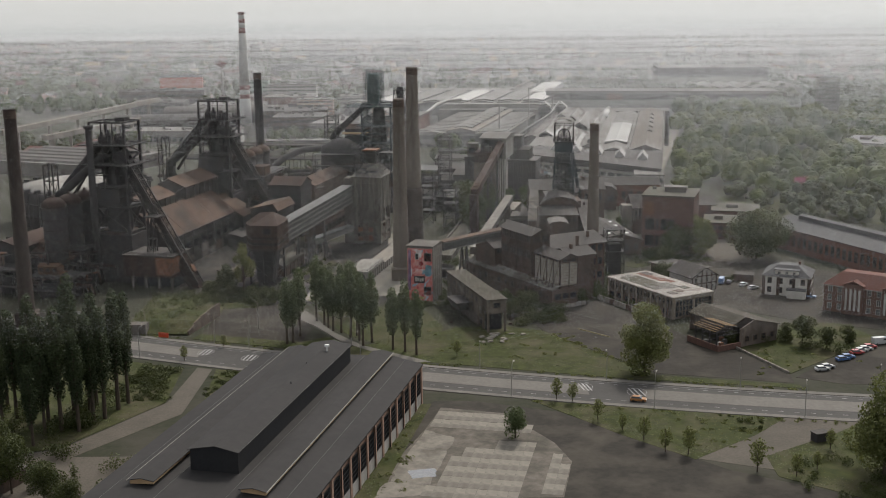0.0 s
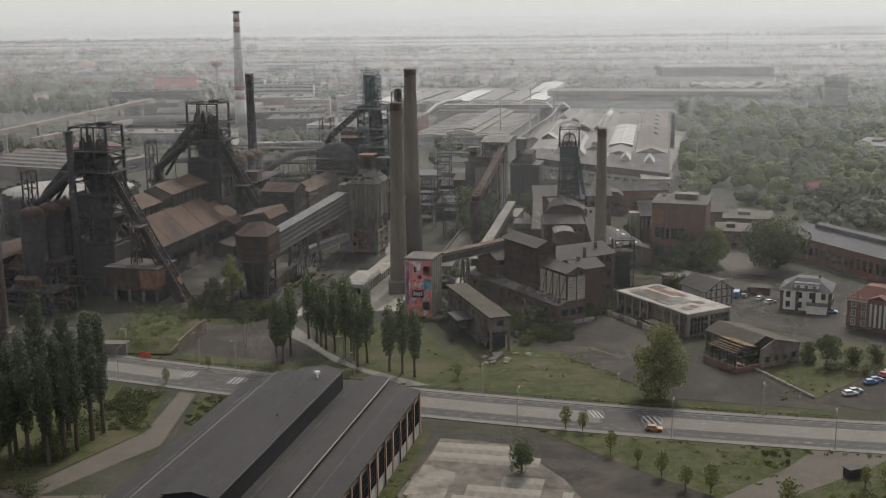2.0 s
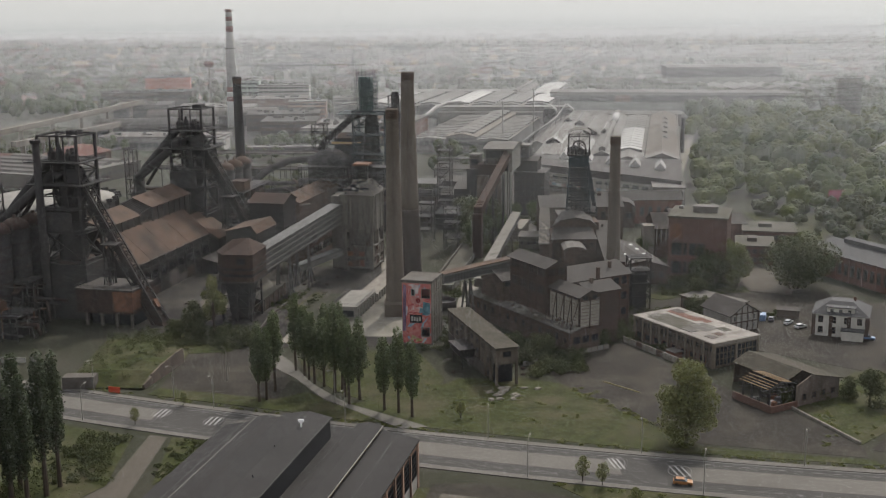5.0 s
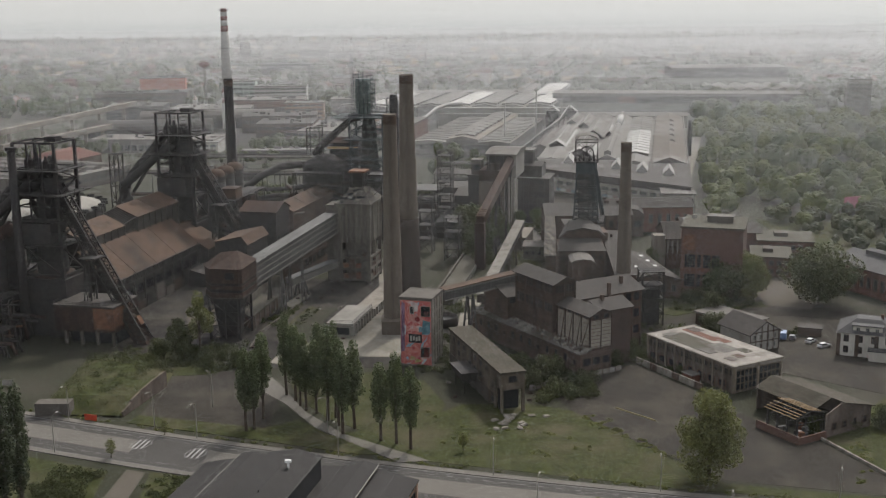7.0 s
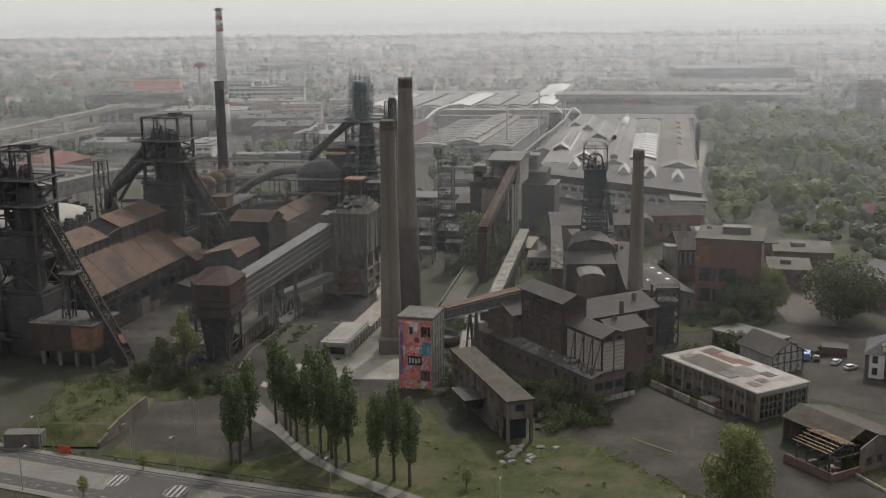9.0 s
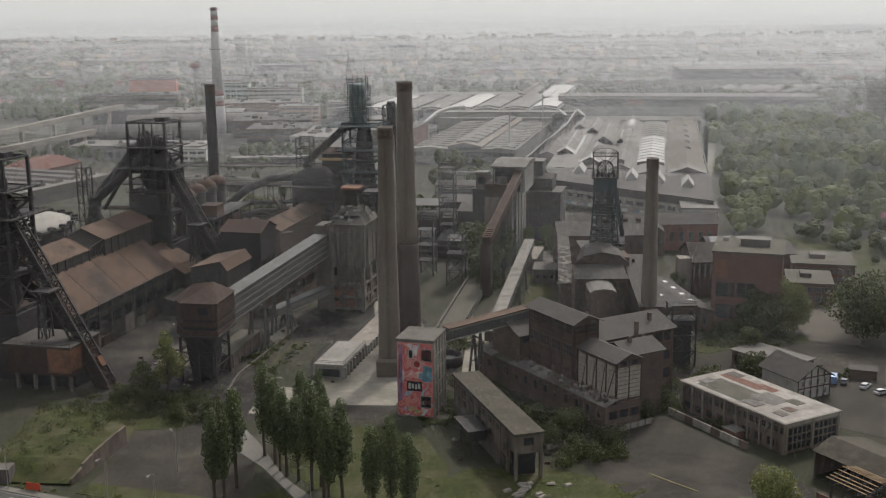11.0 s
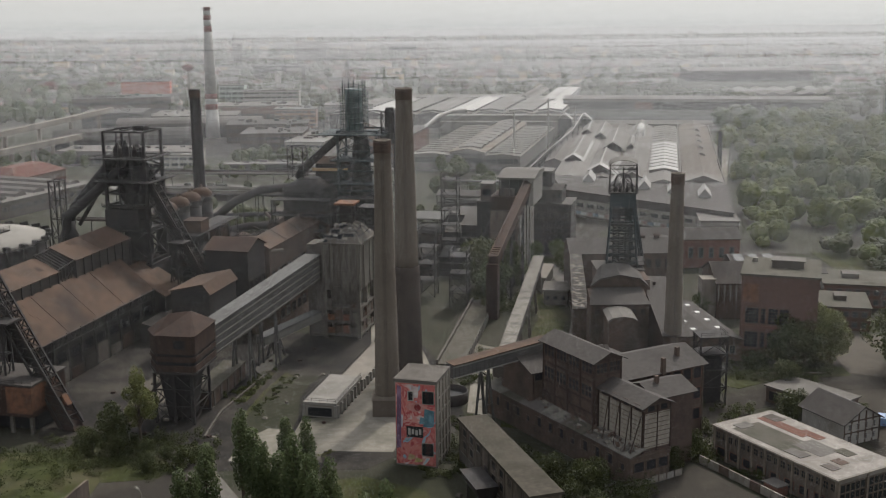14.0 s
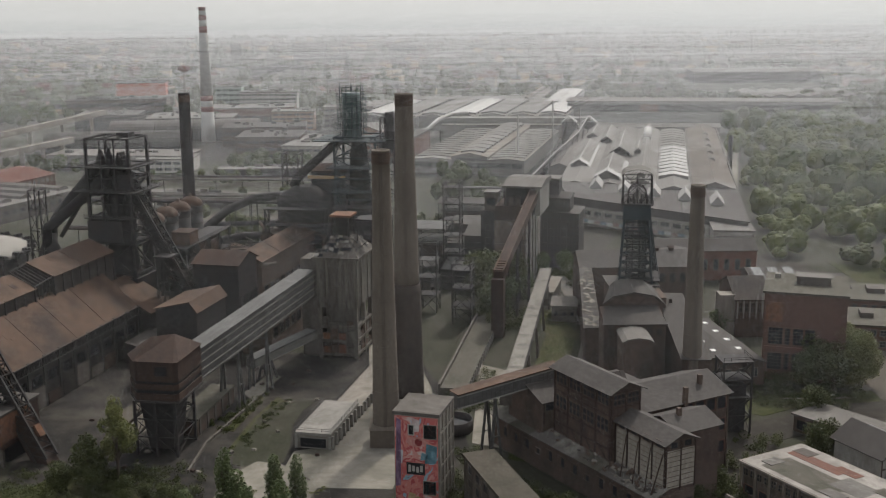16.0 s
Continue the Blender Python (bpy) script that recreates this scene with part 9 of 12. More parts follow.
def ridge_rows(t, x0, x1, y0, y1, n, z, rise, material, name="roof_light", share=0.6, side=STEEL_DARK):
    """n transverse roof lights across a bay: dark upright sides under a pale, slightly raised sheet, each an object on one mesh."""
    d = (y1 - y0) / n * share
    xm = (x0 + x1) / 2
    h = rise * 0.6
    up = rise * 0.7
    k = Mesh()
    k.add([(x0, 0, 0), (xm, 0, h), (x1, 0, 0), (x0, 0, up), (xm, 0, h + up), (x1, 0, up), (x0, d, 0), (xm, d, h), (x1, d, 0), (x0, d, rise), (xm, d, h + rise), (x1, d, rise)],
          [(0, 1, 4, 3), (1, 2, 5, 4), (7, 6, 9, 10), (8, 7, 10, 11), (6, 0, 3, 9), (2, 8, 11, 5)])
    k.slot(1)
    for a, b, c, e in ((3, 4, 10, 9), (4, 5, 11, 10)):
        k.f.append((a, b, c, e))
        k.m.append(1)
    me = k.data(name, side, material)
    for i in range(n):
        one(me, name, t, pose(0, y0 + (y1 - y0) * (i + 0.2) / n, z))


GLAZED = mat("chalky_glazing", (0.34, 0.33, 0.305), (0.26, 0.25, 0.232), 0.6, 0.6, 0, 0.05, 0.1, (0.22, 0.21, 0.19), 0.5, vary=0.15)
A_ = mill_bay(-19, 0, 40, 300, 12.3, 15.6, ROOF_D, 0, ROOF_A, monitor=False, label="rolling hall bay with a brown sheet roof and ridge vents")
Mesh().gable(-19.4, 0.4, 38, 50, 12.6, 16.0, 0.25, 0.5).done("front_roof", ROOF_A, A_, "pale front section of the roof")
vent = Mesh().prism([(-2.0, 0), (2.0, 0), (1.7, 1.3), (0, 2.0), (-1.7, 1.3)], 0, 11).data("ridge_vent", ROOF_A)
for i in range(5):
    one(vent, "ridge_vent", A_, pose(-8.2, 120 + 30 * i, 14.6))
B_ = mill_bay(-37, -21, 32, 279, 12.3, 14.6, ROOF_A, 0, ROOF_A, monitor=False, label="rolling hall bay with rows of white transverse roof lights")
ridge_rows(B_, -36.4, -21.6, 62, 176, 9, 12.6, 2.4, GLAZED, share=0.42, side=ROOF_B)
ridge_rows(B_, -36.4, -21.6, 178, 277, 8, 12.6, 1.8, ROOF_A, share=0.45, side=ROOF_D)
Mesh().box(-20.5, -19.8, 45, 300, 12.2, 13.0).done("gutter", ROOF_A, B_)
C_ = mill_bay(-52, -38, 48, 290, 12.3, 15.4, ROOF_A, 0, ROOF_A, label="rolling hall bay with a glazed ridge monitor")
n_ = 8
arc = [(-45 + 2.6 * math.cos(math.pi * i / n_), 15.6 + 2.4 * math.sin(math.pi * i / n_)) for i in range(n_ + 1)]
Mesh().prism(arc, 205, 262).done("barrel_monitor", GLAZED, C_, "bright barrel monitor", smooth=True)
D_ = mill_bay(-69, -52.5, 46, 300, 11.8, 13.6, ROOF_B, 0, ROOF_A, monitor=False, label="low rolling hall bay with raised cross gables")
E_ = mill_bay(-86, -69.5, 50, 300, 11.6, 13.2, ROOF_A, 0, ROOF_A, monitor=False, label="low rolling hall bay with raised gable monitors")
F_ = mill_bay(-97, -86.5, 120, 300, 10, 12, ROOF_B, 0, ROOF_A, monitor=False, label="low edge bay of the rolling halls")
for own, x0, x1, y0, y1, z, h, cap in ((D_, -68, -56, 58, 128, 12.6, 5.2, True), (D_, -65, -54, 150, 232, 12.8, 5.4, False), (E_, -84, -75, 104, 200, 12.4, 4.2, True), (E_, -74, -67, 215, 285, 12.4, 4.0, False), (E_, -84, -77, 236, 290, 12.4, 3.6, False), (C_, -51, -46.5, 150, 196, 14.2, 3.2, False)):
    xm = (x0 + x1) / 2
    mo = Mesh().prism([(x0, z), (x1, z), (x1, z + h * 0.35), (xm, z + h - 0.15), (x0, z + h * 0.35)], y0, y1).done("raised_monitor", STEEL_DARK, own)
    Mesh().gable(x0, x1, y0, y1, z + h * 0.38, z + h, 0.2, 0.4).done("monitor_roof", ROOF_A, mo)
    Mesh().box(xm - 0.25, xm + 0.25, y0, y1, z + h - 0.05, z + h + 0.3).done("ridge_cap", ROOF_C, mo)
    k = Mesh()
    k.slab((x1 + 0.3, y0, z + h * 0.2), (x1 + 3.4, y0, z - 0.9), (x1 + 3.4, y1, z - 0.9), (x1 + 0.3, y1, z + h * 0.2), 0.2)
    k.done("slope_light", GLAZED if cap else ROOF_A, mo)
    if cap:
        Mesh().gable(x0, x1, y0 - 0.6, y0 + 9, z + h * 0.42, z + h + 0.15, 0.2, 0.6).done("front_cap", ROOF_C, mo)
low = thing("front_hall", "low oblique front hall with a dark flat roof and pale wall", "works hall", MILL)
out = [(-76, 8), (1, -44), (1, 42), (-86, 54)]
k = Mesh()
k.add([(x, y, z) for z in (0, 12.2) for x, y in out], [(3, 2, 1, 0), (4, 5, 6, 7)] + [(i, (i + 1) % 4, 4 + (i + 1) % 4, 4 + i) for i in range(4)])
k.done("wall", PALE_WALL, low)
k = Mesh()
out2 = [(-76.8, 7.4), (1.6, -45.2), (1.6, 42), (-87, 54.4)]
k.add([(x, y, z) for z in (12.2, 12.6) for x, y in out2], [(3, 2, 1, 0), (4, 5, 6, 7)] + [(i, (i + 1) % 4, 4 + (i + 1) % 4, 4 + i) for i in range(4)])
k.done("roof", TAR, low)
fdir = Vector((77, -52, 0)).normalized()
fm = Matrix.Translation((-76, 8, 0)) @ Matrix.Rotation(math.atan2(-52, 77), 4, "Z")
FL = math.hypot(77, 52)
Mesh().box(0, FL, -0.25, -0.02, 8.6, 12.1).done("dark_fascia", TAR, low, m=fm)
Mesh().box(0, FL, -0.35, -0.02, 0, 1.0).done("plinth", CONCRETE_DARK, low, m=fm)
w = sash_mesh(4.0, 1.8, CONCRETE_LIGHT, GLASS, 5, 2)
for i in range(15):
    one(w, "window", low, fm @ pose(3.5 + i * 6.1, -0.08, 5.2))
graf = Mesh().box(-1.6, 1.6, -0.05, 0, 0, 1.5)
random.seed(12)
gms = [graf.data("painted_field", mat("wall_paint", c_, None, 0.7, 0.85)) for c_ in ((0.45, 0.43, 0.4), (0.3, 0.22, 0.2), (0.2, 0.24, 0.26))]
for i in range(24):
    one(gms[i % 3], "painted_field", low, fm @ pose(1.5 + 3.5 * i, -0.06, 1.3 + 0.4 * random.random()))
lan = Mesh().prism([(-2.6, 0), (2.6, 0), (2.6, 0.8), (0, 3.9), (-2.6, 0.8)], 0, 17)
lan_me = lan.data("lantern", GLAZED)
lan_top = Mesh().gable(-2.8, 2.8, 0, 17, 1.0, 4.3, 0.15, 0.3).data("lantern_roof", ROOF_C)
for i, (x, y) in enumerate(((-10, -8), (-24, 2), (-38, 12), (-52, 22), (-66, 31))):
    one(lan_top, "lantern_roof", one(lan_me, "lantern", low, pose(x, y, 12.5)), Matrix.Identity(4))
sg = thing("fore_hall", "grey two-storey hall before the rolling halls", "works hall", pose(108, 640, 0, 0, 0, -8))
Mesh().box(0, 16, 0, 18, 0, 10).done("wall", PALE_WALL, sg)
Mesh().box(-0.5, 16.5, -0.5, 18.5, 10, 10.6).done("roof", TAR_PALE, sg)
put_row(sash_mesh(2.2, 2.0, CONCRETE_LIGHT, GLASS, 3, 2), sg, (0.5, -0.05), (15.5, -0.05), 5, 6)
bar = Mesh().box(-0.5, 0.5, -0.08, 0, 0, 1.0).data("letter_bar", PLASTER)
for i in range(5):
    one(bar, "letter_bar", sg, pose(9 + 1.4 * i, -0.1, 8.6))
pipe = thing("wall_pipe", "pale pipe running along the hall's edge", "pipe", MILL)
Mesh().tube([(1.6, 30, 11.6), (1.2, 90, 12.4), (1.2, 300, 12.4)], 0.4, 8).done("pipe", ROOF_A, pipe, smooth=True)
sc = thing("small_stack", "short dark chimney beside the rolling halls", "chimney", pose(166, 850, 0))
Mesh().lathe(0, 0, [(1.6, 0), (1.3, 24)], 12).done("shaft", STEEL_DARK, sc, smooth=True)
# cross hall and its long wall behind
FAR = pose(112, 1035, 0, 0, 0, -8)
mill_bay(0, 14, 0, 90, 10, 12, ROOF_A, 0, None, pose(112, 1040, 0, 0, 0, -98), monitor=False, label="low cross hall behind the rolling halls")
fh = thing("cross_hall", "very long grey cross hall with a dark clerestory", "works hall", pose(104, 1152, 0, 0, 0, -9))
Mesh().box(0, 222, 0, 34, 0, 17).done("wall", WALL_MILL, fh)
Mesh().box(-0.2, 222.2, -0.3, 0, 9, 15.5).done("clerestory", STEEL_DARK, fh)
Mesh().box(60, 75, -0.5, -0.3, 9, 15.5).done("red_panel", BRICK, fh)
Mesh().box(-1, 223, -1, 35, 17, 18).done("roof", ROOF_B, fh)
th = thing("tall_hall", "tall pale hall with a dark upper band", "works hall", pose(252, 1347, 0, 0, 0, -4))
Mesh().box(0, 124, 0, 60, 0, 26).done("wall", CONCRETE_LIGHT, th)
Mesh().box(-0.4, 124.4, -0.4, 60.4, 17, 27).done("upper_band", STEEL_DARK, th)
Mesh().box(-0.6, 124.6, -0.6, 60.6, 27, 28).done("roof", ROOF_B, th)
for i in range(6):
    mill_bay(0, 17, 0, 75, 12, 14.5, ROOF_A, 0, None, pose(282 + 17 * i, 1240 - 1.2 * i, 0, 0, 0, -4), monitor=False, label="low rolling shed with a pale pitched roof")
# halls on the left of the pipe bridge
LM = pose(-20, 872, 0, 0, 0, -13)
for i, (x0, x1, y1, eave, ridge, rows, rf, lm) in enumerate(((0, 24, 158, 9, 10.2, 14, ROOF_A, ROOF_B), (24, 46, 170, 11, 13.2, 10, ROOF_D, ROOF_A), (46, 68, 160, 9, 10.2, 16, ROOF_B, ROOF_A))):
    h_ = mill_bay(x0, x1, 0, y1, eave, ridge, rf, 0, None, LM, monitor=False, label="old mill bay with rows of low transverse roof lights")
    ridge_rows(h_, x0 + (4 if i == 1 else 0.8), x1 - (4 if i == 1 else 0.8), 6, y1 - 2, rows, eave + (0.9 if i == 1 else 0.4), 1.5 if i == 1 else 0.9, lm, share=0.65 if i == 1 else 0.5)
    put_row(sash_mesh(3.0, 3.2, CONCRETE_LIGHT, GLASS, 4, 4), h_, (x0 + 0.6, -0.06), (x1 - 0.6, -0.06), 6, 4.2)
    if i == 1:
        put_row(sash_mesh(2.2, 1.6, CONCRETE_LIGHT, GLASS, 3, 2), h_, (x0 + 2, -0.06), (x1 - 2, -0.06), 7, 8.6)
th_ = thing("long_low_hall", "long low grey hall across the mill yard", "works hall", pose(-2, 1052, 0, 0, 0, -6))
Mesh().box(0, 112, 0, 9, 0, 9).done("wall", WALL_MILL, th_)
Mesh().box(-0.5, 112.5, -0.5, 9.5, 9, 9.8).done("roof", ROOF_A, th_)
Mesh().box(0, 112, 9.6, 22, 0, 13).done("rear_wall", WALL_MILL, th_)
Mesh().box(-0.5, 112.5, 9.2, 22.5, 13, 13.8).done("rear_roof", ROOF_A, th_)
for i in range(8):
    rf = (ROOF_D, ROOF_A, ROOF_D, ROOF_B)[i % 4]
    h_ = mill_bay(0, 22, 0, 130, 11, 13, rf, 0, None, pose(-92 + 24 * i, 1102 + 3 * (i % 3), 0, 0, 0, -13), wall=STEEL_DARK, monitor=False, label="far mill bay with pale transverse roof lights")
    ridge_rows(h_, 1.0, 21, 4, 126, 11, 11.6, 2.0, (ROOF_A, ROOF_C, ROOF_A)[i % 3], share=0.66)
bh = mill_bay(0, 24, 0, 150, 12, 14.5, ROOF_A, 0, None, pose(86, 1190, 0, 0, 0, -12), monitor=False, label="long far hall with a bright metal roof")
ridge_rows(bh, 1, 23, 6, 146, 12, 12.4, 1.5, ROOF_C)
mill_bay(0, 16, 0, 140, 11, 13, ROOF_D, 0, None, pose(66, 1222, 0, 0, 0, -12), label="long far hall with a brown roof")
wt_ = thing("white_pipe", "fat white pipe bent over the mill roofs", "pipe", pose(0, 0, 0))
Mesh().tube([(-22, 985, 12), (-12, 992, 13), (-4, 1012, 18), (6, 1040, 19), (18, 1046, 19)], 1.5, 14).done("pipe", ROOF_C, wt_, smooth=True)
for p_ in ((-20, 986), (-3, 1014), (8, 1041)):
    Mesh().box(p_[0] - 0.5, p_[0] + 0.5, p_[1] - 0.5, p_[1] + 0.5, 0, 12).done("pier", STEEL_GREY, wt_)
bk = thing("brick_office", "long red brick works office with window rows", "building", pose(-42, 950, 0, 0, 0, -72))
Mesh().box(-60, 0, 0, 14, 0, 16).done("wall", BRICK_PALE, bk)
Mesh().box(-60.4, 0.4, -0.4, 14.4, 16, 16.6).done("roof", TAR_PALE, bk)
for z in (1.5, 5.2, 8.9, 12.6):
    put_row(window_mesh(1.8, 1.9, PLASTER, GLASS, 2, 2), bk, (-60, 14.06), (0, 14.06), 14, z)
    put_row(window_mesh(1.8, 1.9, PLASTER, GLASS, 2, 2), bk, (0.06, 0.4), (0.06, 13.6), 4, z)
lw = thing("cross_hall", "long low grey hall across the mill yard", "works hall", pose(-30, 1240, 0, 0, 0, -3))
Mesh().box(0, 120, 0, 30, 0, 12).done("wall", STEEL_DARK, lw)
Mesh().box(-0.5, 120.5, -0.5, 30.5, 12, 13).done("roof", ROOF_A, lw)
# pipe bridge that snakes over the mill yard
pb = thing("pipe_bridge", "silver pipe bridge on trestles over the mill yard", "pipe bridge", pose(0, 0, 0))
pts = [(-2, 742, 13), (22, 738, 13), (30, 730, 14), (38, 742, 14), (64, 850, 15), (88, 940, 16), (100, 985, 22)]
Mesh().tube(pts, 0.35, 10).done("pipe", ROOF_C, pb, smooth=True)
for a, b in zip(pts, pts[1:]):
    a, b = Vector(a), Vector(b)
    n = max(1, round((b - a).length / 22))
    for i in range(n):
        p = a.lerp(b, (i + 0.5) / n)
        k = Mesh()
        tower_frame(k, p.x - 1.4, p.x + 1.4, p.y - 1, p.y + 1, 0, p.z - 0.8, 3, 0.3)
        k.done("trestle", STEEL_DARK, pb)
    k = Mesh()
    lattice(k, a - Vector((0, 0, 1.3)), b - Vector((0, 0, 1.3)), 1.4, max(2, round((b - a).length / 5)), 0.16)
    k.done("girder", STEEL_DARK, pb)
for x, y, h in ((44, 880, 34), (70, 930, 38), (96, 1000, 26)):
    t = thing("mast", "slim pale steel mast in the mill yard", "mast", pose(x, y, 0), "masts")
    Mesh().lathe(0, 0, [(0.7, 0), (0.5, h)], 12).done("pole", ROOF_C, t)
for x, y in ((84, 1005), (98, 1002)):
    t = thing("pump_house", "small house with a bright metal roof on stilts", "house", pose(x, y, 0, 0, 0, -10), "pump houses")
    Mesh().box(0, 10, 0, 10, 0, 16).done("wall", STEEL_DARK, t)
    Mesh().gable(0, 10, 0, 10, 16, 20, 0.3, 0.5).done("roof", ROOF_C, t)


# ---- works and town on the far left ----
def plain_block(name, label, x, y, rz, W, D, H, wall, roof, bands=0, kind="flat", win=None):
    t = thing(name, label, "building", pose(x, y, 0, 0, 0, rz))
    Mesh().box(0, W, 0, D, 0, H).done("wall", wall, t)
    if kind == "flat":
        Mesh().box(-0.4, W + 0.4, -0.4, D + 0.4, H, H + 0.7).done("roof", roof, t)
        rr = random.Random(int(x * 7 + y))
        for j in range(3 + int(W * D / 260)):
            u, v, s_ = rr.uniform(0.08, 0.85) * W, rr.uniform(0.1, 0.85) * D, rr.uniform(1.0, 3.4)
            Mesh().box(u, u + s_ * rr.uniform(0.7, 2.4), v, v + s_, H + 0.7, H + 0.7 + rr.uniform(0.6, 2.2)).done("roof_vent", rr.choice((STEEL_GREY, CONCRETE_DARK, TAR_PALE, STEEL_DARK)), t)
    elif kind == "barrel":
        k = Mesh()
        n = 8
        arc = [(D / 2 - D / 2 * math.cos(math.pi * i / n), H + D * 0.22 * math.sin(math.pi * i / n)) for i in range(n + 1)]
        k.prism_x(arc, -0.4, W + 0.4)
        k.done("roof", roof, t)
    else:
        Mesh().gable(0, W, 0, D, H, H + D * 0.28, 0.4, 0.6, "x" if W > D else "y").done("roof", roof, t)
        if W > D:
            Mesh().prism_x([(0, H), (D, H), (D / 2, H + D * 0.27)], 0, W).done("gable", wall, t)
        else:
            Mesh().prism([(0, H), (W, H), (W / 2, H + D * 0.27)], 0, D).done("gable", wall, t)
    for s in range(bands):
        z = 1.4 + s * (H - 0.6) / bands
        n = max(3, int(W / 5))
        me = window_mesh(W / n * 0.72, (H / bands) * 0.45, wall, GLASS, 2, 1, 0.2, 0.1)
        put_row(me, t, (0.5, -0.08), (W - 0.5, -0.08), n, z)
    return t


plain_block("red_hall", "red sheet-clad hall above the far works", -312, 1290, 10, 46, 40, 26, mat("faded_red_sheet", (0.42, 0.13, 0.085), (0.36, 0.11, 0.075), 0.3, 0.8), TAR)
plain_block("office_slab", "pale office slab with window bands", -186, 1243, 0, 52, 16, 20, PLASTER, TAR_PALE, 5)
plain_block("office_slab", "pale green office block", -212, 1262, 0, 24, 16, 24, mat("pale_green_panel", (0.38, 0.44, 0.38), None, 0.4, 0.85), TAR_PALE, 5)
plain_block("grey_factory", "dark grey factory block with window rows", -137, 935, 0, 42, 40, 15, BRICK_SOOT, TAR, 3)
plain_block("glass_hall", "pale office hall with glazed front", -103, 905, -10, 26, 60, 13, CONCRETE_LIGHT, ROOF_A, 3)
bh_ = plain_block("barrel_hall", "dark grey hall with a barrel roof and glazed arch", -277, 975, 7, 97, 30, 7, SOOT_WALL, TAR, 1, "barrel")
plain_block("barrel_hall", "long dark hall with a low barrel roof", -250, 1042, 5, 110, 26, 9, SOOT_WALL, ROOF_B, 1, "barrel")
plain_block("roof_works", "crowded works roof with ducts", -160, 1010, 5, 60, 34, 13, BRICK_SOOT, TAR, 2)
plain_block("brick_flats", "brick works offices with window rows", -138, 1108, 2, 34, 20, 15, BRICK_PALE, TAR_PALE, 4)
plain_block("grey_flats", "pale grey works offices with window rows", -98, 1120, 2, 40, 22, 17, CONCRETE_LIGHT, TAR_PALE, 4)
plain_block("brown_works", "dark works block below the red hall", -345, 1240, 8, 90, 40, 14, BRICK_SOOT, TAR, 2)
plain_block("grey_works", "flat grey works roof with vents", -240, 1110, 4, 70, 50, 10, SOOT_WALL, TAR_PALE, 1)
plain_block("grey_works", "flat grey works roof with vents", -300, 1120, 4, 50, 40, 12, SOOT_WALL, TAR, 1)
plain_block("brown_hall", "brown factory block behind the halls", -200, 1150, 4, 74, 40, 14, BRICK, ROOF_B, 1)
plain_block("low_hall", "low dark hall by the rail yard", -250, 900, -6, 90, 30, 9, WALL_MILL, ROOF_B, 1)
SHED = pose(-217, 712, 0, 0, 0, -23)
t = thing("skylight_hall", "broad grey shed with low curved roof lights", "works hall", SHED)
Mesh().box(-95, 0, 0, 72, 0, 8).done("wall", SHEET, t)
Mesh().box(-95.3, 0.3, -0.3, 72.3, 8, 8.5).done("roof", TAR_PALE, t)
sl = Mesh().prism_x([(0, 0), (8, 0), (7, 1.3), (4, 2.0), (1, 1.3)], -92, -6).data("curved_light", ROOF_B)
for i in range(5):
    one(sl, "curved_light", t, pose(0, 4 + 13.5 * i, 8.5))
put_row(window_mesh(3.2, 2.2, WALL_MILL, GLASS, 4, 2), t, (0.06, 1), (0.06, 71), 13, 3.6)
t = thing("red_brick_house", "old red brick works house with a tiled hipped roof", "house", pose(-262, 800, 0, 0, 0, -20))
Mesh().box(0, 26, 0, 44, 0, 8).done("wall", BRICK_RED, t)
hip_roof(Mesh(), 0, 26, 0, 44, 8, 13, 9).done("roof", TILE_RED, t)
Mesh().box(-40, -1, 4, 22, 0, 5).done("annex", BRICK_SOOT, t)
Mesh().gable(-40, -1, 4, 22, 5, 8, 0.3, 0.5, "x").done("annex_roof", TILE_RED, t)
put_row(window_mesh(1.6, 2.4, PLASTER, GLASS, 2, 3), t, (26.06, 1), (26.06, 43), 11, 4.2)
put_row(window_mesh(1.6, 2.4, PLASTER, GLASS, 2, 3), t, (1, -0.06), (25, -0.06), 6, 4.2)
plain_block("white_shop", "low white shop with a plain bright front", -190, 884, 0, 34, 26, 8, PLASTER, ROOF_A, 2)
plain_block("low_hall", "low dark shed by the rail yard", -150, 770, -14, 40, 14, 5, SOOT_WALL, TAR)
plain_block("long_canopy", "long bright metal canopy of a depot", -135, 860, 3, 52, 8, 5, STEEL_DARK, ROOF_A)
plain_block("brick_store", "brown brick store by the lookout furnace", -52, 920, -12, 30, 60, 15, BRICK, TAR, 3)
for i in range(2):
    t = thing("conveyor_bridge", "long pale conveyor bridge on piers across the works", "conveyor bridge", pose(0, 0, 0), "far conveyor bridges")
    a, b = (Vector((-306, 800, 20)), Vector((-261, 1071, 20))) if i == 0 else (Vector((-283, 820, 14)), Vector((-247, 943, 14)))
    Mesh().beam(a, b, 4.2, 3.6).done("body", CONCRETE, t)
    for j in range(6):
        p = a.lerp(b, (j + 0.5) / 6)
        Mesh().box(p.x - 1, p.x + 1, p.y - 1, p.y + 1, 0, p.z - 2).done("pier", CONCRETE, t)
t = thing("water_tower", "slim water tower with a flat red tank", "water tower", pose(-222, 1180, 0))
Mesh().lathe(0, 0, [(1.6, 0), (1.2, 44)], 14).done("shaft", CONCRETE_LIGHT, t, smooth=True)
Mesh().lathe(0, 0, [(1.2, 43), (5.2, 45.5), (5.4, 47), (2.4, 48.5), (0.3, 49)], 20).done("tank", TILE_RED, t, smooth=True)
t = thing("far_tower", "far grey water tower with a wide tank on legs", "water tower", pose(-302, 1900, 0))
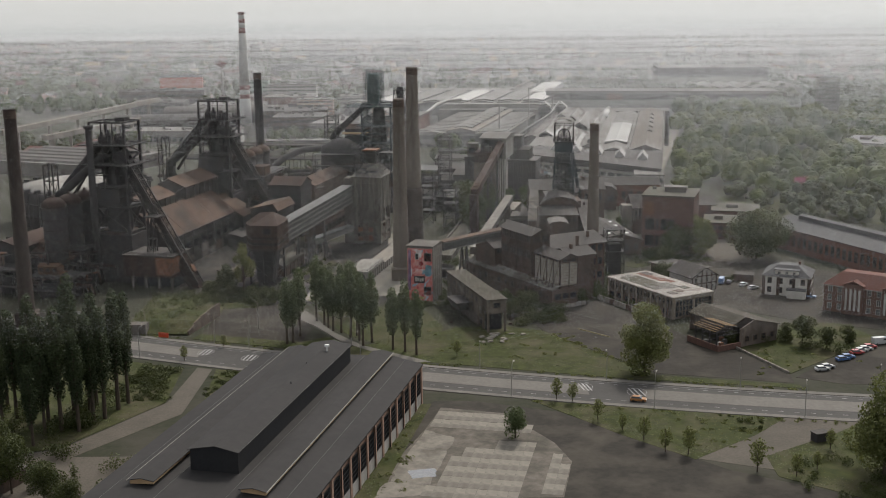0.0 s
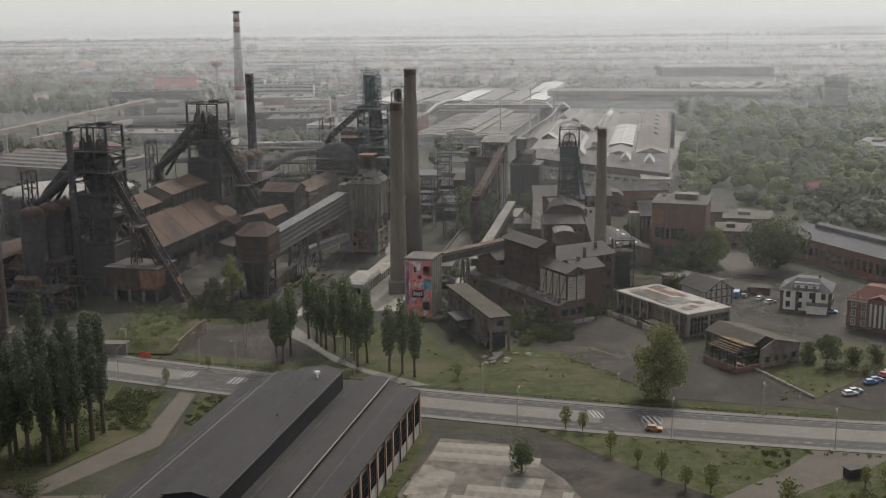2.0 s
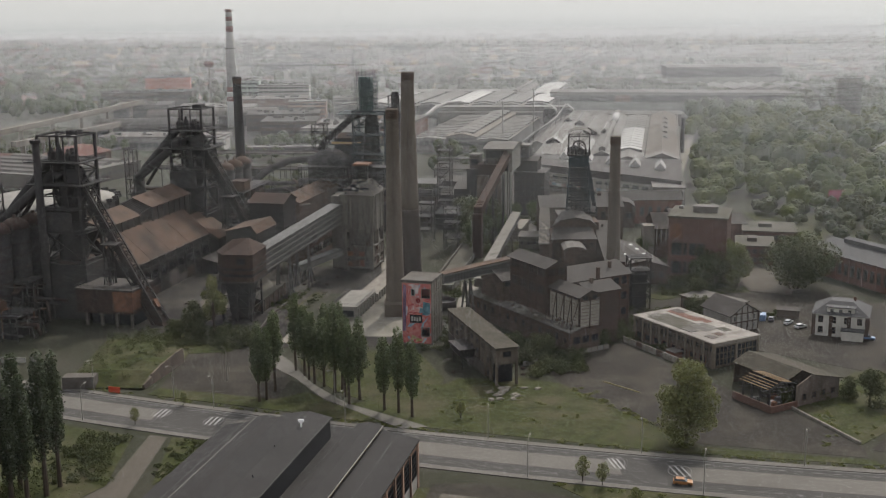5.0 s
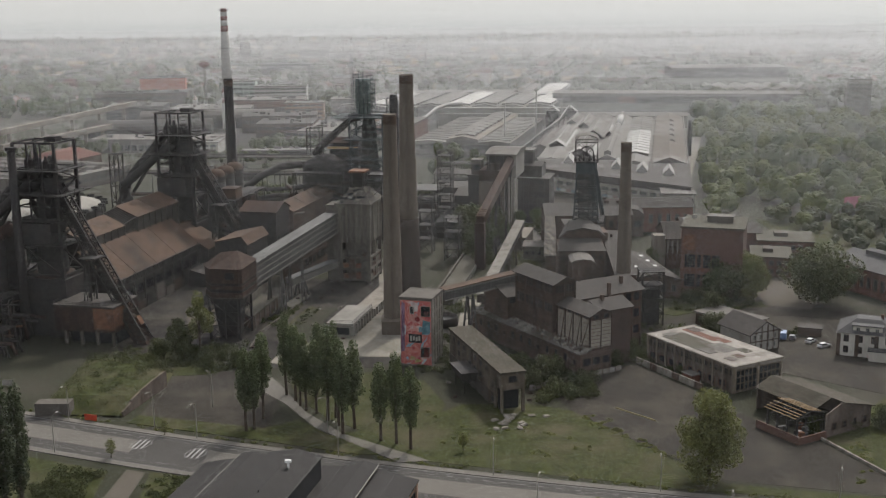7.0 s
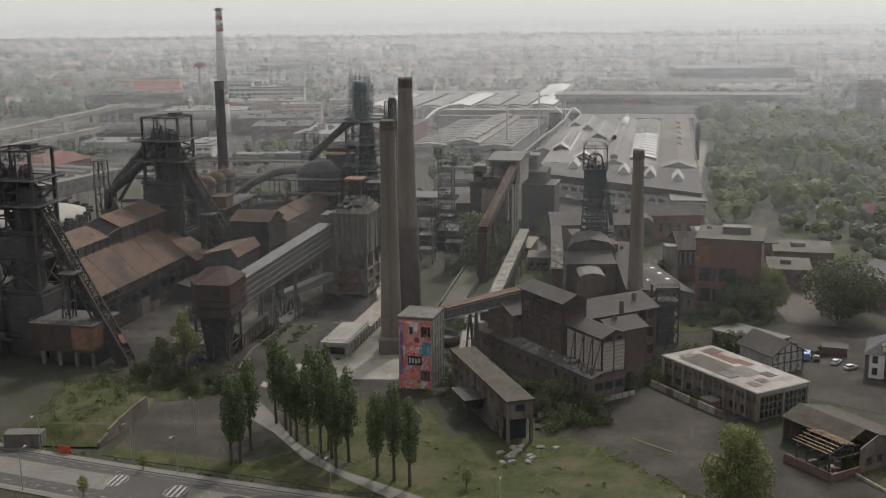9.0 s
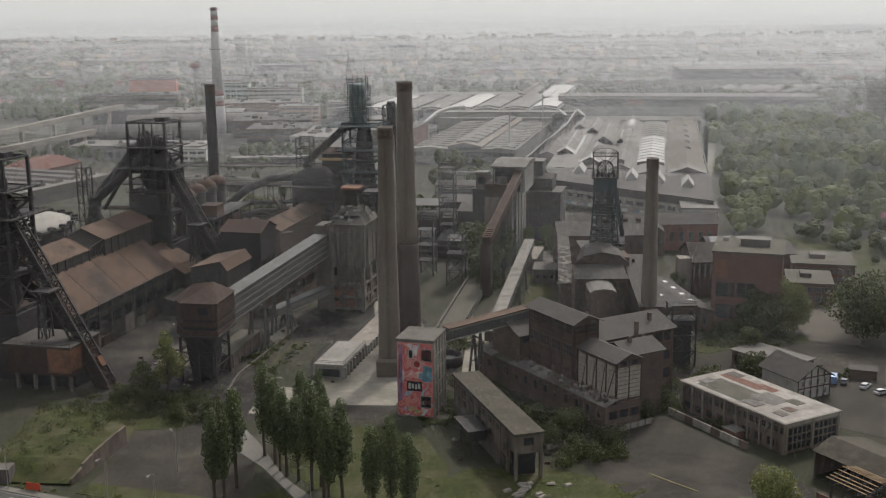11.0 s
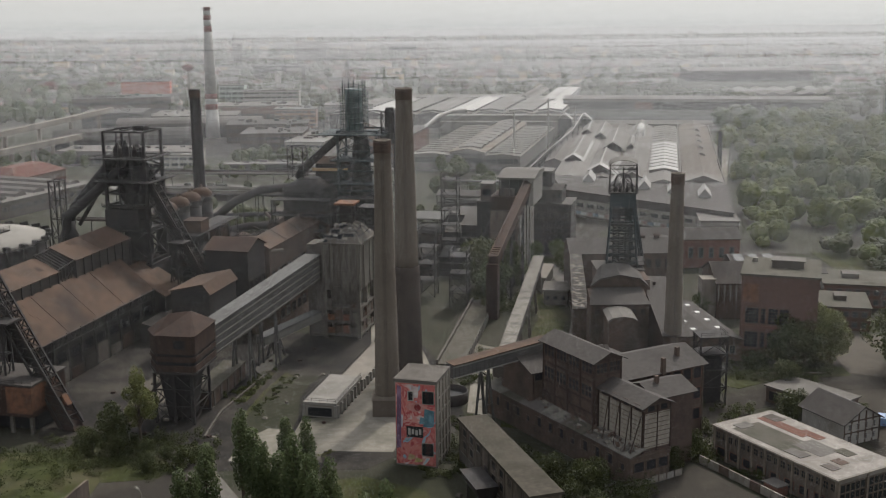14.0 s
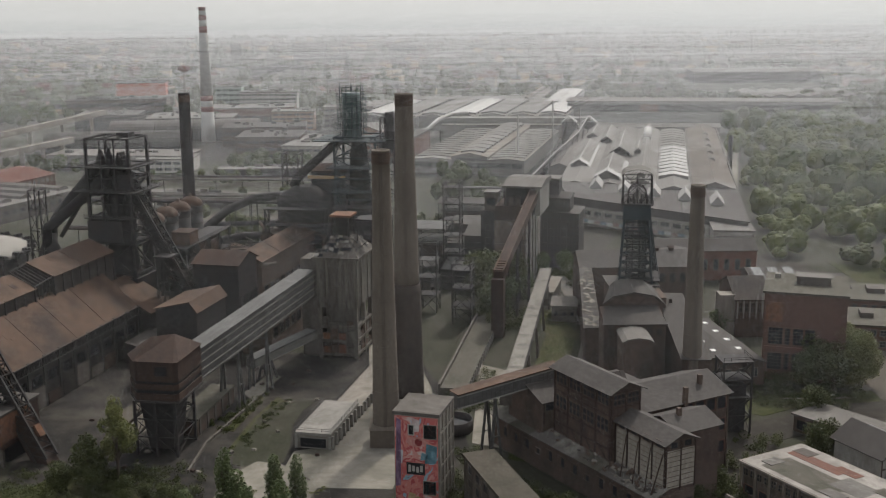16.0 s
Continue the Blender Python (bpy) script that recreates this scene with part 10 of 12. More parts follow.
for x_ in (-4.5, 4.5):
    for y_ in (-4.5, 4.5):
        Mesh().box(x_ - 0.9, x_ + 0.9, y_ - 0.9, y_ + 0.9, 0, 22).done("leg", WALL_MILL, t)
Mesh().box(-2.5, 2.5, -2.5, 2.5, 0, 22).done("stair_shaft", WALL_MILL, t)
Mesh().frustum(-6, 6, -6, 6, 22, -8, 8, -8, 8, 26).lathe(0, 0, [(8, 26), (8, 38), (6, 40), (0.8, 41)], 16).done("tank", WALL_MILL, t)
plain_block("far_works", "far dark works roof", -236, 2050, 0, 50, 40, 22, SOOT_WALL, ROOF_B, 0, "gable")
plain_block("far_works", "far dark works hall", -186, 2060, 0, 34, 40, 13, SOOT_WALL, ROOF_B, 2)
plain_block("far_works", "far dark works hall", -95, 2300, 0, 50, 40, 17, SOOT_WALL, ROOF_B, 2)
plain_block("far_works", "far low dark works hall", -248, 1700, 0, 68, 40, 16, SOOT_WALL, TAR, 2)
t = thing("church", "far church with a pointed spire", "church", pose(-108, 1500, 0))
Mesh().box(-8, 8, 0, 30, 0, 16).done("nave", BRICK, t)
Mesh().box(-2.6, 2.6, -4.6, 0.6, 0, 24).done("tower", BRICK_SOOT, t)
Mesh().frustum(-2.8, 2.8, -4.8, 0.8, 24, -0.15, 0.15, -2.15, -1.85, 43).done("spire", SLATE, t)
for x, y, h in ((-20, 1800, 34), (-165, 2100, 33), (510, 2100, 42)):
    t = thing("far_stack", "far slim works chimney", "chimney", pose(x, y, 0), "far stacks")
    Mesh().lathe(0, 0, [(2.6, 0), (1.7, h)], 12).done("shaft", WALL_MILL, t, smooth=True)
for x, y in ((226, 2900), (263, 2900), (284, 2905)):
    plain_block("far_flats", "far slab block of flats in the haze", x, y, 0, 18, 14, 15 if x < 250 else 11.5, WALL_MILL, WALL_MILL, 4)
for x, y, w in ((430, 1900, 90), (700, 1780, 110), (560, 2300, 100)):
    plain_block("far_hall", "far pale logistics hall", x, y, -4, w, 40, 9, CONCRETE_LIGHT, ROOF_A, 1)

# ---- trees and shrubs ----
def leaf_cloud(rng, lobes, n, size, flat=0.55):
    """Leaf quads scattered in the outer shell of the lobes (x, y, z, rx, ry, rz): vertices and faces as arrays."""
    lob = np.array(lobes, float)
    vol = (lob[:, 3] * lob[:, 4] * lob[:, 5]) ** (2 / 3)
    pick = rng.choice(len(lob), n, p=vol / vol.sum())
    d = rng.normal(size=(n, 3))
    d /= np.linalg.norm(d, axis=1)[:, None]
    rad = rng.uniform(0.55, 1.08, n) ** 0.6
    c = lob[pick, :3] + d * lob[pick, 3:] * rad[:, None]
    nrm = d + rng.normal(size=(n, 3)) * flat
    nrm /= np.linalg.norm(nrm, axis=1)[:, None]
    a = np.cross(nrm, rng.normal(size=(n, 3)))
    a /= np.linalg.norm(a, axis=1)[:, None]
    b = np.cross(nrm, a)
    s = (size * rng.uniform(0.6, 1.4, n))[:, None]
    k = rng.uniform(0.6, 1.0, n)[:, None]
    vs = np.stack([c - a * s * 0.5, c - b * s * 0.4 * k + nrm * s * 0.1, c + a * s * 0.6, c + b * s * 0.45 * k - nrm * s * 0.06], 1).reshape(-1, 3)
    return vs, np.arange(4 * n).reshape(-1, 4)


def cloud_mesh(name, parts, material):
    vs, fs, o = [], [], 0
    for v, f in parts:
        vs.append(v)
        fs.append(f + o)
        o += len(v)
    me = bpy.data.meshes.new(name)
    v, f = np.concatenate(vs), np.concatenate(fs)
    me.vertices.add(len(v))
    me.vertices.foreach_set("co", v.ravel())
    me.loops.add(f.size)
    me.loops.foreach_set("vertex_index", f.ravel())
    me.polygons.add(len(f))
    me.polygons.foreach_set("loop_start", np.arange(0, f.size, 4))
    me.materials.append(material)
    me.update(calc_edges=True)
    return me


def tree(name, label, x, y, height, width, kind, seed, leaves=2600, size=0.6, material=LEAF):
    rng = np.random.default_rng(seed)
    t = thing(name, label, "tree", pose(x, y, 0, 0, 0, float(rng.uniform(0, 360))), "trees")
    k = Mesh()
    top = height * (0.9 if kind == "poplar" else 0.6)
    r0 = 0.018 * height + 0.05
    bend = rng.normal(size=2) * 0.25
    k.tube([(0, 0, -0.3), (bend[0] * 0.4, bend[1] * 0.4, top * 0.4), (bend[0], bend[1], top)], [r0, r0 * 0.7, r0 * 0.2], 8)
    lobes = []

    def limb(pts, radii):
        o = len(k.v)
        k.tube(pts, radii, 5)
        k.f.append((9, o, o + 1))
        k.m.append(0)
    if kind == "poplar":
        n = 11
        for i in range(n):
            f = i / (n - 1)
            z = height * (0.33 + 0.62 * f)
            w = width / 2 * (0.55 + 0.75 * math.sin(math.pi * (0.12 + 0.8 * f)) ** 1.2) * 0.8
            o = rng.normal(size=2) * width * 0.07
            lobes.append((o[0], o[1], z, w, w, height * 0.085))
            a = rng.uniform(0, 6.28)
            limb([(0, 0, z - height * 0.12), (math.cos(a) * w * 0.7, math.sin(a) * w * 0.7, z + height * 0.02)], [r0 * 0.3, 0.04])
    else:
        n = 13
        for i in range(n):
            a, f = rng.uniform(0, 6.28), rng.uniform(0, 1)
            z = height * ((0.14 + 0.62 * f) if kind == "bush" else (0.3 + 0.52 * f))
            rr = width / 2 * rng.uniform(0.15, 0.62) * math.cos((f - 0.35) * 1.2)
            w = width * rng.uniform(0.17, 0.27)
            lobes.append((math.cos(a) * rr, math.sin(a) * rr, z, w, w, w * rng.uniform(0.65, 0.95)))
            limb([(0, 0, height * (0.18 + 0.2 * f)), (math.cos(a) * rr * 0.6, math.sin(a) * rr * 0.6, z - w * 0.2), (math.cos(a) * rr, math.sin(a) * rr, z + w * 0.3)], [r0 * 0.45, r0 * 0.25, 0.05])
        lobes.append((0, 0, height * 0.82, width * 0.22, width * 0.22, height * 0.15))
    k.done("trunk", BARK, t)
    crown = new("crown", cloud_mesh("crown", [leaf_cloud(rng, lobes, leaves, size)], material))
    crown.parent = t
    return t


def again(src, x, y, s=1.0, seed=0):
    rng = random.Random(seed)
    m = pose(x, y, 0, 0, 0, rng.uniform(0, 360)) @ Matrix.Diagonal((s, s, s * rng.uniform(0.93, 1.07), 1))
    c = copy_thing(src, Matrix.Identity(4))
    c.matrix_basis = m
    return c


POP = [tree("poplar", "tall dark columnar poplar", -50.1, 354.3, 21.5, 4.4, "poplar", 1, 2800, 0.5, LEAF_DARK),
       tree("poplar", "tall dark columnar poplar", -40.3, 376.0, 20.5, 4.7, "poplar", 2, 2800, 0.5, LEAF_DARK),
       tree("poplar", "tall dark columnar poplar", -23.0, 355.4, 22.5, 4.5, "poplar", 3, 2800, 0.5, LEAF_DARK)]
for i, (x, y, s) in enumerate(((-48.3, 355.6, 0.9), (-47.0, 363, 1.05), (-43.4, 380.9, 0.95), (-36.7, 369, 0.95), (-33.8, 366.6, 1.0), (-30.3, 361.2, 1.08), (-27.2, 357.7, 1.0), (-16, 346.9, 1.0), (-12.1, 344.8, 0.95), (-8.5, 341.5, 0.97), (-38.6, 372, 0.85), (-28.4, 363, 0.9), (-25.6, 351.5, 1.0), (-36, 392, 0.8), (-31, 388, 0.8))):
    again(POP[i % 3], x, y, s, i)
TALL = [tree("poplar", "very tall slender dark poplar", -108, 284, 26, 4.5, "poplar", 4, 3600, 0.5, LEAF_TALL), tree("poplar", "very tall slender dark poplar", -94.5, 292, 27.5, 4.2, "poplar", 5, 3600, 0.5, LEAF_TALL)]
for i, (x, y, s) in enumerate(((-113, 289, 1.15), (-106.6, 281, 1.1), (-101.6, 277, 1.05), (-97.9, 279, 1.25), (-93.5, 279, 1.1), (-91.5, 285, 1.1), (-89.5, 288, 1.25), (-87.9, 295, 1.3), (-102, 269.5, 0.9), (-109, 292, 1.3), (-104, 287, 1.2), (-98, 290, 1.5), (-118, 296, 1.2), (-121, 286, 1.1), (-95, 299, 1.35), (-112, 277, 1.0), (-118, 273, 1.0), (-126, 292, 1.1), (-99, 296, 1.2), (-86.5, 300, 1.15))):
    again(TALL[i % 2], x, y, s * 0.92, 40 + i)
BIG = tree("broad_tree", "broad pale-green willow at the yard's edge", 58.6, 322.0, 22.0, 18.5, "bush", 7, 11000, 0.55, LEAF_PALE)
DARK = tree("broad_tree", "round dark-leaved tree beside the gravel track", -116, 226, 19, 19, "broad", 71, 6000, 0.62, LEAF)
OAK = tree("broad_tree", "large round dark-leaved tree between the villas", 130.7, 470, 21, 33, "broad", 8, 9000, 0.85, LEAF)
MID = tree("young_tree", "round-crowned young tree on the grass", 112.6, 348, 10, 9.5, "broad", 9, 2200, 0.5, LEAF)
MID2 = tree("young_tree", "dense bushy young tree on the broken slabs", 17.6, 271.5, 8.6, 8.2, "bush", 10, 2600, 0.42, LEAF_DARK)
again(BIG, 100, 246, 1.15, 3)
again(BIG, 112, 236, 1.0, 4)
for i, (x, y, s) in enumerate(((-128, 236, 0.8), (-97, 241, 0.7), (-88, 236, 0.55), (-104, 250, 0.75), (-112, 240, 0.7), (-80, 229, 0.45))):
    again(DARK, x, y, s, 5 + i)
for i, (x, y, s) in enumerate(((100, 470, 1.3), (98, 478, 1.5), (104, 482, 1.4), (93, 430, 0.9), (90, 452, 1.0), (112, 500, 1.2), (12, 560, 2.0), (16, 548, 1.9), (20, 566, 1.9), (48, 598, 1.5), (44, 576, 1.3), (84, 528, 1.1), (118, 342, 0.75))):
    again((MID, MID2)[i % 2], x, y, s, 90 + i)
BUSH = tree("bush_tree", "dense dark-green bushy tree beside the works walls", 26.8, 389, 8.5, 8.5, "bush", 72, 2400, 0.45, LEAF)
for i, (x, y, s) in enumerate(((30.5, 392, 0.85), (24.5, 384.5, 0.7), (22, 396, 0.9), (52.5, 408, 0.85), (56.5, 411, 0.75), (50, 403, 0.6), (80.5, 384, 0.6), (84, 432, 1.0), (88.5, 437, 0.8), (59, 452, 0.9), (63, 458, 1.1), (57, 446, 0.7), (108.5, 352, 0.75), (90.5, 349, 0.6), (127.5, 349, 0.75), (12, 398, 0.7), (4, 412, 0.6), (97, 480, 1.6), (104, 487, 1.5), (38.5, 384, 0.55), (-62, 406, 0.7), (-69, 404, 0.6), (-88, 418, 0.7))):
    again(BUSH, x, y, s, 500 + i)
tree("birch", "tall loose pale-leaved birch on the weedy bank", -74.8, 420, 20.5, 8.6, "broad", 61, 4200, 0.5, LEAF_PALE)
tree("young_tree", "dense young tree beside the birch", -80.8, 418, 12.5, 8.5, "broad", 62, 3000, 0.5, LEAF)
for i, (x, y, s) in enumerate(((-84.5, 414, 0.7), (-78, 412, 0.6), (-71, 411, 0.55), (-66, 408, 0.45))):
    again(MID, x, y, s, 300 + i)
for i, (x, y, s) in enumerate(((22, 574, 1.5), (17, 563, 1.6), (27, 580, 1.1), (36, 612, 1.0), (44, 608, 1.2))):
    again(MID2, x, y, s, 320 + i)
for i, (x, y, s) in enumerate(((106, 482, 1.15), (110, 478, 1.0))):
    again(BIG, x, y, s * 0.75, 340 + i)
SAP = tree("sapling", "thin conical sapling in the grass", 30.6, 299.2, 6.2, 3.2, "poplar", 12, 620, 0.36, LEAF_PALE)
for i, (x, y, s) in enumerate(((34.7, 297.2, 0.9), (39.7, 283, 0.9), (45, 276, 0.7), (49.2, 269, 1.0), (53.1, 261.5, 1.0), (58.2, 259.6, 1.1), (71.9, 249, 1.25), (80, 246, 0.9), (86, 250, 0.7), (-70, 352, 0.6), (-79.5, 338, 0.8), (4, 340, 0.8), (93, 262, 0.8))):
    again(SAP, x, y, s, 130 + i)


def shrub_patch(name, label, spots, seed, size=0.5, leaves=260, material=LEAF):
    """Undergrowth that nobody could count: low leaf mounds round the spots (x, y, radius, height)."""
    rng = np.random.default_rng(seed)
    parts = []
    for x, y, r, h in spots:
        lobes = [(x + rng.normal() * r * 0.45, y + rng.normal() * r * 0.45, h * rng.uniform(0.25, 0.6), r * rng.uniform(0.35, 0.6), r * rng.uniform(0.35, 0.6), h * rng.uniform(0.35, 0.5)) for _ in range(5)]
        parts.append(leaf_cloud(rng, lobes, int(1.5 * leaves * max(0.4, r / 3)), size * 0.78))
    ob = new(name, cloud_mesh(name, parts, material))
    return tagged(ob, label, "shrubs", kind="stuff")


random.seed(31)
R = random.uniform
shrub_patch("undergrowth", "dense undergrowth round the preparation house",
            [(x_, 404 - (x_ - 10) * 0.55 + R(-13, 10), R(2, 4), R(1.5, 4.5)) for x_ in [R(10, 40) for _ in range(80)]] + [(R(-8, 6), R(398, 412), R(1.5, 2.5), R(1, 3)) for _ in range(12)] +
            [(R(44, 60), R(404, 416), R(2, 3.5), R(2, 5)) for _ in range(16)] + [(R(22, 34), R(372, 384), R(2, 3), R(2, 4.5)) for _ in range(9)], 3)
shrub_patch("undergrowth", "shrubs on the weedy bank", [(R(-104, -84), R(376, 412), R(1.2, 2.6), R(3.6, 5.2)) for _ in range(26)] + [(R(-88, -56), R(403, 424), R(1.5, 3), R(1, 4)) for _ in range(46)], 4, 0.45, 220)
shrub_patch("undergrowth", "thick scrub at the foot of the poplars", [(R(-92, -80), R(306, 328), R(1.5, 3), R(1.2, 3)) for _ in range(22)] + [(R(-150, -92), R(262, 300), R(2.5, 5), R(2, 6)) for _ in range(44)] + [(R(-100, -66), R(228, 256), R(1.5, 4), R(1.5, 5)) for _ in range(20)], 5, 0.5, 260)
shrub_patch("undergrowth", "bushes beside the drive", [(R(78, 140), R(228, 268), R(1.2, 2.6), R(0.8, 2.4)) for _ in range(40)] + [(R(70, 84), R(274, 282), R(0.8, 1.3), R(0.8, 1.4)) for _ in range(5)] + [(R(112, 124), R(338, 346), R(2, 3), R(2, 3.5)) for _ in range(6)] + [(R(96, 106), R(350, 356), R(1.5, 2.5), R(2, 4)) for _ in range(4)], 6, 0.45, 220)
shrub_patch("undergrowth", "shrubs round the villas and workshops", [(R(60, 78), R(418, 440), R(1.5, 3), R(1.5, 4)) for _ in range(12)] + [(R(80, 110), R(456, 486), R(1.5, 3.5), R(2, 5)) for _ in range(20)] + [(R(104, 118), R(430, 444), R(1, 2), R(1, 3)) for _ in range(6)] + [(R(52, 70), R(396, 406), R(1.5, 2.5), R(1.5, 4)) for _ in range(8)], 7, 0.5, 240)
shrub_patch("undergrowth", "scrub between sidings and silo", [(R(8, 26), R(530, 585), R(2, 4), R(2, 6)) for _ in range(30)] + [(R(-8, 8), R(455, 470), R(1, 2), R(0.8, 2)) for _ in range(8)] + [(R(40, 60), R(590, 640), R(2, 4), R(2, 5)) for _ in range(16)] + [(R(-62, -52), R(440, 470), R(1, 1.6), R(0.6, 1.6)) for _ in range(10)], 8, 0.6, 220)
shrub_patch("undergrowth", "weeds along the duct and kerb of the works yard", [(-56.5 + 0.22 * (y_ - 450) + R(-1.5, 1.5), y_, R(0.8, 1.6), R(0.6, 1.8)) for y_ in [R(448, 475) for _ in range(26)]] + [(-51 + 0.2 * (y_ - 440) + R(-2, 2), y_, R(0.6, 1.2), R(0.3, 0.9)) for y_ in [R(436, 474) for _ in range(26)]], 81, 0.35, 180)
shrub_patch("undergrowth", "thick weeds on the slope beside the lay-by", [(R(-98, -66), R(400, 424), R(1.2, 2.6), R(0.6, 2.2)) for _ in range(70)] + [(R(-106, -84), R(370, 414), R(0.6, 1.7), R(3.6, 4.5)) for _ in range(120)], 82, 0.36, 150, LEAF)
shrub_patch("undergrowth", "weeds round the mural tower and settling tank", [(R(-4, 8), R(404, 436), R(1, 2.4), R(0.6, 2.4)) for _ in range(36)] + [(R(-2, 12), R(462, 492), R(1.2, 2.6), R(0.8, 2.6)) for _ in range(30)], 83, 0.4, 200)
shrub_patch("undergrowth", "rank grass and brambles along the gravel track", [(-79 - 14 * v_ + R(-2, 2), 300 + 28 * R(0, 1), R(0.9, 2.0), R(0.5, 1.8)) for v_ in [R(0, 1) for _ in range(46)]] + [(R(-67, -57), R(304, 326), R(0.8, 1.6), R(0.4, 1.0)) for _ in range(60)], 91, 0.36, 200)
shrub_patch("hedge", "clipped low hedge before the brick block", [(86.5 + 0.5 * i_, 469.4, 0.7, 1.3) for i_ in range(40)], 84, 0.3, 120)
shrub_patch("undergrowth", "weeds and brambles between the workshops", [(R(70, 84), R(462, 486), R(0.8, 1.8), R(0.5, 1.8)) for _ in range(24)] + [(R(58, 68), R(436, 462), R(1, 2.2), R(0.8, 3)) for _ in range(22)] + [(R(110, 128), R(500, 530), R(1, 2.2), R(0.8, 3)) for _ in range(18)] + [(R(14, 28), R(436, 470), R(0.8, 1.8), R(0.4, 1.4)) for _ in range(26)], 85, 0.4, 180)
shrub_patch("edge_weeds", "weeds creeping over the yard edges", [(91.5 + R(-1, 1) - f_ * 9 + 9, 343 - 25 * f_, R(0.5, 1.1), R(0.2, 0.7)) for f_ in [R(0, 1) for _ in range(14)]] + [(33 + 20 * f_ + R(-1.5, 1.5), 366 - 32 * f_ + R(-1.5, 1.5), R(0.6, 1.4), R(0.2, 0.6)) for f_ in [R(0, 1) for _ in range(34)]] + [(x_, road_y(x_) + R(0.6, 2.2), R(0.5, 1.2), R(0.2, 0.7)) for x_ in [R(-110, 100) for _ in range(90)]] + [(x_, road_y(x_) - 23.4 - R(0.2, 1.6), R(0.5, 1.2), R(0.2, 0.7)) for x_ in [R(20, 130) for _ in range(40)]] + [(R(-50, -28), R(405, 416), R(0.6, 1.4), R(0.2, 0.7)) for _ in range(26)], 86, 0.32, 120, LEAF_PALE)
# knee-high tufts on the grass
shrub_patch("grass_tufts", "tall grass tufts on the verges", [(x_, y_, R(0.6, 1.2), R(0.3, 0.7)) for x_, y_ in [(R(-6, 48), R(334, 366)) for _ in range(26)] + [(R(60, 80), R(262, 284)) for _ in range(30)] + [(R(-16, -8), R(240, 292)) for _ in range(30)] + [(R(96, 130), R(322, 362)) for _ in range(30)]], 9, 0.3, 150, LEAF_PALE)


def inside(x, y, pts):
    """Which of the points lie within the outline."""
    hit = np.zeros(len(x), bool)
    for (ax, ay), (bx, by) in zip(pts, pts[1:] + pts[:1]):
        if ay != by:
            hit ^= ((ay > y) != (by > y)) & (x < (bx - ax) * (y - ay) / (by - ay) + ax)
    return hit


def grass_cover(density=2.4, most=14000):
    """Uneven tufts of long grass over all the grassed ground, thin and dry in places."""
    rng = np.random.default_rng(66)
    parts = []
    for pts, z in GRASS_AREAS:
        q = np.array(pts, float)
        lo, hi = q.min(0), q.max(0)
        n = int(min(most, density * np.prod(hi - lo)))
        x, y = rng.uniform(lo[0], hi[0], n), rng.uniform(lo[1], hi[1], n)
        thick = np.sin(x * 0.31 + 1.7 * np.sin(y * 0.13)) + np.sin(y * 0.27 + 1.3 * np.sin(x * 0.17)) + rng.normal(size=n) * 0.7
        ok = inside(x, y, pts) & (thick > -0.5)
        x, y = x[ok], y[ok]
        n = len(x)
        a, h, w = rng.uniform(0, 6.28, n), rng.uniform(0.04, 0.16, n), rng.uniform(0.08, 0.26, n)
        dx, dy = np.cos(a) * w, np.sin(a) * w
        lx, ly = -dy * rng.uniform(0.8, 1.6, n), dx * rng.uniform(0.8, 1.6, n)
        o = np.full(n, z)
        vs = np.stack([np.stack([x - dx, y - dy, o], 1), np.stack([x + dx, y + dy, o], 1), np.stack([x + dx * 0.5 + lx, y + dy * 0.5 + ly, o + h], 1), np.stack([x - dx * 0.5 + lx, y - dy * 0.5 + ly, o + h * 0.9], 1)], 1)
        parts.append((vs.reshape(-1, 3), np.arange(4 * n).reshape(-1, 4)))
    tagged(new("grass", cloud_mesh("grass", parts, DRY_GRASS)), "rough uncut grass, dry and thin in places", "grass", kind="stuff")


grass_cover()


def unit_clump(n):
    """Corners and faces of a cube cut n times along each edge, to be blown round."""
    g = np.linspace(-1, 1, n + 1)
    key, vs, fs = {}, [], []
    for ax in range(3):
        for s in (-1, 1):
            for i in range(n):
                for j in range(n):
                    q = []
                    for a, b in ((i, j), (i + 1, j), (i + 1, j + 1), (i, j + 1)):
                        p = [g[a], g[b]]
                        p.insert(ax, float(s))
                        p = tuple(p)
                        if p not in key:
                            key[p] = len(vs)
                            vs.append(p)
                        q.append(key[p])
                    fs.append(q if (s > 0) == (ax != 1) else q[::-1])
    return np.array(vs), np.array(fs)


UNIT_CLUMP = {n_: unit_clump(n_) for n_ in (2, 3, 4)}


def lump(rng, lobe, n, rough):
    """Uneven solid clump of foliage, each corner pushed in or out."""
    v, f = UNIT_CLUMP[n]
    d = v / np.linalg.norm(v, axis=1)[:, None] * rng.uniform(1 - rough, 1 + rough * 0.7, len(v))[:, None]
    a = rng.uniform(0, 6.28)
    d = np.stack([d[:, 0] * math.cos(a) - d[:, 1] * math.sin(a), d[:, 0] * math.sin(a) + d[:, 1] * math.cos(a), d[:, 2]], 1)
    return np.array(lobe[:3]) + d * np.array(lobe[3:]), f


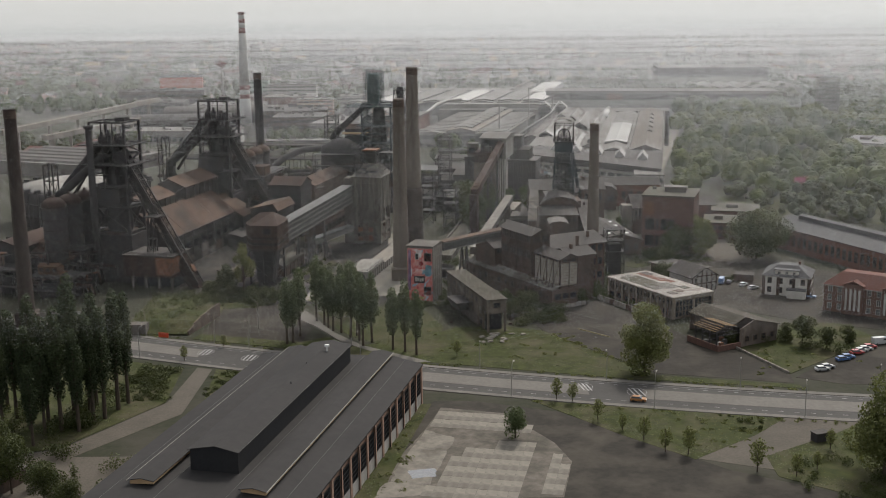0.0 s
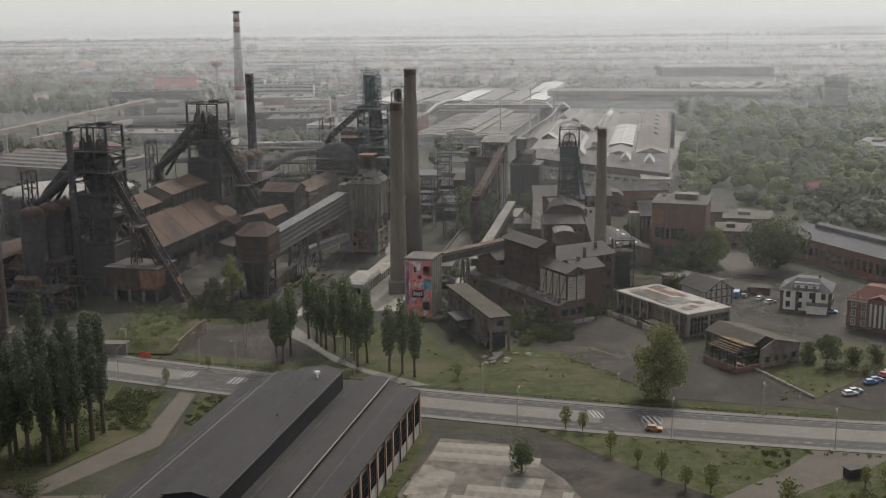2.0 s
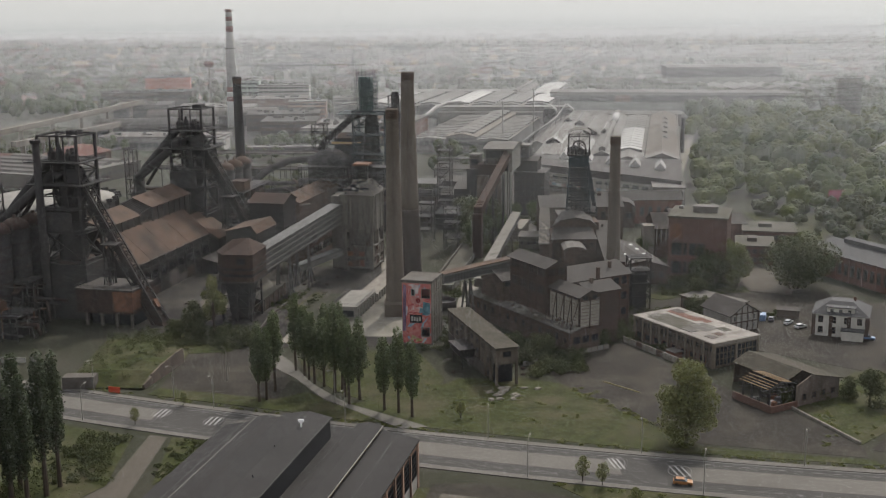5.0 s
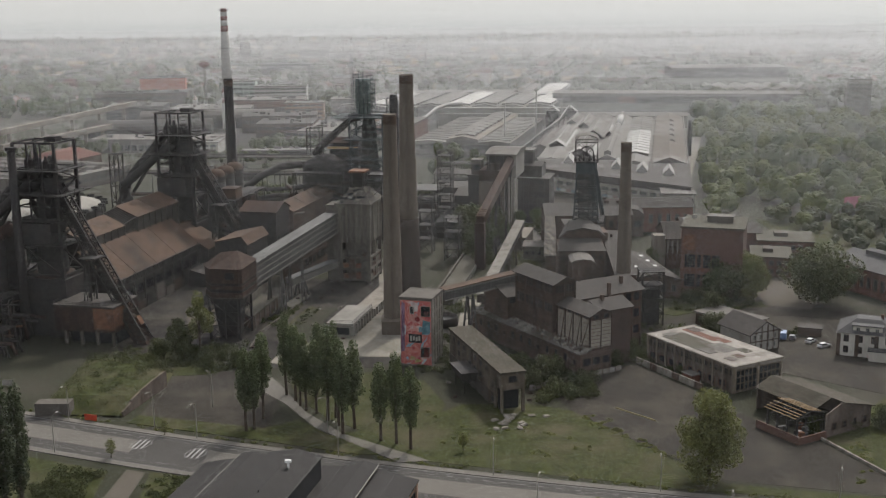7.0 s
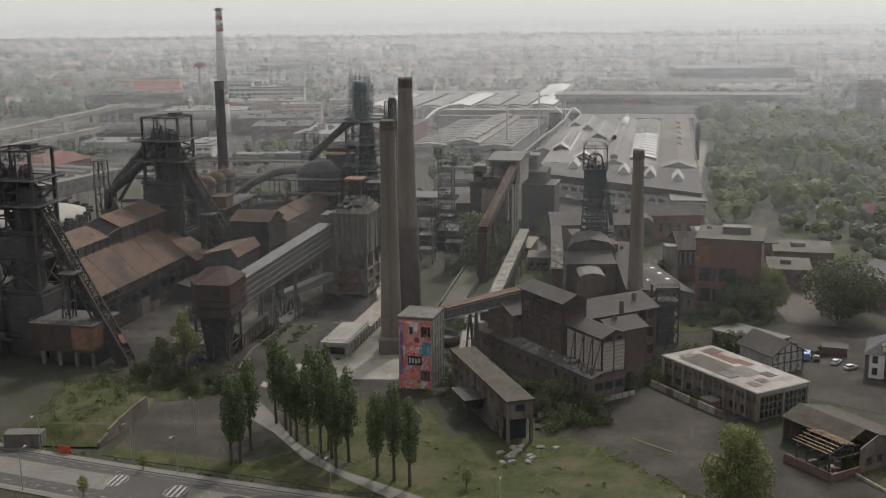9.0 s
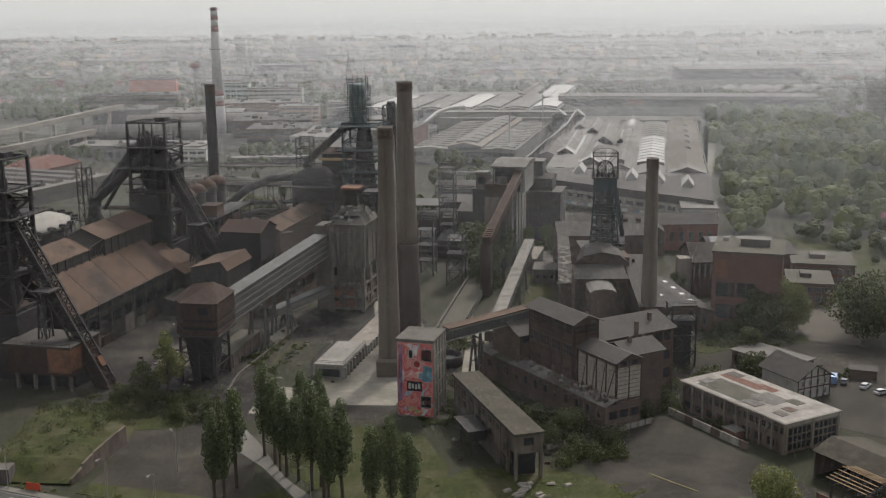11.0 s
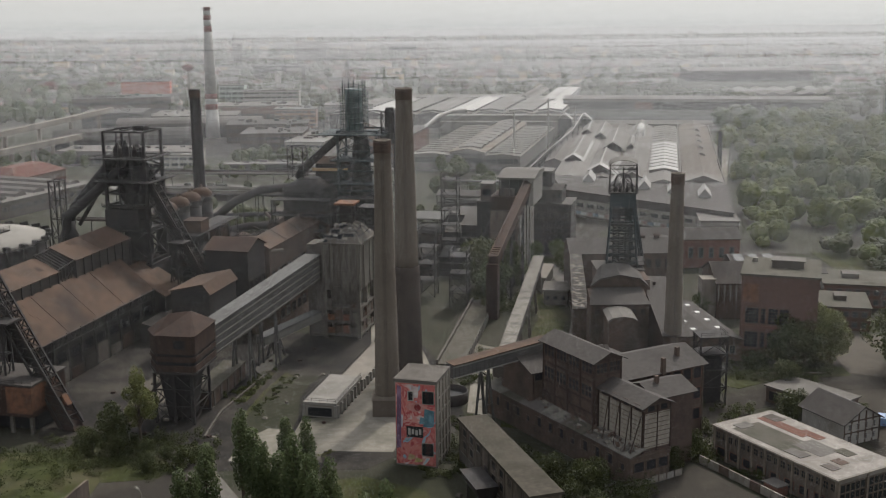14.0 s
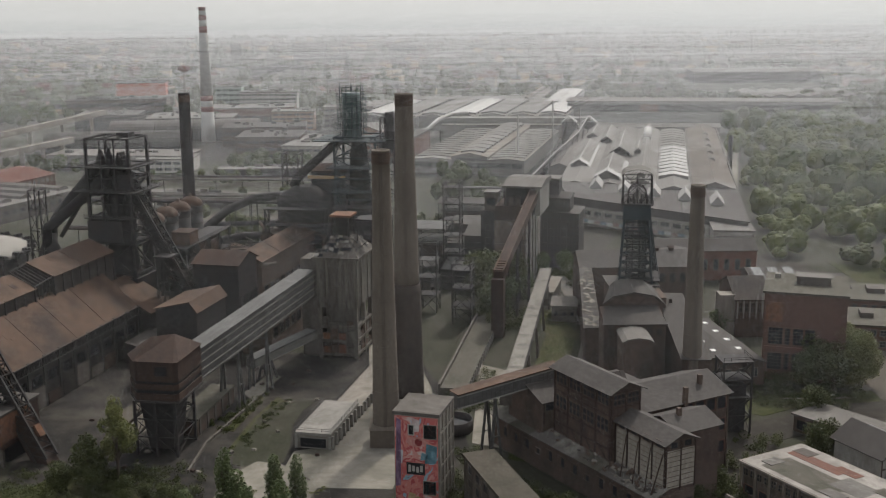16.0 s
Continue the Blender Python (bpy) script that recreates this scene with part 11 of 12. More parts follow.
def wood(name, label, n, where, seed, hmin, hmax, leaves, size, material=LEAF, wide=(0.34, 0.5)):
    """Closed wood: round crowns side by side, uneven in height, each with lobes of its own."""
    rng = np.random.default_rng(seed)
    parts = []
    for _ in range(n):
        x, y = where(rng)
        h = rng.uniform(hmin, hmax)
        w = h * rng.uniform(*wide)
        body = (x, y, h * 0.52, w * 0.84, w * 0.84, h * 0.4)
        lobes = [body]
        if leaves < 130:
            parts.append(lump(rng, body, 2 if leaves < 50 else 3, 0.25))
        else:
            parts.append(lump(rng, body, 4, 0.14))
            for _ in range(12):
                a, e = rng.uniform(0, 6.28), rng.uniform(0.1, 1.5)
                s = w * rng.uniform(0.17, 0.32)
                lobes.append((x + math.cos(a) * math.cos(e) * w * 0.72, y + math.sin(a) * math.cos(e) * w * 0.72, h * (0.52 + 0.35 * math.sin(e)), s, s, s * 0.8))
                parts.append(lump(rng, lobes[-1], 2, 0.3))
        if leaves > 50:
            parts.append(leaf_cloud(rng, lobes, int(leaves * 0.5), size * 0.75, 0.5))
    me = cloud_mesh(name, parts, material)
    me.shade_flat()
    ob = new(name, me)
    return tagged(ob, label, "wood", kind="stuff")


def in_wood(rng):
    while True:
        y = 600 + 520 * rng.random() ** 1.25
        x = rng.uniform(130, 440)
        if x > 133 + (y - 640) * 0.19 + (26 if y < 630 else 0) and x < 120 + y * 0.3 + (60 if y > 700 else 0):
            return x, y


def broad_wood(rng):
    while True:
        x, y = in_wood(rng)
        if y > 615:
            return x, y


wood("park_wood", "dense leafy wood beside the rolling halls", 330, broad_wood, 41, 8, 17, 500, 0.9, WOOD_LEAF, (0.4, 0.58))
wood("park_wood", "tall broad crowns of the wood beside the halls", 80, broad_wood, 51, 15, 20, 640, 0.9, LEAF_DARK, (0.4, 0.5))
wood("park_wood", "pale low trees and thickets of the wood", 150, in_wood, 52, 5, 9, 240, 0.8, WOOD_LEAF, (0.5, 0.8))
wood("wood_edge", "leafy trees at the far edge of the halls", 140, lambda r: (r.uniform(215, 520), r.uniform(1100, 1320)), 42, 10, 18, 120, 2.0)
wood("town_trees", "trees between the houses of the town", 4600, lambda r: (lambda y: (r.uniform(-0.46, 0.44) * y, y))(1290 + 2000 * r.random() ** 1.3), 43, 8, 15, 34, 3.0, LEAF)
wood("left_trees", "trees among the far works", 60, lambda r: (r.uniform(-420, -90), r.uniform(1130, 1290)), 44, 8, 14, 110, 1.7)
wood("left_trees", "trees beside the dark factory and canopy", 34, lambda r: (r.uniform(-135, -84), r.uniform(884, 930)), 54, 7, 12, 170, 1.1)
wood("left_trees", "trees along the works road", 26, lambda r: (r.uniform(-190, -110), r.uniform(830, 880)), 55, 4, 8, 140, 0.9)
wood("left_trees", "trees round the old red house", 40, lambda r: (r.uniform(-330, -225), r.uniform(830, 920)), 56, 7, 13, 150, 1.2)
wood("far_left_wood", "wooded streets at the edge of town", 260, lambda r: (r.uniform(-620, -330), r.uniform(1150, 1560)), 45, 10, 18, 80, 2.3, LEAF_DARK)
wood("mill_trees", "trees beside the mill yard", 26, lambda r: (r.uniform(-5, 26), r.uniform(735, 850)), 46, 7, 14, 200, 1.0)
wood("mill_trees", "small street trees behind the silo", 14, lambda r: (r.uniform(-14, 14), r.uniform(690, 720)), 57, 5, 8, 160, 0.7, LEAF, (0.3, 0.4))
wood("right_trees", "trees and hedges right of the wood", 150, lambda r: (r.uniform(192, 330), r.uniform(520, 690)), 47, 7, 14, 220, 1.0)
wood("roadside_trees", "trees and bushes beside the works road", 44, lambda r: (lambda y: (150 + (640 - y) * 0.25 + r.uniform(0, 40), y))(r.uniform(545, 625)), 58, 3, 9, 240, 0.75, LEAF, (0.4, 0.65))
wood("stove_trees", "tree crowns behind the hot stoves", 9, lambda r: (r.uniform(-94, -80), r.uniform(655, 690)), 59, 9, 14, 300, 0.9)
wood("yard_trees", "trees behind the lookout furnace", 14, lambda r: (r.uniform(-150, -60), r.uniform(720, 800)), 48, 5, 9, 140, 1.1)


# ---- houses of the town ----
HOUSE_WALLS = [PLASTER, mat("ochre_plaster", (0.5, 0.4, 0.25), None, 0.6, 0.9), BRICK_RED, CONCRETE_LIGHT, mat("pink_plaster", (0.5, 0.34, 0.29), None, 0.6, 0.9)]
HOUSE_ROOFS = [TILE_RED, TILE_RED, SLATE, TAR_PALE, ROOF_B]


def house(W, D, H, wall, roof, flat=False):
    t = thing("town_house", "plain plastered town house with a pitched roof", "house", pose(0, 0, 0), "town houses")
    if flat:
        Mesh().box(0, W, 0, D, 0, H).done("wall", wall, t)
        Mesh().box(-0.3, W + 0.3, -0.3, D + 0.3, H, H + 0.6).done("roof", roof, t)
    else:
        Mesh().prism_x([(0, 0), (D, 0), (D, H), (D / 2, H + D * 0.36), (0, H)], 0, W).done("wall", wall, t)
        Mesh().gable(0, W, 0, D, H + 0.15, H + D * 0.38, 0.3, 0.5, "x").done("roof", roof, t)
    w = window_mesh(1.5, 1.7, PLASTER, GLASS, 1, 1)
    for s in range(int(H / 3)):
        put_row(w, t, (0.5, -0.05), (W - 0.5, -0.05), max(2, int(W / 4)), 1.0 + 3 * s)
    return t


random.seed(77)
protos = [house(random.uniform(10, 21), random.uniform(8, 12), random.choice((5.2, 6.2, 6.2, 9.4)), HOUSE_WALLS[i % 5], HOUSE_ROOFS[(i * 2) % 5], i % 4 == 3) for i in range(9)]
spots = []
while len(spots) < 300:
    y = 1250 + 1900 * random.random() ** 1.9
    x = random.uniform(-0.46, 0.42) * y
    if (-340 < x < 500 and y < 1420) and not (-340 < x < -30 and y > 1330):
        continue
    if all((x - a) ** 2 + (y - b) ** 2 > 21 ** 2 for a, b in spots):
        spots.append((x, y))
for i, (x, y) in enumerate(spots):
    m = pose(x, y, 0, 0, 0, random.choice((0, 90, 12, -14, 76)) + random.uniform(-8, 8))
    if i < len(protos):
        protos[i].matrix_basis = m
    else:
        copy_thing(protos[i % len(protos)], m)


def far_town():
    """The many small houses past the counted ones, one sheet of roofs and walls."""
    rng = random.Random(771)
    k = Mesh()
    for _ in range(1000):
        y = 1290 + 1750 * rng.random() ** 1.25
        x = rng.uniform(-0.46, 0.44) * y
        if -340 < x < 520 and y < 1430:
            continue
        W, D, H = rng.uniform(9, 26), rng.uniform(8, 12), rng.choice((4, 5.5, 6.5, 9, 12))
        m = pose(x, y, 0, 0, 0, rng.choice((0, 90, 14, -12, 70)) + rng.uniform(-8, 8))
        flat, wall, roof = rng.random() < 0.3, rng.randrange(4), 4 + rng.randrange(4)
        r_ = 0.4 if flat else D * 0.36
        k.slot(wall).add([m @ Vector(p) for p in ((0, 0, 0), (W, 0, 0), (W, D, 0), (0, D, 0), (0, 0, H), (W, 0, H), (W, D, H), (0, D, H))], [(0, 1, 5, 4), (1, 2, 6, 5), (2, 3, 7, 6), (3, 0, 4, 7)])
        if flat:
            k.slot(roof).add([m @ Vector(p) for p in ((-0.3, -0.3, H), (W + 0.3, -0.3, H), (W + 0.3, D + 0.3, H), (-0.3, D + 0.3, H), (-0.3, -0.3, H + 0.4), (W + 0.3, -0.3, H + 0.4), (W + 0.3, D + 0.3, H + 0.4), (-0.3, D + 0.3, H + 0.4))], [(4, 5, 6, 7), (0, 1, 5, 4), (1, 2, 6, 5), (3, 0, 4, 7)])
        else:
            k.slot(roof).add([m @ Vector(p) for p in ((-0.4, -0.4, H - 0.2), (W + 0.4, -0.4, H - 0.2), (W + 0.4, D / 2, H + r_), (-0.4, D / 2, H + r_), (W + 0.4, D + 0.4, H - 0.2), (-0.4, D + 0.4, H - 0.2))], [(0, 1, 2, 3), (3, 2, 4, 5)])
            k.slot(wall).add([m @ Vector(p) for p in ((0, 0, H), (0, D, H), (0, D / 2, H + r_ - 0.2), (W, 0, H), (W, D, H), (W, D / 2, H + r_ - 0.2))], [(0, 2, 1), (3, 4, 5)])
    tagged(k.done("far_roofs", [PLASTER, HOUSE_WALLS[1], CONCRETE_LIGHT, BRICK_RED, TILE_RED, SLATE, TAR_PALE, ROOF_A]), "crowded small houses of the far town", "houses", kind="stuff")


far_town()


# ---- road furniture and vehicles ----
def street_lamp(x, y, rz):
    t = thing("street_lamp", "slim grey street lamp with a curved arm", "street lamp", pose(x, y, 0, 0, 0, rz), "street lamps")
    Mesh().tube([(0, 0, 0), (0, 0, 6), (0, 0, 8.6)], [0.12, 0.09, 0.07], 8).done("pole", CONCRETE_LIGHT, t)
    Mesh().tube([(0, 0, 8.5), (0, 0.25, 9.2), (0, 1.0, 9.6), (0, 1.9, 9.7)], 0.055, 6).done("arm", CONCRETE_LIGHT, t)
    Mesh().frustum(-0.18, 0.18, 1.6, 2.6, 9.58, -0.12, 0.12, 1.7, 2.5, 9.78).done("lantern", PLASTER, t)
    return t


L0 = street_lamp(10.5, road_y(10.5) - 0.8, 180)
for i in list(range(-5, 0)) + list(range(1, 5)):
    x = 10.5 + 36 * i
    copy_thing(L0, pose(x, road_y(x) - 0.8, 0, 0, 0, 163))
for i in range(-5, 5):
    x = 18.5 + 37.5 * i
    if -60 < x < -10:
        continue
    copy_thing(L0, pose(x, road_y(x) - ROAD_W * 0.98, 0, 0, 0, -17))
for x, y, rz in ((-62, 372, 40), (-29.5, 352.5, 130), (152, 560, 0), (165, 590, 0), (140, 520, 20), (-74, 358, 150)):
    copy_thing(L0, pose(x, y, 0, 0, 0, rz))


def car(name, label, x, y, rz, colour, van=False):
    t = thing(name, label, "car", pose(x, y, 0.06, 0, 0, rz))
    paint = mat("car_paint", colour, tuple(c * 0.92 for c in colour), 1.0, 0.3, 0.1, 0.0, 0.5, tuple(c * 0.8 for c in colour), 0.3, spec=0.6)
    L, W, H = (5.2, 1.95, 2.3) if van else (4.3, 1.76, 1.46)
    prof = [(-L / 2, 0.3), (L / 2, 0.3), (L / 2, 0.72), (L * 0.44, 0.86), (L * 0.22, 0.95), (-L * 0.46, 1.0), (-L / 2, 0.85)]
    if van:
        prof = [(-L / 2, 0.3), (L / 2, 0.3), (L / 2, 0.95), (L * 0.4, 1.15), (-L / 2, 1.15)]
    Mesh().prism([(x_, z_) for x_, z_ in prof], -W / 2, W / 2).done("body", paint, t)
    k = Mesh()
    if van:
        k.frustum(-L / 2, L * 0.4, -W / 2 + 0.02, W / 2 - 0.02, 1.15, -L / 2, L * 0.28, -W / 2 + 0.12, W / 2 - 0.12, H)
    else:
        k.frustum(-L * 0.46, L * 0.22, -W / 2 + 0.05, W / 2 - 0.05, 0.95, -L * 0.36, L * 0.06, -W / 2 + 0.22, W / 2 - 0.22, H - 0.04)
    cab = k.done("cabin", paint if van else GLASS, t)
    if not van:
        Mesh().box(-L * 0.37, L * 0.07, -W / 2 + 0.2, W / 2 - 0.2, H - 0.05, H).done("roof_panel", paint, t)
    else:
        Mesh().box(L * 0.12, L * 0.3, -W / 2 - 0.0, W / 2 + 0.0, 1.4, 1.95).done("side_glass", GLASS, t)
    for sx in (-L * 0.3, L * 0.31):
        for sy in (-W / 2 + 0.05, W / 2 - 0.05):
            wh = Mesh().tube([(sx, sy - 0.1, 0.31), (sx, sy + 0.1, 0.31)], 0.32, 14).done("wheel", TYRE, t)
            Mesh().tube([(sx, sy - 0.12, 0.31), (sx, sy + 0.12, 0.31)], 0.19, 10).done("rim", STEEL_GREY, wh)
    for sy in (-0.55, 0.55):
        Mesh().box(L / 2 - 0.03, L / 2 + 0.02, sy - 0.2, sy + 0.2, 0.6, 0.75).done("headlight", WHITE_PAINT, t)
        Mesh().box(-L / 2 - 0.02, -L / 2 + 0.03, sy - 0.2, sy + 0.2, 0.62, 0.8).done("tail_light", TILE_RED, t)
    return t


car("orange_car", "orange hatchback driving on the road", 52.6, 297.4, -14, (0.33, 0.15, 0.05))
for i, (x, y, col, n) in enumerate(((110.5, 322.0, (0.42, 0.42, 0.4), "white"), (112.6, 324.0, (0.3, 0.3, 0.3), "grey"), (119.6, 331.2, (0.06, 0.12, 0.25), "blue"), (121.8, 333.2, (0.06, 0.12, 0.25), "blue"), (126.0, 337.4, (0.35, 0.05, 0.05), "red"), (128.0, 339.4, (0.42, 0.42, 0.4), "white"), (130.0, 341.2, (0.42, 0.42, 0.4), "white"), (132.0, 343.2, (0.35, 0.06, 0.06), "red"), (140.5, 350.5, (0.1, 0.16, 0.26), "blue"))):
    car("parked_car", n + " car parked on the car park", x, y, 12 + 3 * (i % 3), col)
car("parked_van", "white van parked on the car park", 136.8, 347.6, 14, (0.45, 0.45, 0.43), True)
for x, y, rz, col, n in ((122, 411, -20, (0.5, 0.38, 0.05), "yellow"), (127, 409, 60, (0.4, 0.06, 0.05), "red"), (133, 405.5, -25, (0.12, 0.2, 0.32), "blue"), (109, 428, 70, (0.08, 0.08, 0.09), "black"), (116, 419, 30, (0.5, 0.5, 0.5), "silver"), (104, 436, 60, (0.12, 0.13, 0.16), "dark grey"), (113.5, 424, 50, (0.45, 0.45, 0.45), "grey")):
    car("parked_car", n + " car parked in the villa yard", x, y, rz, col)
car("parked_van", "blue van parked in the villa yard", 106.5, 429, 70, (0.12, 0.2, 0.34), True)
t = thing("garage", "small dark garage in the villa yard", "garage", pose(112, 432, 0, 0, 0, -20))
Mesh().box(0, 7, 0, 5, 0, 2.6).done("wall", BRICK_SOOT, t)
Mesh().box(-0.3, 7.3, -0.3, 5.3, 2.6, 2.8).done("roof", TAR, t)
t = thing("kiosk_hut", "small dark hut by the drive", "hut", pose(91, 266, 0, 0, 0, 20))
Mesh().box(0, 3.6, 0, 2.4, 0, 2.2).done("wall", STEEL_DARK, t)
Mesh().box(-0.2, 3.8, -0.2, 2.6, 2.2, 2.35).done("roof", TAR, t)
t = thing("works_shed", "small grey-roofed shed under the trees", "shed", pose(-112, 246, 0, 0, 0, -20))
Mesh().box(0, 14, 0, 8, 0, 3.4).done("wall", BRICK_SOOT, t)
Mesh().box(-0.4, 14.4, -0.4, 8.4, 3.4, 3.7).done("roof", TAR_PALE, t)
k = Mesh().box(-1.8, 1.8, -0.06, 0.06, 0.3, 1.9)
k.beam((-1.2, 0, 0), (-1.2, 0, 0.5), 0.1)
k.beam((1.2, 0, 0), (1.2, 0, 0.5), 0.1)
tagged(k.done("red_banner", mat("red_banner_cloth", (0.5, 0.08, 0.04), None, 1, 0.8), m=pose(-91.5, 362.5, 0, 0, 0, -18)), "red banner board at the roadside", "banner")
tagged(Mesh().box(-2, 2, -0.06, 0.06, 0.4, 2.4).done("white_board", PLASTER, m=pose(-103, 367.4, 0.0, 0, 0, -18)), "white notice board below the bank", "board")
f = thing("yellow_barrier", "long low yellow barrier lying on the yard", "barrier", pose(49, 363, 0, 0, 0, -48))
Mesh().box(-6.5, 6.5, -0.12, 0.12, 0, 0.25).done("rail", mat("faded_yellow_paint", (0.26, 0.22, 0.11), None, 1, 0.8), f)
f = thing("kerb_wall", "low concrete kerb between yard and grass", "kerb", pose(0, 0, 0), kind="structure")
for i in range(9):
    a = Vector((91.5, 343, 0)).lerp(Vector((100.5, 318, 0)), i / 9)
    Mesh().box(-0.25, 0.25, -1.45, 1.45, 0, 0.7).done("kerb_stone", CONCRETE, f, m=Matrix.Translation(a) @ pose(0, 0, 0, 0, 0, 20))
f = thing("yard_fence", "low concrete post fence with broken panels", "fence", pose(0, 0, 0), kind="structure")
for i in range(14):
    a = Vector((24, 383, 0)).lerp(Vector((52, 400, 0)), i / 14)
    Mesh().box(-1.0, 1.0, -0.1, 0.1, 0, 1.5).done("fence_panel", CONCRETE if i % 3 else CONCRETE_LIGHT, f, m=Matrix.Translation(a) @ pose(0, 0, 0, 0, 0, 32))
# sidings
for i, (a, b) in enumerate((((2, 520), (10, 600)), ((5, 520), (13, 600)), ((44, 540), (60, 660)), ((47, 540), (63, 660)))):
    t = thing("railway_track", "rusty sidings with sleepers in the weeds", "track", pose(0, 0, 0), "sidings", "structure")
    a, b = Vector((*a, 0.12)), Vector((*b, 0.12))
    s = Vector((b.y - a.y, a.x - b.x, 0)).normalized() * 0.72
    for q in (-1, 1):
        Mesh().beam(a + s * q, b + s * q, 0.12, 0.16).done("rail", RUST_DARK, t)

# ---- far hills and rows of pale strips standing in for haze ----
random.seed(9)
hill = Mesh()
n = 120
vs = []
for i in range(n + 1):
    x = -1500 + 3000 * i / n
    h = 5 + 4 * noise.noise(Vector((x * 0.002, 0, 0))) + 2.0 * noise.noise(Vector((x * 0.012, 5, 0))) + max(0, -x * 0.004)
    vs += [(x, 3100, -2), (x, 3140, h), (x, 3200, h * 0.8), (x, 3260, -2)]
for i in range(n):
    for j in range(3):
        hill.f.append((4 * i + j, 4 * i + 4 + j, 4 * i + 5 + j, 4 * i + 1 + j))
        hill.m.append(0)
hill.v += vs
tagged(hill.done("backdrop_hills", mat("far_wooded_slope", (0.034, 0.04, 0.026), (0.026, 0.031, 0.02), 0.02, 0.95, 0, 0, 0.004)), "low wooded hills on the horizon", "hills", kind="structure")


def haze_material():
    m = bpy.data.materials.new("haze_strip_pale")
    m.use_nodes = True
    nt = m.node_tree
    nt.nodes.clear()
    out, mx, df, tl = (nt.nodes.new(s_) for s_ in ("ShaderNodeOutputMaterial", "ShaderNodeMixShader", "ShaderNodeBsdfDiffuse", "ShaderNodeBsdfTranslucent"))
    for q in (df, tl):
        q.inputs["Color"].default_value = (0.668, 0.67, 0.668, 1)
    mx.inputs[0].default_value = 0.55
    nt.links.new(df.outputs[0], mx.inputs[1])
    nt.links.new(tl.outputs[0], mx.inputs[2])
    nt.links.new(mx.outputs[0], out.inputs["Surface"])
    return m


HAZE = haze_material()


def sky_backdrop():
    """Plain glowing backdrop of hazy sky far behind the hills, paler upwards."""
    m = bpy.data.materials.new("hazy_sky_backdrop")
    m.use_nodes = True
    nt = m.node_tree
    nt.nodes.clear()
    out, em, ramp, mr, tc, sep = (nt.nodes.new(q_) for q_ in ("ShaderNodeOutputMaterial", "ShaderNodeEmission", "ShaderNodeValToRGB", "ShaderNodeMapRange", "ShaderNodeTexCoord", "ShaderNodeSeparateXYZ"))
    mr.inputs["From Min"].default_value, mr.inputs["From Max"].default_value = -10, 130
    e = ramp.color_ramp.elements
    e[0].position, e[0].color = 0.0, (0.315, 0.322, 0.325, 1)
    e[1].position, e[1].color = 1.0, (0.475, 0.473, 0.452, 1)
    q = e.new(0.5)
    q.color = (0.44, 0.442, 0.43, 1)
    nt.links.new(tc.outputs["Object"], sep.inputs[0])
    nt.links.new(sep.outputs["Z"], mr.inputs["Value"])
    nt.links.new(mr.outputs[0], ramp.inputs["Fac"])
    nt.links.new(ramp.outputs["Color"], em.inputs["Color"])
    side = nt.nodes.new("ShaderNodeMapRange")
    side.inputs["From Min"].default_value, side.inputs["From Max"].default_value = -1600, 1600
    side.inputs["To Min"].default_value, side.inputs["To Max"].default_value = 0.93, 1.12
    nt.links.new(sep.outputs["X"], side.inputs["Value"])
    nt.links.new(side.outputs[0], em.inputs["Strength"])
    nt.links.new(em.outputs[0], out.inputs["Surface"])
    n = 24
    k = Mesh()
    arc = [(3420 * math.sin(a_), 3420 * math.cos(a_)) for a_ in [radians(-42 + 84 * i / n) for i in range(n + 1)]]
    k.add([(x, y, z) for x, y in arc for z in (-8, 260)], [(2 * i, 2 * i + 2, 2 * i + 3, 2 * i + 1) for i in range(n)])
    tagged(k.done("backdrop_sky", m), "plain hazy summer sky above the horizon", "sky", kind="structure")


sky_backdrop()


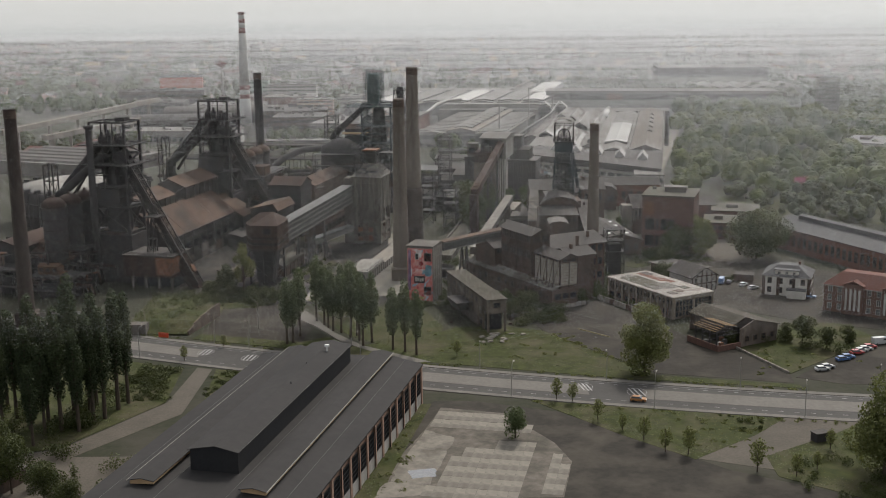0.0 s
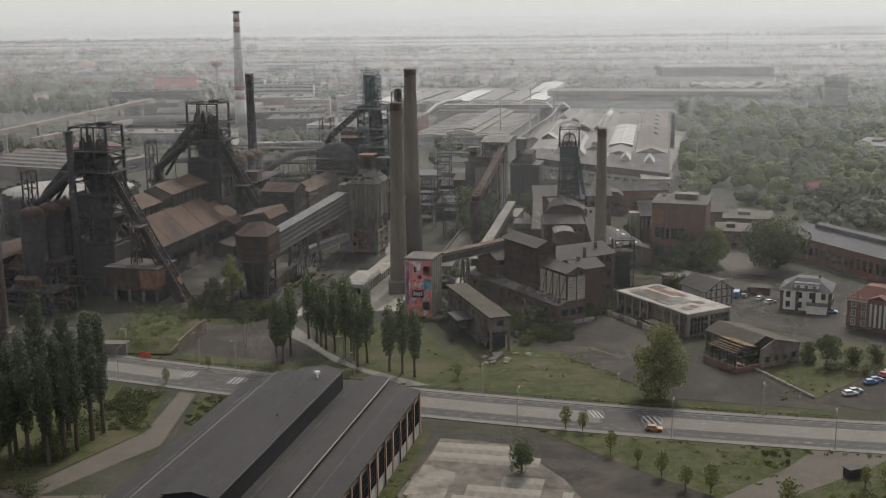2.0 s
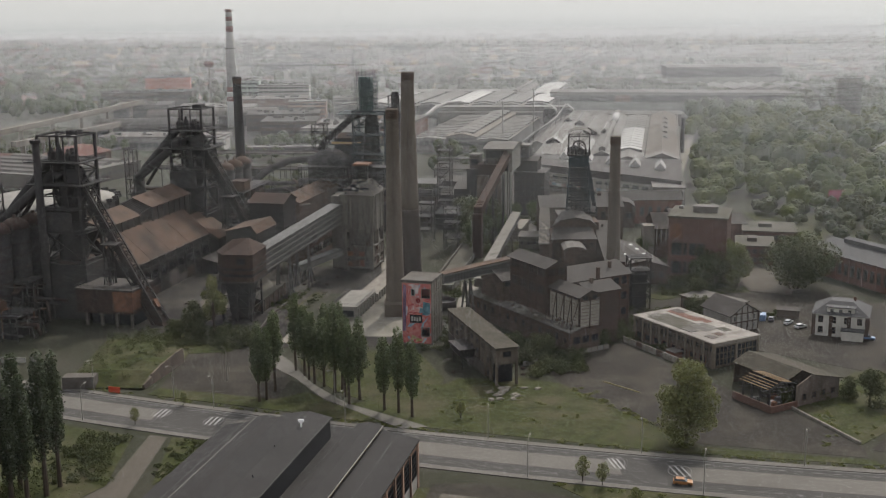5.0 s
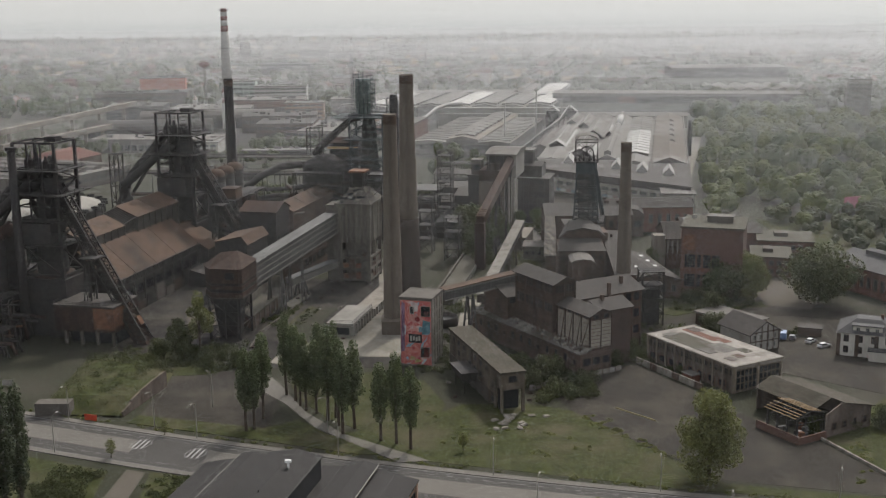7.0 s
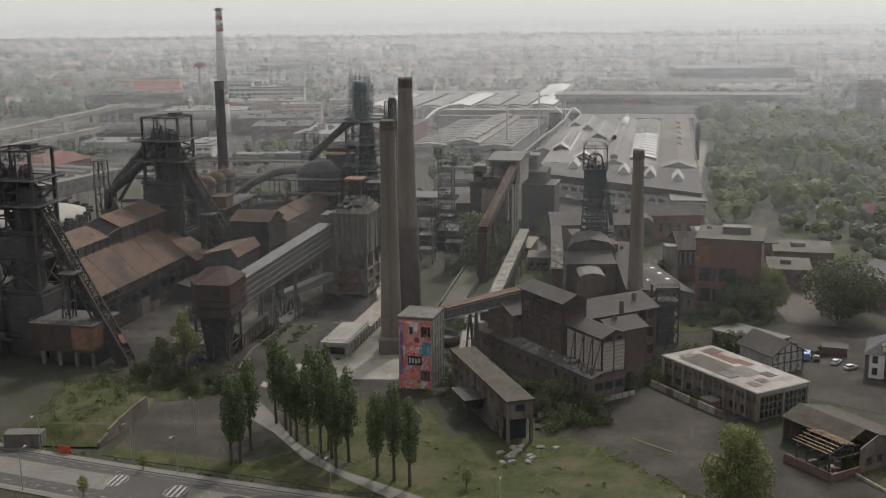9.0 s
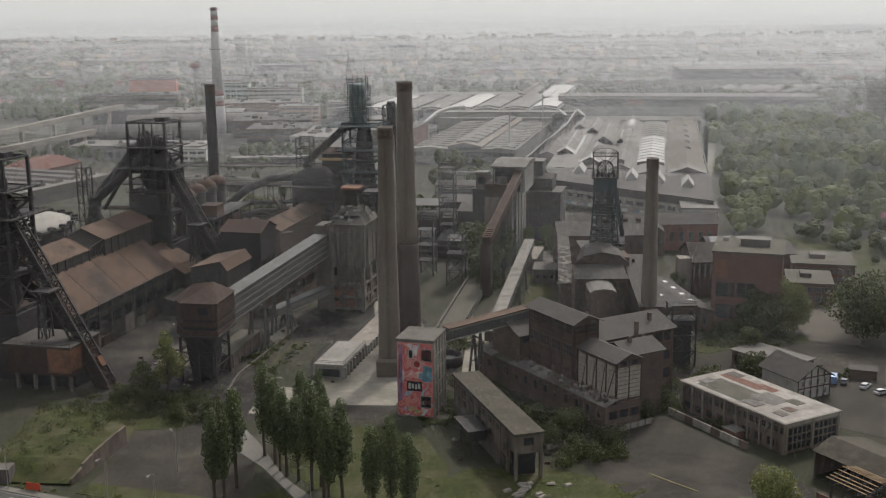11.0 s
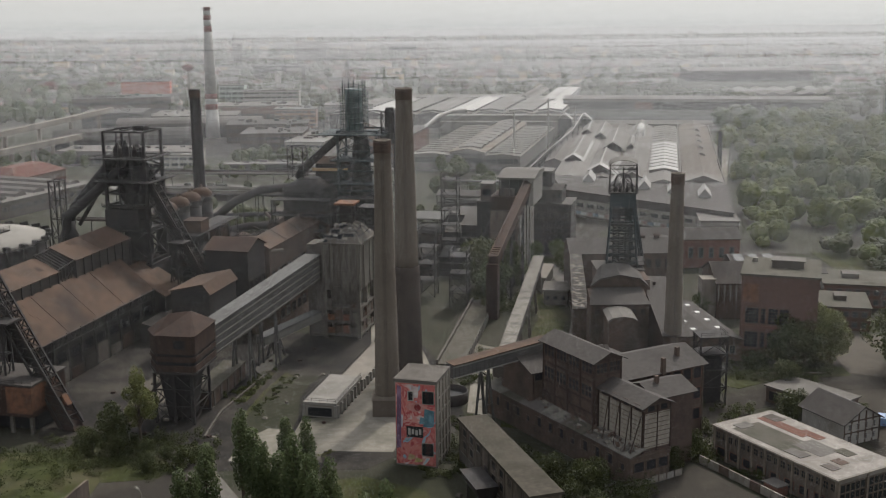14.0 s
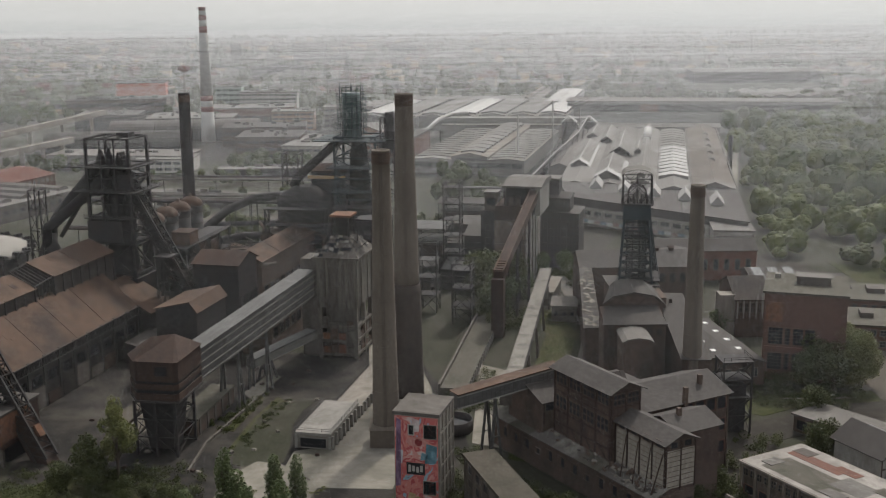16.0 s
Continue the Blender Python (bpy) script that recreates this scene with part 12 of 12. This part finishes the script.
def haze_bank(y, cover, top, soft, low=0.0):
    """Rows of thin opaque pale strips in one upright plane, standing in for haze: they fill the share cover of the
    plane and thin out upwards.
    """
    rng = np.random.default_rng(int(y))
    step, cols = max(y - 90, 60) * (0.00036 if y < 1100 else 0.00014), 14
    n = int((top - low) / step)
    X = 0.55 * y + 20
    tilt = 0.5      # strips widen to the right, imitating thicker haze towards the sun
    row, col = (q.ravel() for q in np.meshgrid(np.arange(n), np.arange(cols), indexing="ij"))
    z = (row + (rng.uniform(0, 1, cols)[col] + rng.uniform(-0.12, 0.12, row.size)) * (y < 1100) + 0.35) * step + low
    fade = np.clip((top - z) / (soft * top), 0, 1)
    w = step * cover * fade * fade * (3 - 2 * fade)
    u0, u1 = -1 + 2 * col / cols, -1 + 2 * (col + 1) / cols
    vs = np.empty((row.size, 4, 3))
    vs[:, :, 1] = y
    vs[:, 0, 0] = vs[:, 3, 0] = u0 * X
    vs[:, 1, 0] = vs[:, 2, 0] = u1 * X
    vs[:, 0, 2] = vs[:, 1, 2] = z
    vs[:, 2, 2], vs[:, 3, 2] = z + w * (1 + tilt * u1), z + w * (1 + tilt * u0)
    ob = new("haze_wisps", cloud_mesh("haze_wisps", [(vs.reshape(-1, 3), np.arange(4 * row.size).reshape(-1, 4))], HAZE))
    tagged(ob, "rows of thin pale strips standing in for summer haze", "haze", kind="stuff")


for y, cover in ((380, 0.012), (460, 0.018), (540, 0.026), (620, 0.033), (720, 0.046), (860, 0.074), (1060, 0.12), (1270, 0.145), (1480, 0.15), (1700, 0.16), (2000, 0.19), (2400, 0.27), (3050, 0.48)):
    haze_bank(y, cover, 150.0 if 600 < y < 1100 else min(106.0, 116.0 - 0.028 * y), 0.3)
# low strip planes follow the camera's sight lines, topped just below its path
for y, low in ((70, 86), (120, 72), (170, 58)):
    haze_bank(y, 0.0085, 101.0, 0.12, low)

random.seed(91)
chunk = [Mesh().frustum(-0.7, 0.7, -0.5, 0.5, 0, -0.5, 0.4, -0.35, 0.3, 0.45).data("chunk", q_) for q_ in (CONCRETE, CONCRETE_DARK, RUST_DARK)]
for i in range(60):
    x, y = (random.uniform(-92, -30), random.uniform(408, 500)) if i % 3 else (random.uniform(0, 30), random.uniform(372, 404))
    ob = new("rubble_chunk", random.choice(chunk))
    ob.matrix_basis = pose(x, y, 0.1, random.uniform(-10, 10), random.uniform(-10, 10), random.uniform(0, 180))
    tagged(ob, "chunk of broken concrete or scrap lying in the yard", "rubble", "yard rubble")
